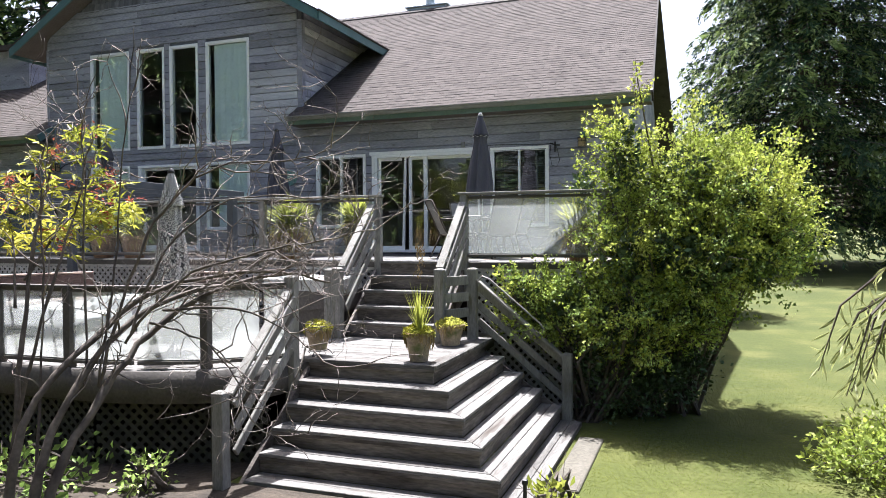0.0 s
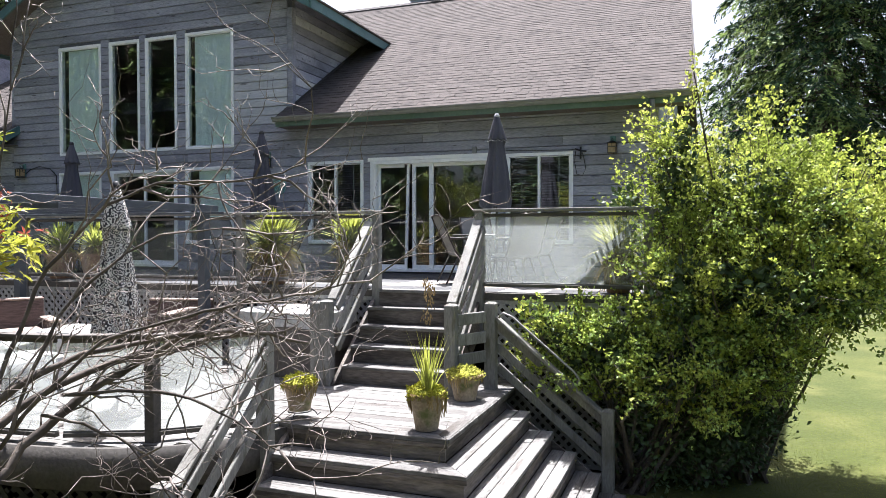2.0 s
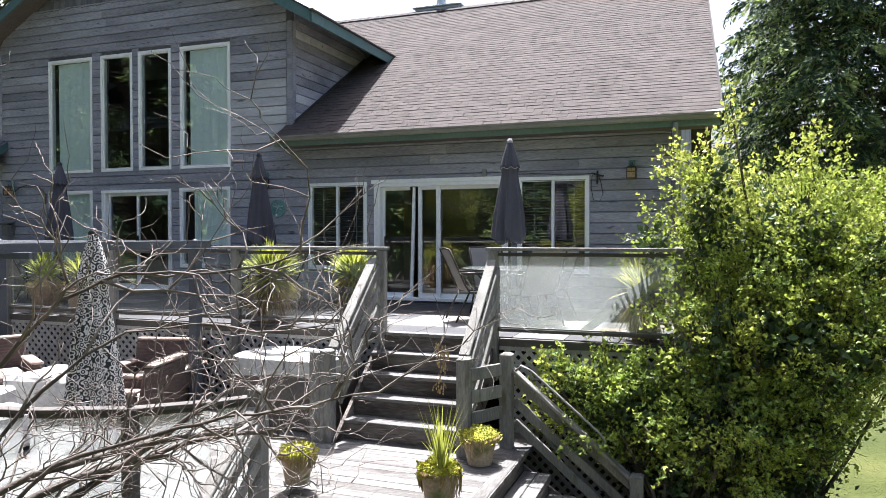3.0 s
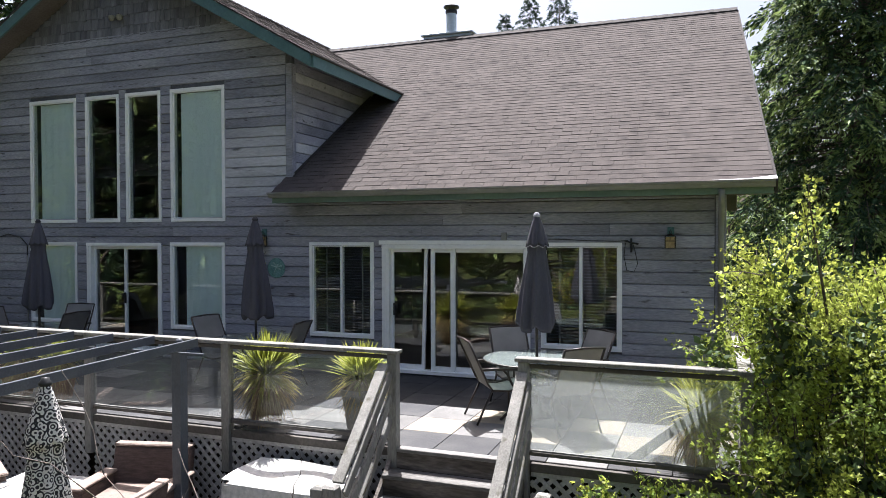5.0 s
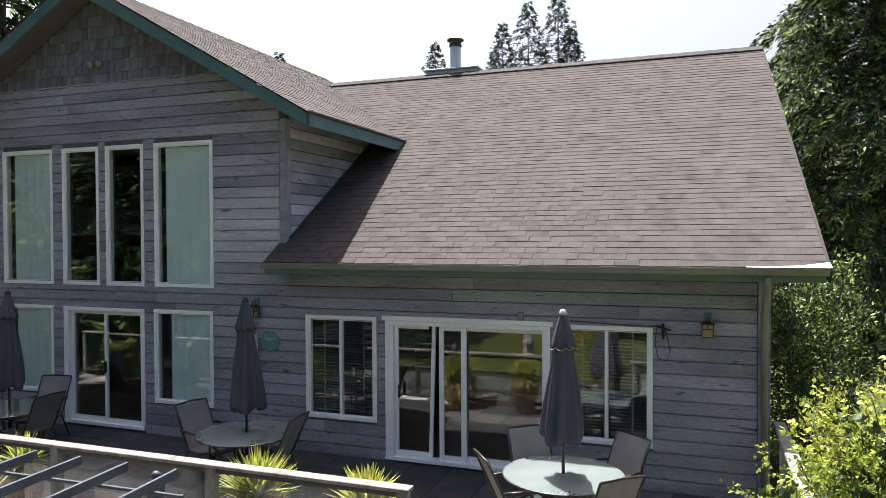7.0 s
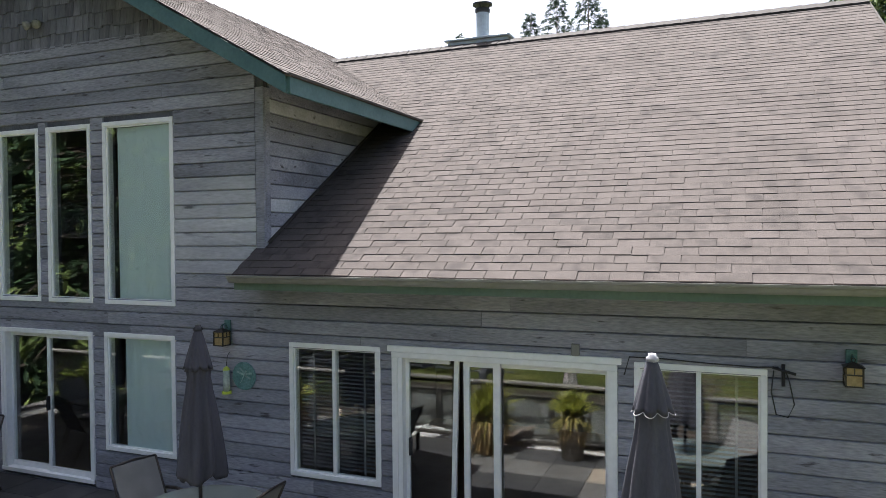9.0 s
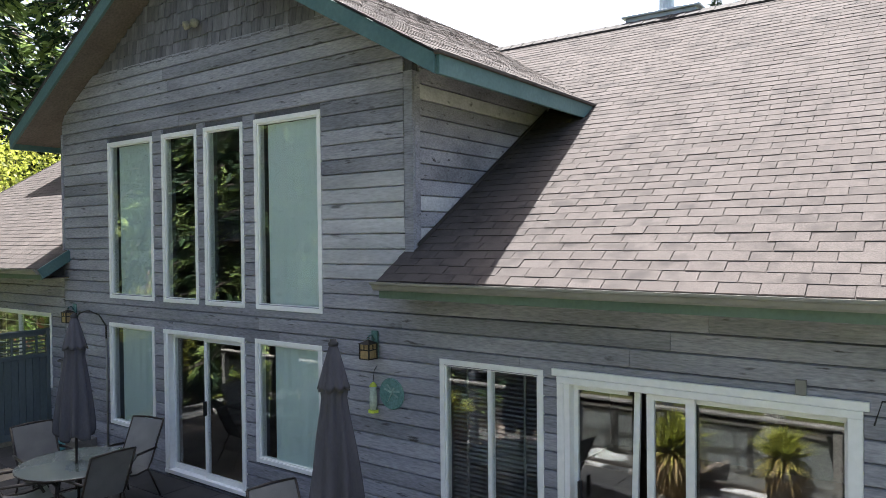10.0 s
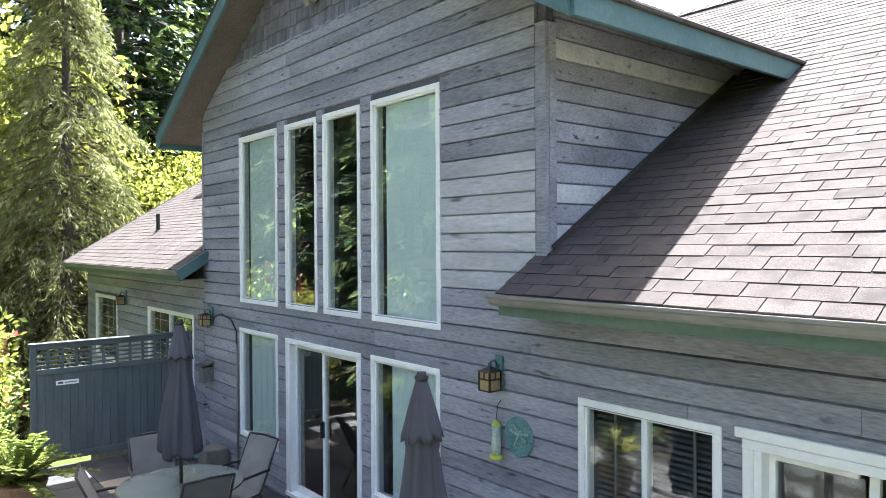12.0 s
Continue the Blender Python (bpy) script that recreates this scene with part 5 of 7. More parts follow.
def wall_lantern():
    l_ = thing("wall_lantern", "small craftsman wall lantern with amber glass", "wall lamp", group="wall lanterns")
    part("back_plate", box(-0.045, -0.03, 0.0, 0.045, -0.004, 0.30), COPPER_GREEN, l_, "verdigris back plate", bevel=0.004)
    part("bracket", Geo().tube([(0, -0.03, 0.20), (0, -0.07, 0.26), (0, -0.12, 0.25), (0, -0.13, 0.20)], 0.01, 6), COPPER_GREEN, l_, smooth=True)
    part("roof_cap", Geo().add([(-0.085, -0.215, 0.17), (0.085, -0.215, 0.17), (0.085, -0.045, 0.17), (-0.085, -0.045, 0.17), (0, -0.13, 0.215)], [(0, 3, 2, 1), (0, 1, 4), (1, 2, 4), (2, 3, 4), (3, 0, 4)]), BRONZE, l_)
    part("glass", box(-0.065, -0.195, 0.005, 0.065, -0.065, 0.165), AMBER, l_, "amber glass box")
    for sx in (-1, 1):
        for sy in (-1, 1):
            part("corner_bar", box(sx * 0.066 - 0.007, -0.13 + sy * 0.066 - 0.007, 0.0, sx * 0.066 + 0.007, -0.13 + sy * 0.066 + 0.007, 0.17), BRONZE, l_)
    part("pane_bar", Geo().box(-0.004, -0.204, 0.105, 0.004, -0.196, 0.165).box(-0.004, -0.064, 0.105, 0.004, -0.058, 0.165).box(-0.073, -0.134, 0.105, -0.065, -0.126, 0.165).box(0.065, -0.134, 0.105, 0.073, -0.126, 0.165), BRONZE, l_)
    part("hook_ring", Geo().tube([(0.016 * math.cos(a), -0.13, 0.228 + 0.016 * math.sin(a)) for a in [6.2832 * i / 12 for i in range(13)]], 0.004, 5, False), BRONZE, l_)
    for z_ in (0.0, 0.10):
        part("band", Geo().box(-0.073, -0.204, z_, 0.073, -0.196, z_ + 0.012).box(-0.073, -0.064, z_, 0.073, -0.058, z_ + 0.012).box(-0.073, -0.196, z_, -0.065, -0.064, z_ + 0.012).box(0.065, -0.196, z_, 0.073, -0.064, z_ + 0.012), BRONZE, l_)
    return l_


lantern = wall_lantern()
lantern.matrix_basis = pose(6.2, -0.022, 2.19)
for x, z in ((-0.53, 2.20), (-7.12, 2.20), (-11.8, 2.24)):
    copy_thing(lantern, pose(x, -0.022, z))
plaque = thing("wall_plaque", "round verdigris plaque with a raised dragonfly", "wall plaque", (-0.30, -0.024, 1.82))
part("disc", Geo().lathe([(0.0, 0.0), (0.165, 0.0), (0.175, 0.008), (0.165, 0.02), (0.145, 0.016), (0.0, 0.014)], 36, pose(0, 0, 0, 90)), COPPER_GREEN, plaque)
PALE_GREEN = material("pale_verdigris", (0.20, 0.30, 0.28), (0.28, 0.38, 0.36), 8, bump=0.2)
fly = part("dragonfly", Geo().tube([(0.04, -0.018, 0.07), (-0.05, -0.02, -0.09)], [0.012, 0.004], 6), PALE_GREEN, plaque, "pale raised dragonfly")
for a, b in (((0.02, 0.03), (0.12, 0.04)), ((0.01, 0.015), (0.10, -0.03)), ((0.02, 0.03), (-0.06, 0.10)), ((0.01, 0.015), (-0.10, 0.05))):
    part("wing", Geo().beam((a[0], -0.019, a[1]), (b[0], -0.019, b[1]), 0.022, 0.004, up=(0, -1, 0)), PALE_GREEN, fly)
LIME = material("lime_plastic", (0.42, 0.5, 0.05), (0.5, 0.58, 0.08), 4, rough=0.35, bump=0)
feeder = thing("bird_feeder", "clear tube bird feeder with lime green ends", "bird feeder", (-0.52, -0.09, 1.60))
part("tube", Geo().lathe([(0.0, 0.03), (0.042, 0.03), (0.045, 0.15), (0.038, 0.24), (0.042, 0.29), (0.0, 0.29)], 16), material("cloudy_plastic", (0.35, 0.42, 0.38), (0.45, 0.5, 0.45), 4, rough=0.25, bump=0), feeder, smooth=True)
part("tray", Geo().lathe([(0.0, 0.0), (0.058, 0.0), (0.058, 0.03), (0.0, 0.035)], 16), LIME, feeder, smooth=False)
part("lid", Geo().lathe([(0.046, 0.29), (0.03, 0.32), (0.0, 0.34)], 16), LIME, feeder, smooth=True)
part("hanger", Geo().tube([(0, 0, 0.34), (0, 0.02, 0.46), (0, 0.06, 0.50)], 0.004, 5), BLACK, feeder)
flood = thing("floodlight", "twin-headed yellowed floodlight in the gable", "floodlight", (-3.72, -0.03, 6.50))
LAMPHEAD = material("yellowed_plastic", (0.24, 0.23, 0.19), (0.30, 0.29, 0.24), 5, bump=0.1)
part("mount", Geo().lathe([(0.0, 0.0), (0.06, 0.0), (0.06, 0.025), (0.0, 0.03)], 16, pose(0, 0, 0, 90)), BRONZE, flood)
for s in (-1, 1):
    part("lamp_head", Geo().lathe([(0.0, 0.0), (0.03, 0.0), (0.055, 0.06), (0.06, 0.11), (0.0, 0.10)], 14, pose(s * 0.075, -0.02, 0.0, 115, 0, s * 18)), LAMPHEAD, flood, smooth=True)
tagged(part("junction_box", box(3.73, -0.06, 2.30, 3.81, -0.022, 2.42), GUTTER, None, bevel=0.006), "small grey box on the wall over the door", "junction box")
sensor = thing("wall_box", "small weathered wooden box with a sloping lid on the wall", "wall box", (-7.20, -0.024, 1.30))
part("body", box(-0.10, -0.17, 0.0, 0.10, 0.0, 0.24), POSTWOOD, sensor, bevel=0.006)
part("lid", Geo().add([(-0.13, -0.21, 0.245), (0.13, -0.21, 0.245), (0.13, 0.0, 0.30), (-0.13, 0.0, 0.30), (-0.13, -0.21, 0.275), (0.13, -0.21, 0.275), (0.13, 0.0, 0.33), (-0.13, 0.0, 0.33)], [(0, 3, 2, 1), (4, 5, 6, 7), (0, 1, 5, 4), (1, 2, 6, 5), (3, 0, 4, 7)]), GREYWOOD, sensor)
part("perch", Geo().tube([(0.10, -0.06, 0.17), (0.20, -0.06, 0.17)], 0.016, 8), POSTWOOD, sensor)
tap = thing("garden_tap", "small metal garden tap on the wall", "tap", (-7.30, -0.03, 0.86))
part("spout", Geo().tube([(0, 0.0, 0.0), (0, -0.07, 0.0), (0, -0.10, -0.02), (0, -0.105, -0.06)], 0.014, 8), GUTTER, tap, smooth=True)
part("wheel", Geo().lathe([(0.0, 0.05), (0.035, 0.05), (0.035, 0.062), (0.0, 0.064)], 12, Matrix.Translation((0, -0.06, 0))), BLACK, tap)
part("stem", Geo().tube([(0, -0.06, 0.0), (0, -0.06, 0.055)], 0.008, 6), GUTTER, tap)
tagged(part("conduit", Geo().tube([(-6.14, -0.045, 0.16), (-6.14, -0.045, 2.0)], 0.016, 8), GUTTER, None, smooth=True), "thin grey conduit up the wall", "conduit")
tagged(part("cable", Geo().tube([(-6.14, -0.05, 2.0), (-6.12, -0.06, 2.2), (-6.3, -0.07, 2.36), (-6.6, -0.09, 2.42), (-6.9, -0.07, 2.36), (-7.06, -0.05, 2.28)], 0.012, 6), BLACK, None, smooth=True), "black cable looped from a lantern to the conduit", "cable")
tagged(part("cable", Geo().tube([(4.25, -0.05, 2.14), (4.3, -0.05, 2.32), (4.6, -0.05, 2.32), (5.0, -0.05, 2.30), (5.45, -0.05, 2.29), (5.62, -0.05, 2.30)], 0.007, 5), BLACK, None, smooth=True), "thin black cable over the window", "cable")
hook = thing("cable_hook", "black hook with a loop of hanging cable", "hook", (5.66, -0.024, 2.27))
part("hook", Geo().tube([(-0.09, -0.05, 0.03), (0.0, -0.03, 0.0), (0.1, -0.06, -0.02)], 0.014, 6).tube([(0.0, -0.02, 0.06), (0.0, -0.03, -0.14)], 0.016, 6), BLACK, hook, smooth=True)
part("loop", Geo().tube([(-0.08, -0.04, 0.0), (-0.10, -0.03, -0.2), (-0.06, -0.03, -0.40), (0.04, -0.03, -0.42), (0.09, -0.03, -0.3), (0.05, -0.03, -0.1), (0.02, -0.04, 0.0)], 0.006, 5), BLACK, hook, smooth=True)
HOSE = material("teal_hose", (0.10, 0.28, 0.28), (0.14, 0.34, 0.33), 3, rough=0.5, bump=0)
tagged(part("garden_hose", Geo().tube([(-7.35 + (0.30 - 0.006 * (i % 9)) * math.cos(i * 0.45), -0.36 + 0.22 * math.sin(i * 0.45), DECK + 0.025 + 0.001 * i) for i in range(44)], 0.016, 6), HOSE, None, smooth=True), "coiled teal garden hose on the deck", "hose")
tagged(part("storage_box", Geo().box(-6.75, -0.42, DECK + 0.003, -6.40, -0.08, DECK + 0.28), GREYPOT, None, bevel=0.015), "small grey box against the wall", "box")

# ---- privacy screen on castors ----
SCREEN = material("slate_green_paint", (0.085, 0.105, 0.112), (0.11, 0.132, 0.14), 2, (1, 1, 0.5), 0.6, 0.2, 30, 0.1, 0.06)
scr = thing("privacy_screen", "slate-green painted board screen with a slatted top", "privacy screen", (-8.05, 0, DECK))
Y0, Y1 = -2.40, -0.04
for y_ in (Y0, Y1):
    part("upright", box(-0.04, y_ - 0.04, 0.06, 0.04, y_ + 0.04, 1.87), SCREEN, scr, bevel=0.005)
for z_, h_ in ((0.10, 0.10), (1.42, 0.08), (1.80, 0.07)):
    part("frame_rail", box(-0.03, Y0 + 0.041, z_, 0.035, Y1 - 0.041, z_ + h_), SCREEN, scr, bevel=0.004)
part("cap", box(-0.06, Y0 - 0.06, 1.872, 0.06, Y1 + 0.02, 1.90), SCREEN, scr, bevel=0.004)
nb = 20
for i in range(nb):
    a = Y0 + 0.041 + (Y1 - Y0 - 0.082) * i / nb
    part("board", box(-0.012, a + 0.003, 0.20, 0.012 + 0.002 * (i % 2), a + (Y1 - Y0 - 0.082) / nb - 0.003, 1.42), SCREEN, scr, bevel=0.003)
for i in range(4):
    part("slat", box(-0.012, Y0 + 0.041, 1.535 + 0.065 * i, 0.012, Y1 - 0.041, 1.56 + 0.065 * i), SCREEN, scr)
for i in range(1, 12):
    a = Y0 + (Y1 - Y0) * i / 12
    part("divider", box(-0.02, a - 0.018, 1.502, 0.02, a + 0.018, 1.798), SCREEN, scr)
for y_ in (Y0 + 0.15, Y1 - 0.2):
    part("castor", Geo().lathe([(0.0, -0.015), (0.045, -0.015), (0.045, 0.015), (0.0, 0.015)], 14, pose(0, y_, 0.047, 0, 90)).box(-0.03, y_ - 0.03, 0.05, 0.03, y_ + 0.03, 0.099), BLACK, scr, "black castor")
sign = part("name_plate", box(0.012, Y0 + 0.30, 1.24, 0.022, Y0 + 0.62, 1.31), WHITE, scr, "small pale plate with a dark bar", bevel=0.004)
part("plate_bar", box(0.0225, Y0 + 0.33, 1.262, 0.024, Y0 + 0.40, 1.288), BLACK, sign)
part("plate_bar", box(0.0225, Y0 + 0.42, 1.268, 0.024, Y0 + 0.59, 1.282), GREYWOOD, sign)

# ---- things on the lower deck ----
TUBSIDE = material("grey_tub_side", (0.094, 0.083, 0.075), (0.118, 0.105, 0.094), 2, rough=0.6, bump=0.15)
TUBCOVER = material("pale_vinyl_cover", (0.448, 0.44, 0.416), (0.512, 0.504, 0.48), 2, rough=0.45, bump=0.2, fine=20)
tub = thing("storage_chest", "low chest under a sagging pale grey fitted cover", "chest", (2.64, -4.20, LOW))
part("chest_body", box(-0.62, -0.40, 0.0, 0.62, 0.38, 0.60), TUBSIDE, tub, "brown-grey panelled side", bevel=0.02)
skirt = Geo()
ring = [(-0.66, -0.24), (-0.56, -0.42), (-0.2, -0.43), (0.2, -0.43), (0.58, -0.42), (0.67, -0.3), (0.67, 0.40), (-0.66, 0.40)]
n = len(ring)
for z0, z1, low, out0, out1 in ((0.84, 0.62, 0.03, 1.0, 1.03),):
    hem = [z1 - low * math.sin(i * 1.7) for i in range(n)]
    skirt.add([(x * out0, y * out0, z0 - 0.03) for x, y in ring] + [(x * out1, y * out1, h_) for (x, y), h_ in zip(ring, hem)], [(i, (i + 1) % n, n + (i + 1) % n, n + i)[::-1] for i in range(n)])
part("cover_skirt", skirt, TUBCOVER, tub)
under_ = Geo().add([(x * 1.0, y * 1.0, 0.70) for x, y in ring] + [(x * 1.02, y * 1.02, 0.36 + 0.05 * math.sin(i * 2.1)) for i, (x, y) in enumerate(ring)], [(i, (i + 1) % n, n + (i + 1) % n, n + i)[::-1] for i in range(n)])
part("inner_cover", under_, TUBSIDE, tub, "second grey cover hanging below")
top_ = Geo()
nx, ny = 22, 14
top_.add([(-0.66 + 1.33 * i / nx, -0.43 + 0.83 * j / ny, 0.83 - 0.03 * math.sin(3.1 * i / nx * 2) * math.sin(3.1 * j / ny) + 0.012 * math.sin(9 * i / nx + 5 * j / ny) - 0.05 * (1 - j / ny) ** 2) for j in range(ny + 1) for i in range(nx + 1)
          ], [(j * (nx + 1) + i, j * (nx + 1) + i + 1, (j + 1) * (nx + 1) + i + 1, (j + 1) * (nx + 1) + i) for j in range(ny) for i in range(nx) if not (i < 2 and j < 2)])
part("cover_top", top_, TUBCOVER, tub, "pale vinyl cover sagging in folds", smooth=True)

WICKER = material("brown_wicker", (0.07, 0.048, 0.042), (0.13, 0.09, 0.078), 8, (1, 1, 6), 0.7, 0.9, 60, 0.35, 0.1, local=True, depth=0.01)
WICKTOP = material("sun_bleached_wicker", (0.19, 0.145, 0.12), (0.28, 0.22, 0.185), 8, rough=0.8, bump=0.7, fine=60, local=True)
CUSHION = material("white_cover", (0.49, 0.483, 0.462), (0.546, 0.539, 0.518), 2, rough=0.8, bump=0.2, fine=12, local=True)


def wicker_seat(name, label, w, at_, turn, cushions):
    s = thing(name, label, "sofa" if w > 1 else "armchair", at_, turn, group="wicker set")
    part("base", box(-w / 2, -0.38, 0.05, w / 2, 0.38, 0.34), WICKER, s, bevel=0.02)
    part("backrest", Geo().add([(-w / 2, 0.26, 0.34), (w / 2, 0.26, 0.34), (w / 2, 0.40, 0.34), (-w / 2, 0.40, 0.34), (-w / 2, 0.36, 0.84), (w / 2, 0.36, 0.84), (w / 2, 0.48, 0.84), (-w / 2, 0.48, 0.84)],
                               [(0, 3, 2, 1), (4, 5, 6, 7), (0, 1, 5, 4), (1, 2, 6, 5), (2, 3, 7, 6), (3, 0, 4, 7)]), WICKER, s, bevel=0.02)
    part("back_cap", beam((-w / 2, 0.42, 0.855), (w / 2, 0.42, 0.855), 0.13, 0.035), WICKTOP, s, "sun-bleached top", bevel=0.012)
    for q in (-1, 1):
        arm = part("arm", box(q * w / 2 - 0.06, -0.38, 0.345, q * w / 2 + 0.06, 0.27, 0.56), WICKER, s, bevel=0.02)
        part("arm_cap", box(q * w / 2 - 0.08, -0.41, 0.562, q * w / 2 + 0.08, 0.30, 0.60), WICKTOP, arm, "sun-bleached top", bevel=0.012)
    for i in range(cushions):
        cw = (w - 0.16) / cushions
        part("cushion", box(-w / 2 + 0.08 + i * cw + 0.01, -0.38, 0.345, -w / 2 + 0.08 + (i + 1) * cw - 0.01, 0.25, 0.46), WICKTOP, s, "tan seat cushion", bevel=0.035)
    for sx in (-1, 1):
        for sy in (-1, 1):
            part("foot", box(sx * (w / 2 - 0.06) - 0.03, sy * 0.32 - 0.03, 0.0, sx * (w / 2 - 0.06) + 0.03, sy * 0.32 + 0.03, 0.05), BLACK, s)
    return s


wicker_seat("wicker_armchair", "brown wicker armchair with worn arms by the lattice", 0.95, (0.68, -4.32, LOW), 14, 1)
wicker_seat("wicker_armchair", "brown wicker armchair with bleached arms", 0.8, (1.25, -5.35, LOW), -75, 1)
wicker_seat("wicker_sofa", "brown wicker loveseat with bleached arms by the lattice", 1.5, (-1.6, -5.2, LOW), 60, 2)
for i, (x, y, tn, w, h) in enumerate(((-0.45, -4.75, 8, 0.95, 0.50), (-0.55, -5.95, 20, 0.75, 0.48), (0.35, -6.25, -10, 0.6, 0.42))):
    o = thing("ottoman", "white covered square ottoman on the lower deck", "ottoman", (x, y, LOW), tn, group="white ottomans")
    part("cover", box(-w / 2, -w / 2, 0.04, w / 2, w / 2, h), CUSHION, o, bevel=0.04)
    part("foot_frame", box(-w / 2 + 0.05, -w / 2 + 0.05, 0.0, w / 2 - 0.05, w / 2 - 0.05, 0.04), BLACK, o)


def scroll_fabric():
    m = material("black_fabric_with_white_scrolls", (0.02, 0.02, 0.022), (0.03, 0.03, 0.032), 3, rough=0.85, bump=0, local=True)
    n, l = m.node_tree.nodes, m.node_tree.links
    tc = n.new("ShaderNodeTexCoord")
    vo = n.new("ShaderNodeTexVoronoi")
    vo.inputs["Scale"].default_value = 21.0
    l.new(tc.outputs["Object"], vo.inputs["Vector"])
    wv = n.new("ShaderNodeMath")
    wv.operation = "MULTIPLY"
    wv.inputs[1].default_value = 17.0
    l.new(vo.outputs["Distance"], wv.inputs[0])
    sn = n.new("ShaderNodeMath")
    sn.operation = "SINE"
    l.new(wv.outputs[0], sn.inputs[0])
    gt = n.new("ShaderNodeMath")
    gt.operation = "GREATER_THAN"
    gt.inputs[1].default_value = 0.1
    l.new(sn.outputs[0], gt.inputs[0])
    mx = n.new("ShaderNodeMix")
    mx.data_type = "RGBA"
    mx.inputs[6].default_value, mx.inputs[7].default_value = (0.025, 0.025, 0.028, 1), (0.62, 0.60, 0.56, 1)
    l.new(gt.outputs[0], mx.inputs[0])
    l.new(mx.outputs[2], n["Principled BSDF"].inputs["Base Color"])
    return m


pat = folded_umbrella(scroll_fabric(), "closed black umbrella with a white scroll pattern", 2.27, 0.62, 0.21)
pat.matrix_basis = pose(2.23, -6.79, LOW + 0.004)

# ---- potted plants ----
def moss_pot(label, at_, h, r, tall=False, stand=False, mat=TERRACOTTA):
    p = thing("flower_pot", label, "flower pot", at_, R.uniform(0, 360), group="mossy pots")
    lift = 0.07 if stand else 0.0
    part("pot", Geo().lathe([(0.0, lift), (r * 0.68, lift), (r * 0.95, lift + h * 0.82), (r * 1.04, lift + h * 0.84), (r * 1.04, lift + h), (r * 0.93, lift + h), (r * 0.9, lift + h * 0.93), (0, lift + h * 0.93)], 24), mat, p, smooth=False)
    g = Geo()
    for i in range(800):
        a, q = R.uniform(0, 6.283), r * 1.22 * math.sqrt(R.random())
        x, y, z_ = q * math.cos(a), q * math.sin(a), lift + h + 0.06 * (1 - (q / r) ** 2) + 0.02 * math.sin(3 * a + 7 * q / r) + R.uniform(-0.01, 0.03)
        s = R.uniform(0.012, 0.028)
        d = Vector((R.uniform(-1, 1), R.uniform(-1, 1), R.uniform(0.1, 1))).normalized() * s
        e = d.orthogonal().normalized() * s * 0.8
        o = Vector((x, y, z_))
        g.add([o - e, o + d * 0.6, o + e, o + d * 1.6], [(0, 1, 3), (1, 2, 3)])
    g.lathe([(r * 1.05, lift + h * 0.95), (r * 0.98, lift + h + 0.02), (r * 0.6, lift + h + 0.055), (0.0, lift + h + 0.075)], 20)
    tagged(part("moss", g, MOSS, p, "bright yellow-green moss"), kind="stuff")
    g = Geo()
    for i in range(150):
        a = R.uniform(0, 6.283)
        ln = R.uniform(0.05, h * 0.7) * (0.6 + 0.4 * math.sin(a * 2 + r * 40))
        o = Vector((r * 1.07 * math.cos(a), r * 1.07 * math.sin(a), lift + h + 0.01))
        g.tube([o, o + Vector((0.015 * math.cos(a), 0.015 * math.sin(a), -ln * 0.5)), o + Vector((R.uniform(-.01, .015), R.uniform(-.015, .015), -ln))], [0.006, 0.007, 0.003], 4)
    tagged(part("root_fringe", g, DRYLEAF, p, "dry brown trailing stems"), kind="stuff")
    if stand:
        for i in range(3):
            a = i * 2.094
            part("stand_leg", Geo().tube([(r * 0.75 * math.cos(a), r * 0.75 * math.sin(a), lift), (r * 1.0 * math.cos(a), r * 1.0 * math.sin(a), lift * 0.6), (r * 1.15 * math.cos(a), r * 1.15 * math.sin(a), 0.006), (r * 1.35 * math.cos(a), r * 1.35 * math.sin(a), 0.03)], 0.006, 5), BLACK, p, smooth=True)
        part("stand_ring", Geo().tube([(r * 0.75 * math.cos(a), r * 0.75 * math.sin(a), lift - 0.008) for a in [6.2832 * i / 20 for i in range(21)]], 0.006, 5, False), BLACK, p)
    if tall:
        g = Geo()
        for i in range(60):
            a = R.uniform(0, 6.283)
            ln, sp = R.uniform(0.18, 0.62), R.uniform(0.03, 0.24)
            o = Vector((0.09 + R.uniform(-.03, .03), R.uniform(-.03, .03), lift + h))
            top_ = o + Vector((sp * math.cos(a), sp * math.sin(a), ln))
            w_ = Vector((math.sin(a), -math.cos(a), 0)) * 0.006
            mid = o.lerp(top_, 0.6) + Vector((0, 0, 0.03))
            g.add([o - w_, o + w_, mid + w_, mid - w_, top_], [(0, 1, 2, 3), (3, 2, 4)])
        tagged(part("grass_tuft", g, YUCCA, p, "tall green grass blades"), kind="stuff")
        g = Geo()
        for i in range(26):
            o = Vector((0.08 + R.uniform(-.05, .05), R.uniform(-.05, .05), lift + h + R.uniform(0.62, 0.98)))
            for j in range(5):
                q = o + Vector((R.uniform(-.02, .02), R.uniform(-.02, .02), 0.014 * j))
                g.add([q, q + Vector((0.012, 0.004, 0.01)), q + Vector((0.0, 0.002, 0.028)), q + Vector((-0.01, -0.004, 0.012))], [(0, 1, 2), (0, 2, 3)])
        tagged(part("seed_spike", g, DRYLEAF, p, "dry tan seed heads"), kind="stuff")
    return p


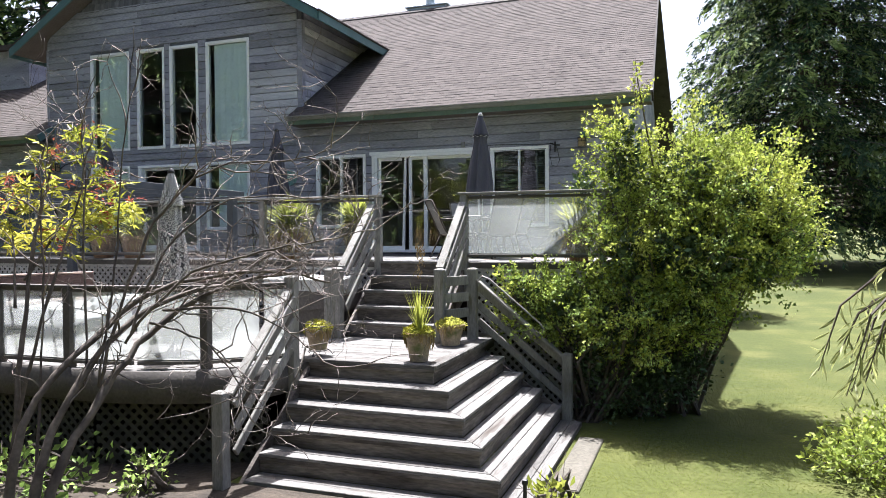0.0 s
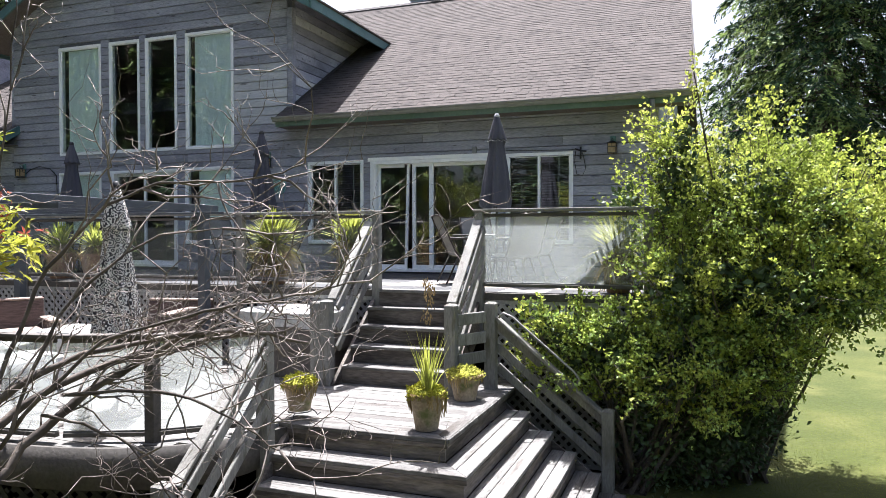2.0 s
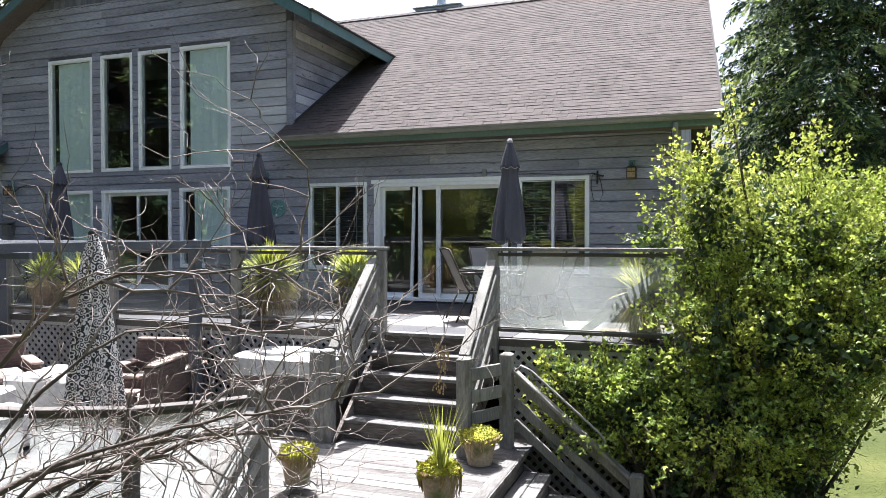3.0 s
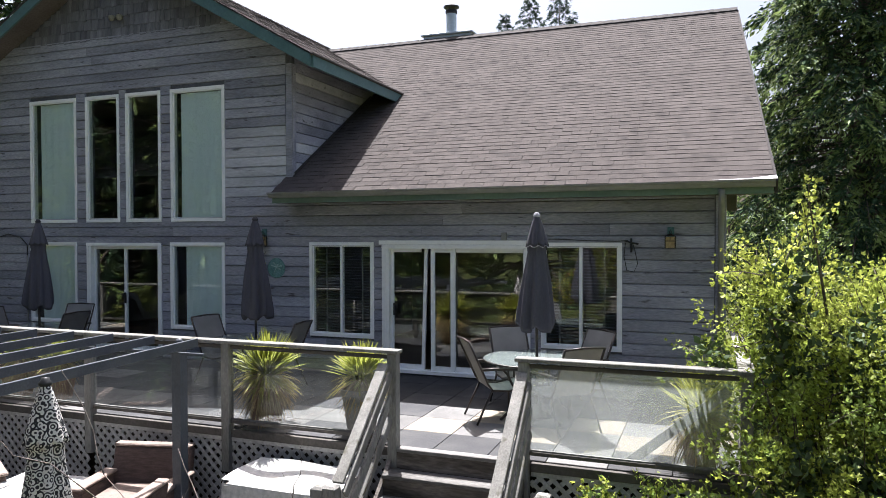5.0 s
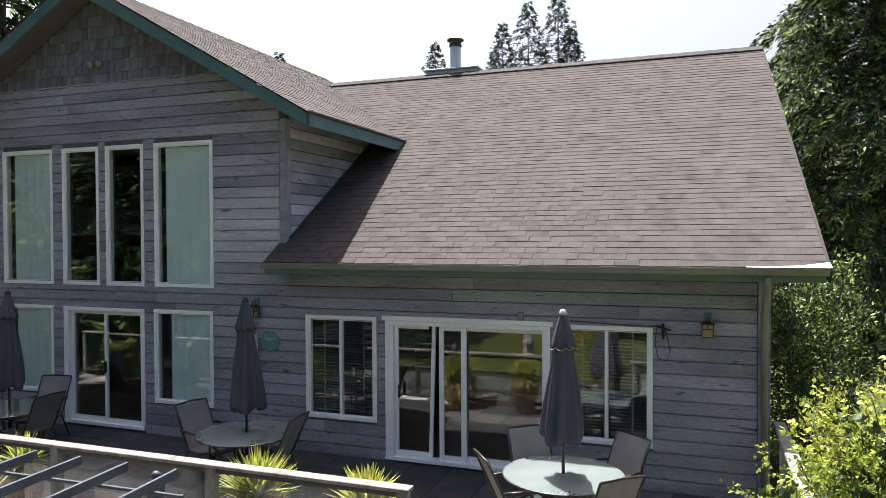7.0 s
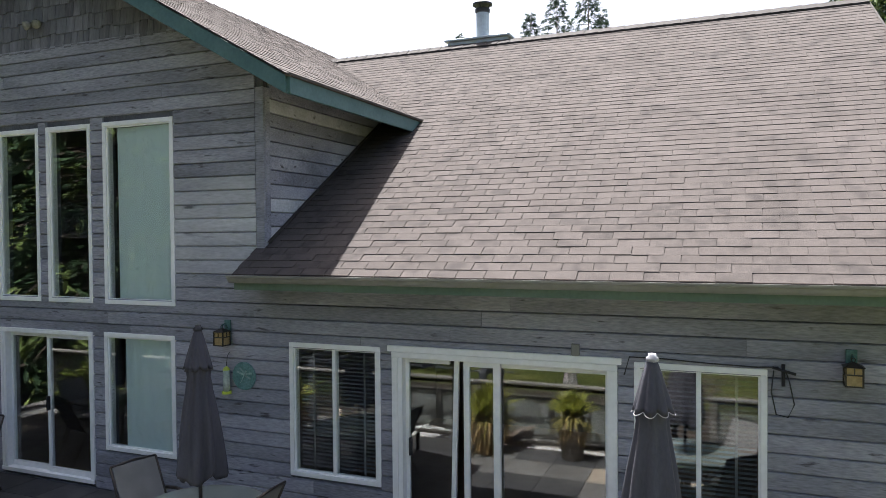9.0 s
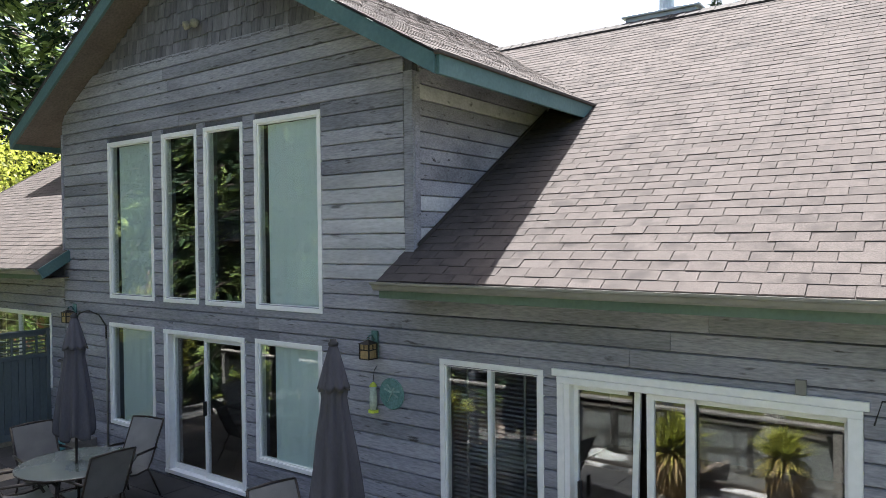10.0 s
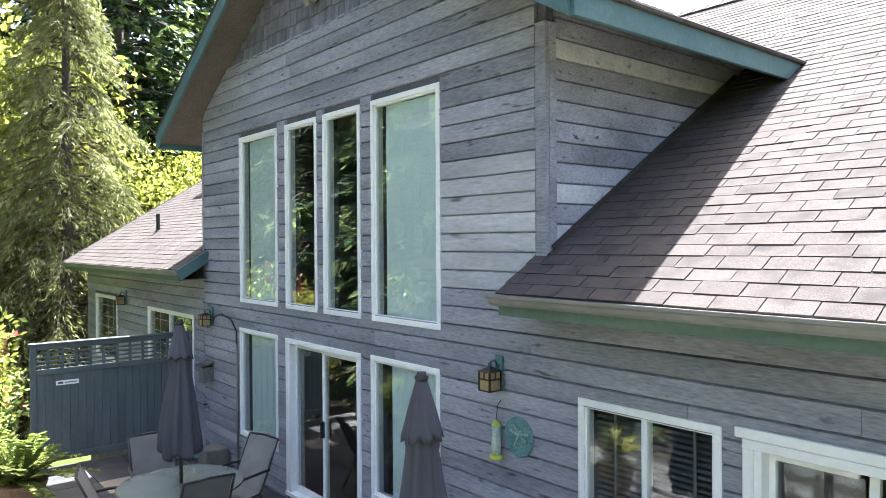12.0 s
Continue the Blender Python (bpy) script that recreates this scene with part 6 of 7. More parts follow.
moss_pot("mossy clay pot in a black wire stand", (3.93, -6.22, LOW + 0.006), 0.26, 0.15, stand=True)
moss_pot("mossy clay pot with tall dry grass", (5.26, -6.22, LOW + 0.008), 0.33, 0.155, tall=True)
moss_pot("mossy round pot beside the stair post", (5.22, -4.98, LOW + 0.006), 0.27, 0.17)


def spike_plant(label, at_, pot_h, pot_r, mat, leaf_n=110, size=0.55, skirt=90):
    p = thing("potted_plant", label, "potted plant", at_, R.uniform(0, 360), group="spiky potted plants")
    part("pot", Geo().lathe([(0, 0), (pot_r * 0.68, 0), (pot_r * 0.9, pot_h * 0.7), (pot_r, pot_h * 0.86), (pot_r * 1.04, pot_h * 0.88), (pot_r * 1.04, pot_h), (pot_r * 0.94, pot_h), (pot_r * 0.9, pot_h * 0.92), (0, pot_h * 0.9)], 24), mat, p)
    part("soil", Geo().lathe([(pot_r * 0.91, pot_h * 0.925), (0.0, pot_h * 0.95)], 20), DIRT, p)

    def blades(count, lo, hi, ln0, ln1, width, droop, base):
        g = Geo()
        for i in range(count):
            a, e = R.uniform(0, 6.283), R.uniform(lo, hi)
            ln = R.uniform(ln0, ln1)
            d = Vector((math.cos(a) * math.cos(e), math.sin(a) * math.cos(e), math.sin(e)))
            sd = Vector((-math.sin(a), math.cos(a), 0)) * width
            up = sd.cross(d).normalized() * width * 0.45
            o = Vector((R.uniform(-.04, .04), R.uniform(-.04, .04), base + R.uniform(-0.03, 0.08)))
            pts = [o + d * ln * t_ + Vector((0, 0, -droop * (t_ ** 2) * ln)) for t_ in (0.0, 0.35, 0.7, 1.0)]
            ws = (0.5, 1.0, 0.75, 0.05)
            v = []
            for q, w_ in zip(pts, ws):
                v += [q - sd * w_, q - up * w_, q + sd * w_]
            g.add(v, [f for k_ in range(3) for f in ((3 * k_, 3 * k_ + 1, 3 * k_ + 4, 3 * k_ + 3), (3 * k_ + 1, 3 * k_ + 2, 3 * k_ + 5, 3 * k_ + 4))])
        return g
    tagged(part("leaves", blades(int(leaf_n * 1.5), 0.42, 1.5, size * 0.65, size * 1.0, 0.019, 0.10, pot_h + 0.08), YUCCA, p, "stiff yellow-striped sword leaves"), kind="stuff")
    tagged(part("lower_leaves", blades(leaf_n // 2, -0.1, 0.5, size * 0.5, size * 0.8, 0.018, 0.45, pot_h + 0.06), YELLOWED, p, "yellowed drooping leaves"), kind="stuff")
    tagged(part("dry_leaves", blades(skirt * 2, -1.1, 0.2, size * 0.4, size * 0.72, 0.014, 0.55, pot_h + 0.06), DRYLEAF, p, "hanging dry tan leaves"), kind="stuff")
    return p


spike_plant("spiky yucca over a skirt of dry leaves in a brown pot", (1.70, -3.28, DECK + 0.006), 0.46, 0.25, BROWNPOT, 190, 0.63, 260)
spike_plant("spiky yucca in a tall tapered grey pot", (3.0, -3.32, DECK + 0.006), 0.52, 0.23, GREYPOT, 170, 0.50, 110)
spike_plant("drooping yucca in a pot at the deck corner", (6.64, -3.28, DECK + 0.006), 0.40, 0.20, BROWNPOT, 80, 0.64, 60)
spike_plant("yellowed yucca over dry leaves behind the glass", (-1.75, -3.2, DECK + 0.006), 0.42, 0.25, BROWNPOT, 60, 0.5, 120)
spike_plant("yellowed yucca over dry leaves behind the glass", (-2.5, -3.2, DECK + 0.006), 0.42, 0.25, BROWNPOT, 60, 0.5, 120)
# timber frame leaning by the foot of the deck
lf = thing("leaning_frame", "old timber window frame in the shade by the deck", "window frame", (7.8, -1.05, GR))
for x0, z0, x1, z1 in ((-0.45, 0.28, 0.45, 0.34), (-0.45, 1.10, 0.45, 1.16), (-0.45, 0.34, -0.38, 1.10), (0.38, 0.34, 0.45, 1.10)):
    part("bar", box(x0, -0.03, z0, x1, 0.03, z1), PAINTWOOD, lf, bevel=0.004)
part("pane", box(-0.38, -0.005, 0.34, 0.38, 0.0, 1.10), WINDOW, lf)
for x in (-0.4, 0.4):
    part("leg", box(x - 0.035, -0.03, 0.0, x + 0.035, 0.03, 0.279), PAINTWOOD, lf)
# ---- plants ----
rng = np.random.default_rng(11)


def unit(a):
    return a / np.maximum(1e-9, np.linalg.norm(a, axis=-1, keepdims=True))


def leaf_mesh(name, pos, way, length, width, mat, curl=0.15, lobes=False):
    """Many small folded leaves as one mesh: base, two sides and tip each; a lobed leaf is three of them."""
    pos, way = np.asarray(pos, float), unit(np.asarray(way, float))
    n = len(pos)
    length, width = np.broadcast_to(length, n)[:, None], np.broadcast_to(width, n)[:, None]
    side = unit(np.cross(way, rng.normal(size=(n, 3))))
    if lobes:
        pos = np.concatenate([pos] * 3)
        length, width = np.concatenate([length, length * 0.72, length * 0.72]), np.concatenate([width, width * 0.8, width * 0.8])
        way, side = np.concatenate([way, way * 0.62 + side * 0.78, way * 0.62 - side * 0.78]), np.concatenate([side, side * 0.62 - way * 0.78, side * 0.62 + way * 0.78])
        n *= 3
    up = np.cross(side, way)
    mid = pos + way * length * 0.5
    v = np.stack([pos, mid + side * width * 0.5 + up * width * curl, pos + way * length - up * length * curl * 0.6, mid - side * width * 0.5 + up * width * curl], 1).reshape(-1, 3)
    me = bpy.data.meshes.new(name)
    me.vertices.add(4 * n)
    me.vertices.foreach_set("co", v.ravel())
    me.loops.add(6 * n)
    base = np.arange(n)[:, None] * 4
    me.loops.foreach_set("vertex_index", np.concatenate([base + [0, 1, 2], base + [0, 2, 3]], 1).astype(np.int32).ravel())
    me.polygons.add(2 * n)
    me.polygons.foreach_set("loop_start", np.arange(2 * n, dtype=np.int32) * 3)
    me.update(calc_edges=True)
    me.materials.append(mat)
    return me


def leafage(name, parent, *args, label="", **k):
    ob = part(name, leaf_mesh(name, *args, **k), None, parent, label)
    return tagged(ob, kind="stuff")


def bushy(label, name, base, blobs, clumps, per, leaf, mats, stems=14, spread=0.2, twig_mat=DARKTWIG, category="shrub", inner=0.45, lobes=False, tops=False, core=0, shoot=0.0):
    """A shrub: stems to points in blobs (centre, radii), with leaf clumps near their skins."""
    t = thing(name, label, category, base)
    b0 = np.array(base)
    vol = np.array([r[0] * r[1] * r[2] for _, r in blobs])
    pick = rng.choice(len(blobs), clumps, p=vol / vol.sum())
    cen, rad = np.array([c for c, _ in blobs])[pick] - b0, np.array([r for _, r in blobs])[pick]
    d = unit(rng.normal(size=(clumps, 3)))
    q = rng.uniform(inner, 1.08, size=(clumps, 1)) ** 0.6
    lob = 1 + 0.2 * np.sin(5.3 * d[:, :1] + pick[:, None]) * np.cos(4.1 * d[:, 1:2] + 2 * pick[:, None]) + 0.13 * np.sin(8 * d[:, 2:] + 3 * d[:, :1])
    at_ = cen + d * rad * q * lob
    g = Geo()
    for i in range(stems):
        e = at_[rng.integers(clumps)]
        mid = e * 0.5 + np.array([0, 0, 0.12]) + rng.normal(size=3) * 0.1
        o = rng.normal(size=3) * np.array([0.12, 0.12, 0])
        g.tube([o, o * 0.5 + mid * 0.5, mid, e * 0.8 + mid * 0.2, e], [0.028, 0.024, 0.018, 0.011, 0.005], 5)
    for e in at_[:: max(1, clumps // 160)]:
        w = rng.normal(size=3) * 0.18
        g.tube([e * 0.86, e + w * 0.4, e + w], [0.006, 0.005, 0.002], 4)
    out = unit(d + np.array([0, 0, 0.45]))
    tagged(part("branchwork", g, twig_mat, t, "brown woody stems"), kind="stuff")
    twig = Geo()
    # core leaves are dark in colour, painting the shrub's inner shade
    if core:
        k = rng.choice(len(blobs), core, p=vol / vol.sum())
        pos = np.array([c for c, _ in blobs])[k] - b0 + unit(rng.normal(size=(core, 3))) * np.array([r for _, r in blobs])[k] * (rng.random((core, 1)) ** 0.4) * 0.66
        leafage("inner_leaves", t, pos, rng.normal(size=(core, 3)), 0.11, 0.07, SHADELEAF, label="leaves coloured dark as the shade inside the shrub")
    # with tops, the first leaf colour grows likelier with a clump's height
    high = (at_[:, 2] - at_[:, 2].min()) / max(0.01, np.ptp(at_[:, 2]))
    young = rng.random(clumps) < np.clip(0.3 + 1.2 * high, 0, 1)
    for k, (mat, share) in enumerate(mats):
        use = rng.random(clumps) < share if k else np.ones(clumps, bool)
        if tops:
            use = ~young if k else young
        c, o = at_[use], out[use]
        pos = np.repeat(c, per, 0) + rng.normal(size=(len(c) * per, 3)) * spread
        way = np.repeat(o, per, 0) + rng.normal(size=(len(c) * per, 3)) * 0.75
        if shoot:
            # leaves sit along an arching shoot from each point
            o = unit(o + rng.normal(size=o.shape) * 0.45)
            along = np.tile(np.linspace(-0.25, 1.0, per), len(c))[:, None] * np.repeat(shoot * rng.uniform(0.55, 1.35, (len(c), 1)), per, 0)
            pos += np.repeat(o, per, 0) * along
            pos[:, 2] -= 0.55 * along[:, 0] ** 2
            for q, w in zip(c[::3], o[::3]):
                twig.tube([q - w * 0.3 * shoot, q + w * 0.4 * shoot, q + w * shoot - np.array([0, 0, 0.4 * shoot * shoot])], [0.006, 0.004, 0.002], 4)
        ln = leaf * rng.uniform(0.6, 1.3, len(pos))
        leafage("leaves", t, pos, way, ln, ln * 0.55, mat, lobes=lobes)
    if shoot:
        tagged(part("twigwork", twig, twig_mat, t, "thin leafy shoots"), kind="stuff")
    return t


def conifer(label, height, radius, first, mat, whorl=0.55, per=9, spray=26, leaf=0.34, droop=0.45, trunk=0.28, name="conifer", thin=0.3, tips=None, hang=0.45, share=0.3):
    """A fir: tapered trunk, whorls of drooping limbs, and flat sprays of needles along them."""
    t = thing(name, label, "tree")
    part("trunk", Geo().tube([(0, 0, -0.3), (0.03, 0.02, height * 0.4), (0, 0, height)], [trunk, trunk * 0.6, 0.02], 10), BARK, t, smooth=True)
    g = Geo()
    pos, way, size, ends = [], [], [], []
    z = first
    while z < height - 0.3:
        f = 1 - (z - first) / (height - first)
        n = max(4, int(per * (0.45 + 0.55 * f)))
        turn = rng.uniform(0, 6.283)
        for j in range(n):
            a = turn + 6.283 * j / n + rng.normal() * 0.18
            ln = max(0.25, radius * (f ** 0.85) * rng.uniform(0.62, 1.12))
            zz = z + rng.normal() * whorl * 0.28
            dirn = np.array([math.cos(a), math.sin(a), 0.0])
            pts = [tuple(dirn * (ln * s_) + np.array([0, 0, zz + ln * (0.22 * s_ - droop * s_ * s_)])) for s_ in (0.02, 0.35, 0.7, 1.0)]
            if f > 0.12 or j < 4:
                g.tube(pts, [0.05 * f + 0.012, 0.035 * f + 0.01, 0.02 * f + 0.006, 0.004], 4, False)
            m = max(8, int(spray * (0.35 + 0.65 * ln / radius)))
            # branchlets leave the limb to both sides and hang; the needles sit along them
            k = max(4, m // 16)
            from_ = rng.uniform(0.15, 1.0, k) ** 0.7
            hand = np.where(rng.random(k) < 0.5, -1.0, 1.0) * rng.uniform(0.25, 1.0, k)
            reach = (0.20 + 0.34 * ln * (1.15 - from_)) * rng.uniform(0.6, 1.25, k)
            b_ = rng.integers(k, size=m)
            s_, u_ = from_[b_], rng.random(m)
            side = np.array([-dirn[1], dirn[0], 0.0])
            p = dirn * (ln * s_)[:, None]
            p[:, 2] += zz + ln * (0.22 * s_ - droop * s_ * s_)
            out = dirn * 0.65 + side * hand[b_][:, None]
            p += out * (reach[b_] * u_)[:, None]
            p[:, 2] -= (0.35 + hang) * reach[b_] * u_ * u_
            p += rng.normal(size=(m, 3)) * np.array([0.05, 0.05, 0.04])
            w = out + np.array([0, 0, -hang]) + rng.normal(size=(m, 3)) * 0.35
            # outer needles of random branchlets get the colour painted as sunlight
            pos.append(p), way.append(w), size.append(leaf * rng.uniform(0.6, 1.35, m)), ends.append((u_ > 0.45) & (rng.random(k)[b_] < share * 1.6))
        z += whorl * (0.6 + 0.5 * f)
    tagged(part("branchwork", g, BARK, t), kind="stuff")
    pos, way, size, ends = np.concatenate(pos), np.concatenate(way), np.concatenate(size), np.concatenate(ends)
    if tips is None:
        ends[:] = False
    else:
        leafage("new_growth", t, pos[ends], way[ends], size[ends], size[ends] * thin, tips, label="needles in a paler, sunlit colour")
    leafage("needles", t, pos[~ends], way[~ends], size[~ends], size[~ends] * thin, mat)
    return t


def broadleaf(label, height, radius, mat, clumps=260, per=60, leaf=0.16, name="broadleaf_tree", low=0.3):
    """A leafy tree: forking trunk, limbs, and clumps of leaves in an uneven crown."""
    t = thing(name, label, "tree")
    g = Geo().tube([(0, 0, -0.3), (0.1, 0.05, height * 0.3), (0.0, 0.1, height * 0.65)], [0.22, 0.16, 0.07], 8)
    d = unit(rng.normal(size=(clumps, 3)))
    lob = 1 + 0.28 * np.sin(d[:, 0] * 5.1 + 1) * np.cos(d[:, 1] * 4.3) + 0.2 * np.sin(d[:, 2] * 7)
    c = d * np.array([radius, radius, height * (1 - low) / 2]) * (rng.uniform(0.4, 1.0, (clumps, 1)) ** 0.5) * lob[:, None] + np.array([0, 0, height * (1 + low) / 2])
    for e in c[::6]:
        s = np.array([0.03, 0.05, max(height * 0.2, e[2] * 0.55)])
        g.tube([s, (s + e) / 2 + np.array([0, 0, 0.3]), e], [0.07, 0.045, 0.012], 5)
    part("trunk", g, BARK, t, smooth=True)
    pos = np.repeat(c, per, 0) + rng.normal(size=(clumps * per, 3)) * np.array([0.42, 0.42, 0.26]) * radius / 3.0
    way = np.repeat(d, per, 0) * 0.4 + rng.normal(size=(clumps * per, 3)) * 0.7 + np.array([0, 0, -0.15])
    ln = leaf * rng.uniform(0.6, 1.4, len(pos))
    leafage("crown", t, pos, way, ln, ln * 0.6, mat)
    return t


def stand(ob, x, y, turn=0, size=1.0, z=None):
    ob.matrix_basis = pose(x, y, ground_height(x, y) - 0.05 if z is None else z, 0, 0, turn) @ Matrix.Scale(size, 4)
    return ob


def grow(ob, x, y, turn=0, size=1.0):
    o = copy_thing(ob, Matrix.Identity(4))
    return stand(o, x, y, turn, size)


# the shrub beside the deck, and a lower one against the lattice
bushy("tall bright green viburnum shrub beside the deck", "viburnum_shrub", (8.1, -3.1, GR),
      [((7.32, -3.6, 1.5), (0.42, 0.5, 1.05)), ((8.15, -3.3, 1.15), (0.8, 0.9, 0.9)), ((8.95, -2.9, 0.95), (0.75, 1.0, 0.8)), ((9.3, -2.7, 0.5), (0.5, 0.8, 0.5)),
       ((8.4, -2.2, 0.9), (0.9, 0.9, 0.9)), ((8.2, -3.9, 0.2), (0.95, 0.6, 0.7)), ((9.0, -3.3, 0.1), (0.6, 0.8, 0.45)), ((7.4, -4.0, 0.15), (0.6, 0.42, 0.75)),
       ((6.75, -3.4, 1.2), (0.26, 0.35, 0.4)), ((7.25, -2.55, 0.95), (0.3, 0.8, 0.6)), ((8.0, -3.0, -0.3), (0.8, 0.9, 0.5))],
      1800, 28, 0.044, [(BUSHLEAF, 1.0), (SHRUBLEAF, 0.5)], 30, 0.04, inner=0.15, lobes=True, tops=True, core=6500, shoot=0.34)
bushy("dense low shrub growing through the lattice", "low_shrub", (6.9, -3.95, GR),
      [((6.75, -4.0, -0.5), (1.05, 0.36, 0.55)), ((7.5, -4.15, -0.6), (0.7, 0.45, 0.5)), ((6.1, -3.95, -0.3), (0.55, 0.28, 0.36)), ((8.1, -3.8, -0.5), (0.6, 0.55, 0.35))],
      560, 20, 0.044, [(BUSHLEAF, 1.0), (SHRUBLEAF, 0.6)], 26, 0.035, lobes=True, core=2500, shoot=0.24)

# added leaf filling, dark in colour to stand for the hollow's shade
bushy("added leaves, coloured dark as the shade below the viburnum", "undergrowth", (7.7, -3.5, GR), [((7.35, -3.75, -1.3), (0.65, 0.5, 0.65)), ((7.85, -3.5, -1.15), (0.55, 0.5, 0.55)), ((7.6, -2.8, -1.2), (0.6, 0.6, 0.6))], 480, 22, 0.07, [(SHADELEAF, 1.0)], 12, 0.12)

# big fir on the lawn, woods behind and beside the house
fir = stand(conifer("large dark fir at the edge of the lawn", 27, 8.4, 2.2, CONIFER, 0.46, 16, 400, 0.25, 0.40, 0.5, thin=0.32, tips=FIRSUN, share=0.42, hang=0.7), 13.2, 26.5)
small_fir = stand(conifer("dark fir at the edge of the lawn", 15, 3.6, 1.2, CONIFER, 0.48, 11, 84, 0.31, 0.42, 0.22, thin=0.32, tips=FIRSUN), 20.5, 25.0)
grow(small_fir, 24, 33, 60, 1.5)
far_fir = stand(conifer("tall fir standing far behind the roof", 29.5, 5.6, 12.0, FARCONIFER, 0.48, 8, 90, 0.34, 0.30, 0.3, thin=0.22, hang=0.3), -8.2, 65.1)
for x, y, tn, s in ((-11.3, 64.7, 40, 0.97), (-14.0, 64.4, 110, 0.90), (-21.0, 62.6, 200, 0.84), (-7.0, 66, 250, 0.88), (-36, 55.6, 300, 0.80), (-16.5, 70, 20, 0.85)):
    grow(far_fir, x, y, tn, s)
cedar = stand(conifer("cedar with drooping sunlit sprays beside the wing", 17, 3.9, 0.8, CEDAR, 0.5, 12, 290, 0.19, 0.62, 0.3, name="cedar", thin=0.21, hang=0.95), -20.2, 0.6)
grow(cedar, -22.5, -4.5, 120, 1.1)
grow(cedar, -17.6, -4.0, 210, 0.62)
grow(small_fir, -25.5, 15.5, 70, 1.6)
dark_fir = grow(small_fir, -27.5, 4.1, 10, 1.75)
grow(small_fir, -32, 7.5, 50, 2.0)
grow(small_fir, -27, 11, 100, 1.6)
grow(small_fir, -38, 3, 190, 2.0)
light_tree = stand(broadleaf("sunlit yellow-green maple behind the wing", 9.5, 3.3, LIGHTLEAF), -22.3, 6.2)
grow(light_tree, -19.6, 9.5, 80, 0.95)
grow(light_tree, -25.5, 2.2, 150, 1.15)
grow(light_tree, -19.0, 3.8, 220, 0.62)
grow(light_tree, -23, 13, 300, 1.1)
grow(light_tree, -26.5, -2.5, 200, 1.6)
for x, y, tn, s in ((-20, -12, 0, 1.3), (-27, -17, 80, 1.6), (-34, -10, 160, 1.9), (-24, -24, 240, 1.6), (-40, -20, 30, 2.0), (-31, -28, 50, 1.9)):
    grow(small_fir, x, y, tn, s)
for x, y, tn, s in ((-17, -16, 10, 0.75), (-23, -20, 90, 0.8), (-14, -19, 170, 0.6), (-29, -13, 260, 0.9), (-12, -24, 40, 0.7)):
    grow(light_tree, x, y, tn, s)
# the garden's far side, seen in the windows
for x, y, tn, s in ((-12, -15.5, 15, 1.2), (-17, -19, 75, 1.5), (-9.5, -21, 130, 1.4), (-21, -15, 200, 1.5), (-27, -25, 250, 1.9), (-34, -34, 300, 2.0), (-44, -30, 330, 2.2), (-13, -33, 0, 1.7), (-4, -38, 80, 1.9), (6, -35, 160, 1.8), (15, -31, 240, 1.7), (-22, -28, 30, 1.7), (24, -26, 50, 1.6)):
    grow(small_fir, x, y, tn, s)
for x, y, tn, s in ((-8, -27, 10, 0.75), (2, -29, 90, 0.7), (11, -27, 170, 0.75), (-16, -23, 260, 0.8), (19, -22, 40, 0.7)):
    grow(light_tree, x, y, tn, s)

for x, y, tn, s in ((-14, -10.5, 20, 1.5), (-17.5, -12.5, 95, 1.6), (-20.5, -9.5, 160, 1.5), (-24, -13.5, 230, 1.7), (-15, -15, 300, 1.6), (-11.5, -12.5, 350, 1.3)):
    grow(small_fir, x, y, tn, s)

# beds and shrubs
# bed stretched out of view westward, dark to cut lawn bounce and reflections
bed = Geo().slab([(3.9, -7.84), (6.9, -7.84), (6.8, -8.6), (6.3, -13.0), (4.0, -17.0), (-18, -17.0), (-18, -1.2), (-8.6, -1.2), (-8.5, -7.84)], GR - 0.05, GR + 0.045)
structure("garden_bed", bed, DIRT, "dark mulched bed below the lower deck, added unseen to the west", "garden bed")
under = Geo().slab([(-8.4, -7.85), (3.7, -7.85), (3.85, -6.6), (5.5, -6.3), (5.4, -4.3), (7.05, -4.2), (7.05, 0), (-8.4, 0)], GR - 0.05, GR + 0.007)
structure("soil_under_deck", under, DIRT, "bare shaded soil under the decks", "soil")
bushy("small green weeds by the stair foot", "weed_clump", (3.2, -8.35, GR), [((3.2, -8.35, GR + 0.22), (0.22, 0.2, 0.22))], 16, 12, 0.075, [(SHRUBLEAF, 1.0)], 8, 0.07, category="weeds")
bushy("tall weeds and ferns at the lawn's edge", "weed_clump", (10.4, -5.2, GR), [((10.25, -5.4, GR + 0.18), (0.6, 0.7, 0.25)), ((10.8, -4.8, GR + 0.25), (0.5, 0.6, 0.3))], 260, 22, 0.07, [(BUSHLEAF, 1.0), (FERN, 0.5)], 20, 0.12, category="weeds")
bushy("green weeds growing beside the stairs", "weed_clump", (7.2, -7.6, GR), [((7.15, -7.6, GR + 0.15), (0.16, 0.35, 0.2))], 16, 12, 0.10, [(LIGHTLEAF, 1.0)], 6, 0.05, category="weeds")
bushy("dark leafy undergrowth below the lower deck", "undergrowth", (1.0, -8.6, GR), [((1.0, -8.6, GR + 0.12), (2.0, 0.5, 0.18))], 50, 16, 0.10, [(SHRUBLEAF, 1.0)], 10, 0.14, category="weeds")
bushy("rhododendron with a few red blooms past the screen", "rhododendron", (-13.5, -3.2, GR), [((-13.5, -3.2, 0.3), (1.8, 1.2, 1.9))], 380, 26, 0.16, [(SHRUBLEAF, 1.0), (REDLEAF, 0.12)], 12, 0.2)
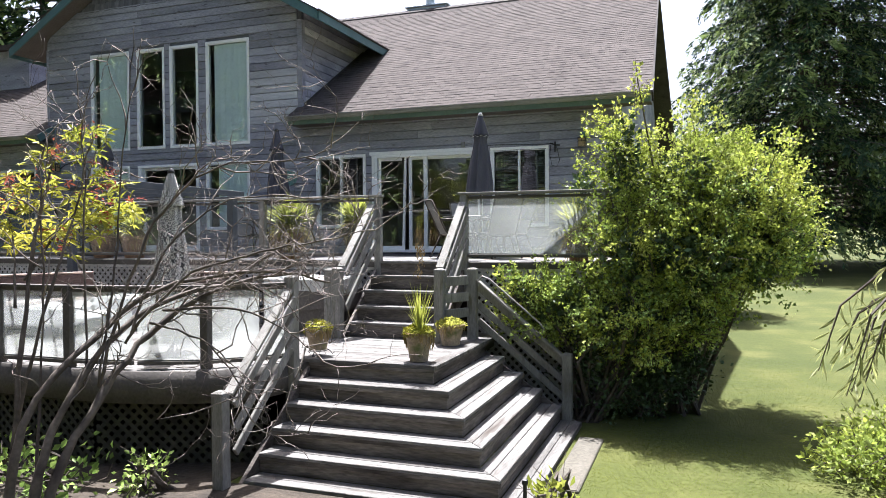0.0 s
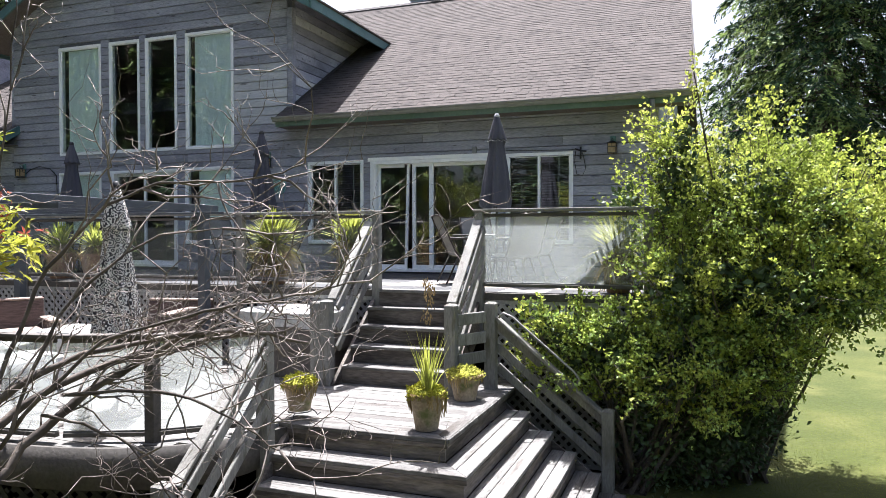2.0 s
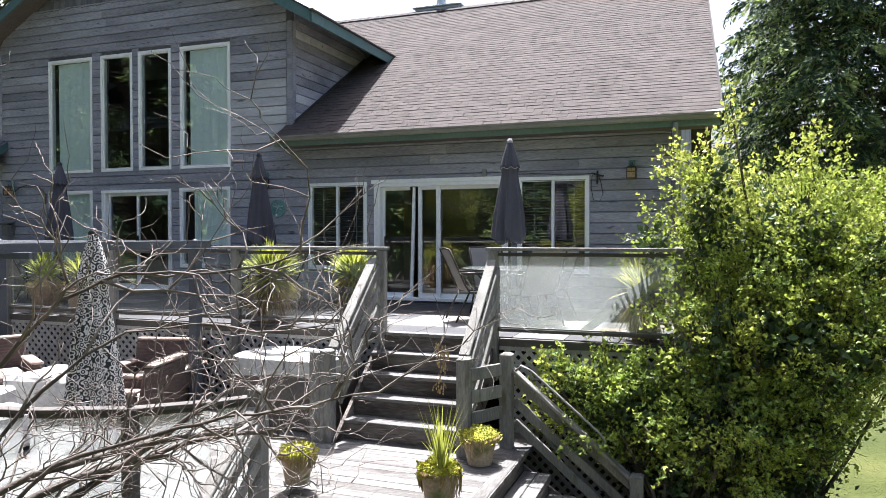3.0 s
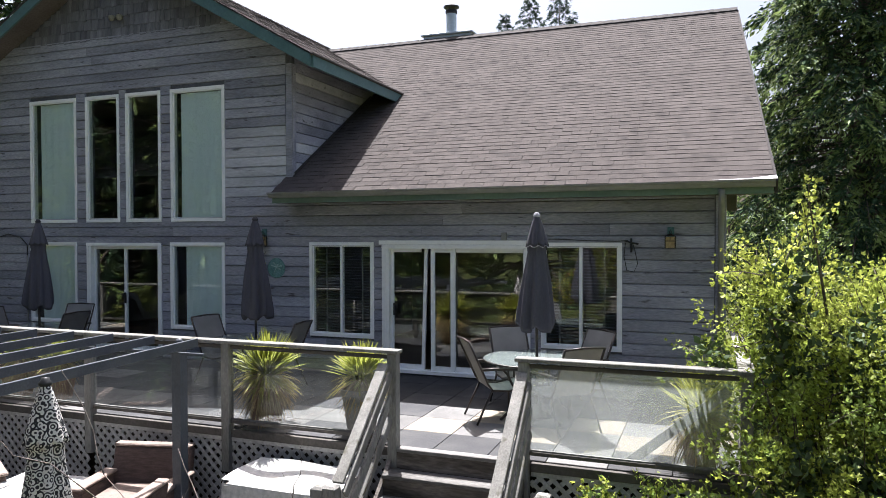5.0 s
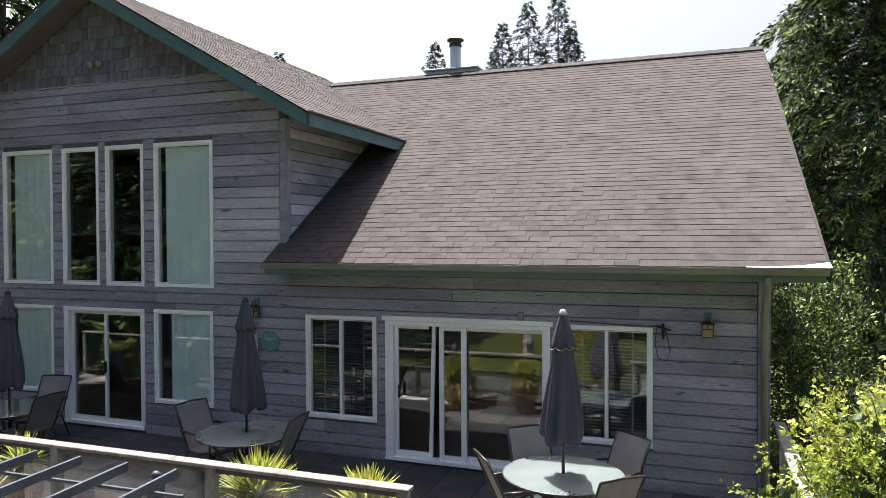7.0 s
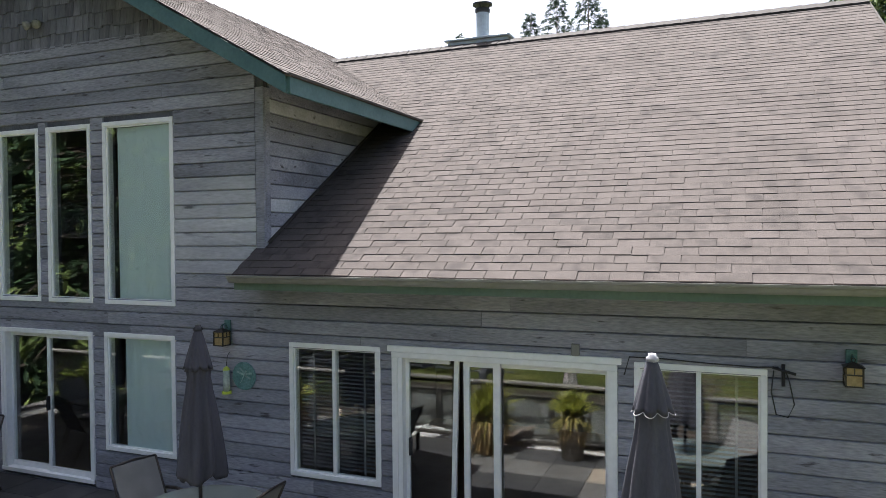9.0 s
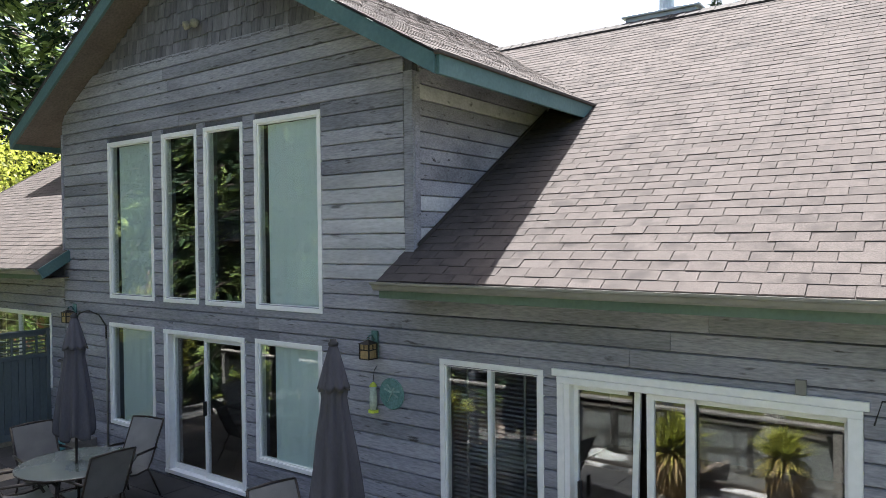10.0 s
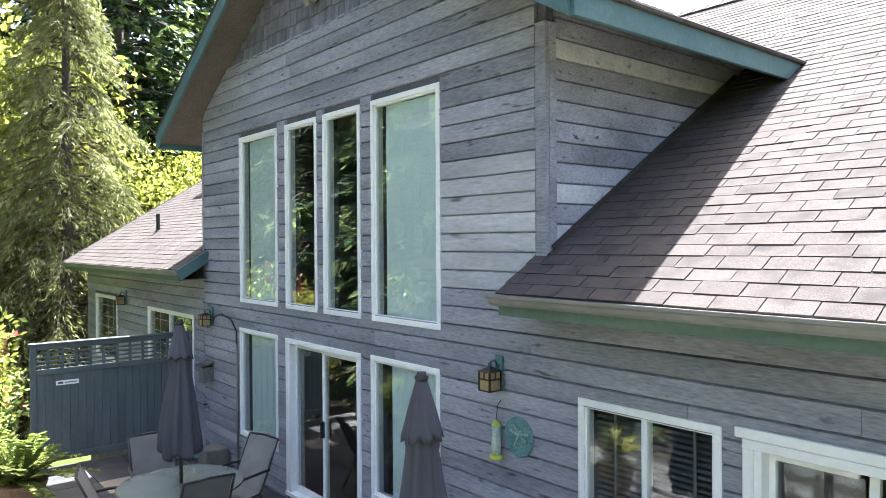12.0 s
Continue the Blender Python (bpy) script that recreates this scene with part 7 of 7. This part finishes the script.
bushy("yellow-green maple sapling past the screen", "maple_sapling", (-10.3, -3.1, GR), [((-10.3, -3.2, 1.2), (1.0, 0.7, 1.2)), ((-9.7, -3.0, 2.0), (0.6, 0.5, 0.5))], 90, 16, 0.13, [(LIGHTLEAF, 1.0), (REDLEAF, 0.08)], 10, 0.16)


def fern_pot():
    p = thing("potted_fern", "large pale green fern over a brown pot", "potted plant", (-6.15, -2.85, DECK + 0.006))
    part("pot", Geo().lathe([(0, 0), (0.2, 0), (0.27, 0.36), (0.29, 0.42), (0.25, 0.42), (0, 0.38)], 20), BROWNPOT, p)
    pos, way = [], []
    g = Geo()
    for i in range(46):
        a, e = rng.uniform(0, 6.283), rng.uniform(0.2, 1.35)
        ln = rng.uniform(0.6, 1.0)
        for j in range(26):
            s = (j + 1) / 26
            q = np.array([math.cos(a) * math.cos(e) * ln * s, math.sin(a) * math.cos(e) * ln * s, 0.42 + math.sin(e) * ln * s - 0.35 * s * s * ln])
            sd = np.array([-math.sin(a), math.cos(a), -0.15])
            for sg in (-1, 1):
                pos.append(q), way.append(sd * sg + 0.35 * np.array([math.cos(a), math.sin(a), 0]))
        g.tube([(0, 0, 0.40), (math.cos(a) * math.cos(e) * ln * 0.5, math.sin(a) * math.cos(e) * ln * 0.5, 0.42 + math.sin(e) * ln * 0.5 - 0.0875 * ln), (math.cos(a) * math.cos(e) * ln, math.sin(a) * math.cos(e) * ln, 0.42 + math.sin(e) * ln - 0.35 * ln)], 0.004, 4, False)
    part("stalks", g, DRYLEAF, p)
    leafage("fronds", p, pos, way, 0.13, 0.035, FERN)
    return p


fern_pot()

# thicket leaves take the same shade-darkened colour
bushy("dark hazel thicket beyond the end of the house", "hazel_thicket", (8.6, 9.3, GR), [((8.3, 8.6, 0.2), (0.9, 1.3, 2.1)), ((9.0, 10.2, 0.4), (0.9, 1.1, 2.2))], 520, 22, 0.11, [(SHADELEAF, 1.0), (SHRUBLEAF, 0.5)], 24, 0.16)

# the young maple and the bare shrub in front of the lower deck
def limb(g, pts, r0, r1, n=7):
    """A smooth limb through a few points."""
    pts = [Vector(p) for p in pts]
    line = []
    for i in range(len(pts) - 1):
        a, b, c, d = pts[max(i - 1, 0)], pts[i], pts[i + 1], pts[min(i + 2, len(pts) - 1)]
        for k in range(5):
            t_ = k / 5
            line.append(0.5 * ((2 * b) + (c - a) * t_ + (2 * a - 5 * b + 4 * c - d) * t_ ** 2 + (3 * b - a - 3 * c + d) * t_ ** 3))
    line.append(pts[-1])
    m = len(line) - 1
    wob = [Vector((R.uniform(-1, 1), R.uniform(-1, 1), R.uniform(-1, 1))) * 0.012 for _ in line]
    line = [p + w for p, w in zip(line, wob)]
    g.tube(line, [(r0 + (r1 - r0) * i / m) * R.uniform(0.82, 1.2) for i in range(m + 1)], n)
    return line


def twigs(g, start, way, length, radius, depth):
    """A twig that kinks, forks and thins out."""
    p, d = Vector(start), Vector(way).normalized()
    pts, steps_ = [p.copy()], 5
    for i in range(steps_):
        d = (d + Vector((R.gauss(0, 0.34), R.gauss(0, 0.34), R.gauss(0.06, 0.32)))).normalized()
        p = p + d * length / steps_
        pts.append(p.copy())
        if depth > 0 and i > 0 and R.random() < 0.7:
            o = (d + Vector((R.gauss(0, 0.7), R.gauss(0, 0.7), R.gauss(0.1, 0.6)))).normalized()
            twigs(g, p, o, length * R.uniform(0.4, 0.72), radius * 0.6, depth - 1)
    g.tube(pts, [radius * (1 - 0.75 * i / steps_) for i in range(steps_ + 1)], 5 if radius > 0.006 else 4)


shrub = thing("bare_shrub", "leafless shrub of tangled pale branches", "shrub", (3.95, -10.15, GR))
o = Vector((3.95, -10.15, GR))
stems = [
    ([(4.0, -10.2, GR - 0.1), (4.0, -10.12, -1.25), (4.06, -9.55, -0.52), (4.2, -9.12, -0.11), (4.42, -8.75, 0.1), (4.8, -8.35, 0.45)], 0.045, 0.010),
    ([(3.9, -10.3, GR - 0.1), (3.95, -10.2, -1.24), (3.92, -9.95, -0.73), (4.07, -9.36, -0.09), (4.5, -8.61, 0.14), (4.95, -8.1, 0.2)], 0.040, 0.010),
    ([(3.8, -10.4, GR - 0.1), (3.85, -10.2, -0.8), (3.99, -9.57, -0.14), (4.25, -9.1, 0.16), (4.75, -8.4, 0.22), (5.05, -7.95, 0.10)], 0.034, 0.009),
    ([(4.02, -9.7, -0.6), (4.1, -9.45, 0.2), (4.3, -9.3, 0.75), (4.7, -9.1, 1.12), (5.2, -8.95, 1.14), (5.6, -8.9, 1.23)], 0.014, 0.004),
    ([(4.02, -9.7, -0.6), (4.0, -9.5, 0.3), (4.05, -9.45, 1.2), (4.15, -9.4, 2.2)], 0.011, 0.003),
    ([(3.95, -9.75, -0.6), (3.8, -9.6, 0.4), (3.7, -9.5, 1.3), (3.5, -9.4, 2.0)], 0.011, 0.003),
    ([(4.1, -9.5, -0.3), (4.3, -9.3, 0.4), (4.6, -9.0, 0.8), (5.0, -8.8, 0.9)], 0.013, 0.004),
    ([(4.1, -9.45, -0.2), (4.5, -9.2, 0.25), (5.0, -8.95, 0.42), (5.4, -8.8, 0.5), (5.75, -8.7, 0.58)], 0.014, 0.004),
    ([(4.2, -9.2, -0.05), (4.7, -9.0, -0.05), (5.1, -8.85, -0.2), (5.35, -8.7, -0.45)], 0.012, 0.004),
    ([(4.15, -9.3, -0.15), (4.5, -9.1, -0.3), (4.75, -9.0, -0.6), (4.8, -8.95, -0.85)], 0.010, 0.003),
    ([(3.9, -10.2, GR - 0.1), (3.75, -10.0, -0.8), (3.6, -9.8, 0.3), (3.45, -9.7, 1.2)], 0.014, 0.004),
]
g = Geo()
tw = Geo()
for pts, r0, r1 in stems:
    line = limb(g, [Vector(p) - o for p in pts], r0, r1)
    m = len(line)
    for i in range(int(m * 0.38), m):
        for _ in range(2 if i > m * 0.55 else 1):
            if R.random() < (0.8 if r0 > 0.03 else 0.55) * (1.0 if i < 0.72 * m else 0.45):
                d = (line[min(i + 1, m - 1)] - line[i - 1]).normalized() + Vector((R.gauss(0.1, 0.7), R.gauss(0.1, 0.7), R.gauss(0.35, 0.7)))
                twigs(tw, line[i], d, R.uniform(0.35, 0.85), R.uniform(0.005, 0.0095), 2)
tagged(part("branchwork", g, DARKTWIG, shrub, "thick grey-brown branches", smooth=True), kind="stuff")
tagged(part("twigwork", tw, TWIG, shrub, "pale bare twigs", smooth=True), kind="stuff")

maple = thing("young_maple", "young maple with yellow leaves and red seeds", "tree", (3.35, -9.95, GR))
o = Vector((3.35, -9.95, GR))
g = Geo()
for pts, r0, r1 in (([(3.35, -9.95, GR - 0.1), (3.4, -9.9, -0.8), (3.25, -9.6, 0.4), (3.1, -9.3, 1.1), (3.0, -9.1, 1.6)], 0.026, 0.006),
                    ([(3.4, -9.9, -0.9), (3.55, -9.7, 0.1), (3.45, -9.35, 0.8), (3.5, -9.2, 1.45)], 0.016, 0.005),
                    ([(3.3, -9.8, 0.0), (2.9, -9.5, 0.6), (2.6, -9.3, 0.95)], 0.012, 0.004),
                    ([(3.28, -9.7, 0.2), (3.2, -9.2, 0.7), (3.3, -8.8, 0.9)], 0.012, 0.004)):
    limb(g, [Vector(p) - o for p in pts], r0, r1)
part("trunk", g, DARKTWIG, maple, smooth=True)


def palmate(centres, count, spread, size):
    """Five-lobed leaves, hanging level about the given centres."""
    gg = Geo()
    for c in centres:
        for _ in range(count):
            q = Vector(c) + Vector((R.gauss(0, spread), R.gauss(0, spread), R.gauss(0, spread * 0.7)))
            s = size * R.uniform(0.6, 1.25)
            m = Matrix.Translation(q) @ Euler((R.gauss(0, 0.5), R.gauss(0, 0.5), R.uniform(0, 6.283))).to_matrix().to_4x4()
            v, f = [(0, 0, 0)], []
            for a, ln in ((-1.9, 0.55), (-0.95, 0.85), (0, 1.0), (0.95, 0.85), (1.9, 0.55)):
                k = len(v)
                v += [(s * 0.5 * ln * math.sin(a - 0.28), s * 0.5 * ln * math.cos(a - 0.28), 0.04 * s), (s * ln * math.sin(a), s * ln * math.cos(a), -0.12 * s), (s * 0.5 * ln * math.sin(a + 0.28), s * 0.5 * ln * math.cos(a + 0.28), 0.04 * s)]
                f.append((0, k + 2, k + 1, k))
            gg.add(v, f, m)
    return gg


cl = [(3.15, -9.25, 1.25), (3.4, -9.2, 1.35), (3.5, -9.1, 1.0), (3.1, -9.4, 0.95), (2.7, -9.35, 0.95), (2.85, -9.5, 0.75), (3.3, -9.0, 0.85), (3.55, -9.2, 0.6), (3.2, -9.3, 0.5), (2.6, -9.2, 0.6), (3.65, -9.0, 0.75), (2.95, -9.1, 0.7)]
cl = [Vector(c) - o for c in cl]
tagged(part("leaves", palmate(cl, 19, 0.11, 0.135), MAPLELEAF, maple, "yellow lobed leaves"), kind="stuff")
pos = np.repeat(np.array([tuple(c) for c in cl[:9]]) + np.array([0.05, 0, 0.1]), 26, 0) + rng.normal(size=(234, 3)) * 0.045
tagged(part("young_leaves", palmate([c + Vector((-0.05, 0.02, 0.06)) for c in cl[::2]], 5, 0.10, 0.10), REDLEAF, maple, "pink-red young leaves"), kind="stuff")
leafage("seed_cluster", maple, pos, rng.normal(size=(234, 3)) + np.array([0, 0, -0.4]), 0.035, 0.018, REDLEAF, label="red winged seeds")

# a drooping conifer bough close by the path
bough = thing("conifer_bough", "hanging conifer bough with long pale needles", "tree branch", (9.13, -10.85, 0.34))
g = Geo()
pos, way = [], []
for i in range(9):
    a = Vector((0.35 - 0.05 * i, 0.1 * (i % 3) - 0.1, 0.12))
    b = a + Vector((-0.42 + 0.03 * i, R.uniform(-.2, .2), -0.18 - 0.06 * R.random()))
    c = b + Vector((-0.08, R.uniform(-.05, .05), -0.30 * R.uniform(0.5, 1.0)))
    g.tube([a, b, c], [0.007, 0.005, 0.002], 5)
    for k in range(26):
        t_ = k / 26
        q = a.lerp(b, t_ * 2) if t_ < 0.5 else b.lerp(c, t_ * 2 - 1)
        pos.append(tuple(q)), way.append((R.gauss(-0.3, 0.5), R.gauss(0, 0.5), R.gauss(-0.9, 0.4)))
g.tube([(1.2, 0.3, 0.35), (0.4, 0.0, 0.13)], [0.02, 0.01], 6)
g.tube([(1.2, 0.3, 0.35), (1.25, 0.35, GR - 0.6)], [0.03, 0.05], 6)
part("twigwork", g, DARKTWIG, bough)
leafage("needles", bough, pos, way, 0.09, 0.012, CEDAR)

# grass blades on the near lawn
n = 150000
xy = np.stack([rng.uniform(6.9, 12.5, n), rng.uniform(-9.5, 2.0, n)], 1)
xy = xy[~((xy[:, 0] < 7.2) & (xy[:, 1] > -4.6)) & (rng.random(n) > (xy[:, 1] + 5.5) / 8.0) & (rng.random(n) > (xy[:, 0] - 9.5) / 3.0) & (rng.random(n) > (-7.0 - xy[:, 1]) / 2.5)]
n = len(xy)
pos = np.concatenate([xy, np.array([[ground_height(x, y)] for x, y in xy])], 1)
lawn_grass = part("lawn_grass", leaf_mesh("lawn_grass", pos, rng.normal(size=(n, 3)) * np.array([0.6, 0.6, 0.15]) + np.array([0, 0, 0.3]), rng.uniform(0.008, 0.018, n), 0.006, GRASS), None)
tagged(lawn_grass, "short sunlit grass blades of the lawn", "grass", "", "stuff")
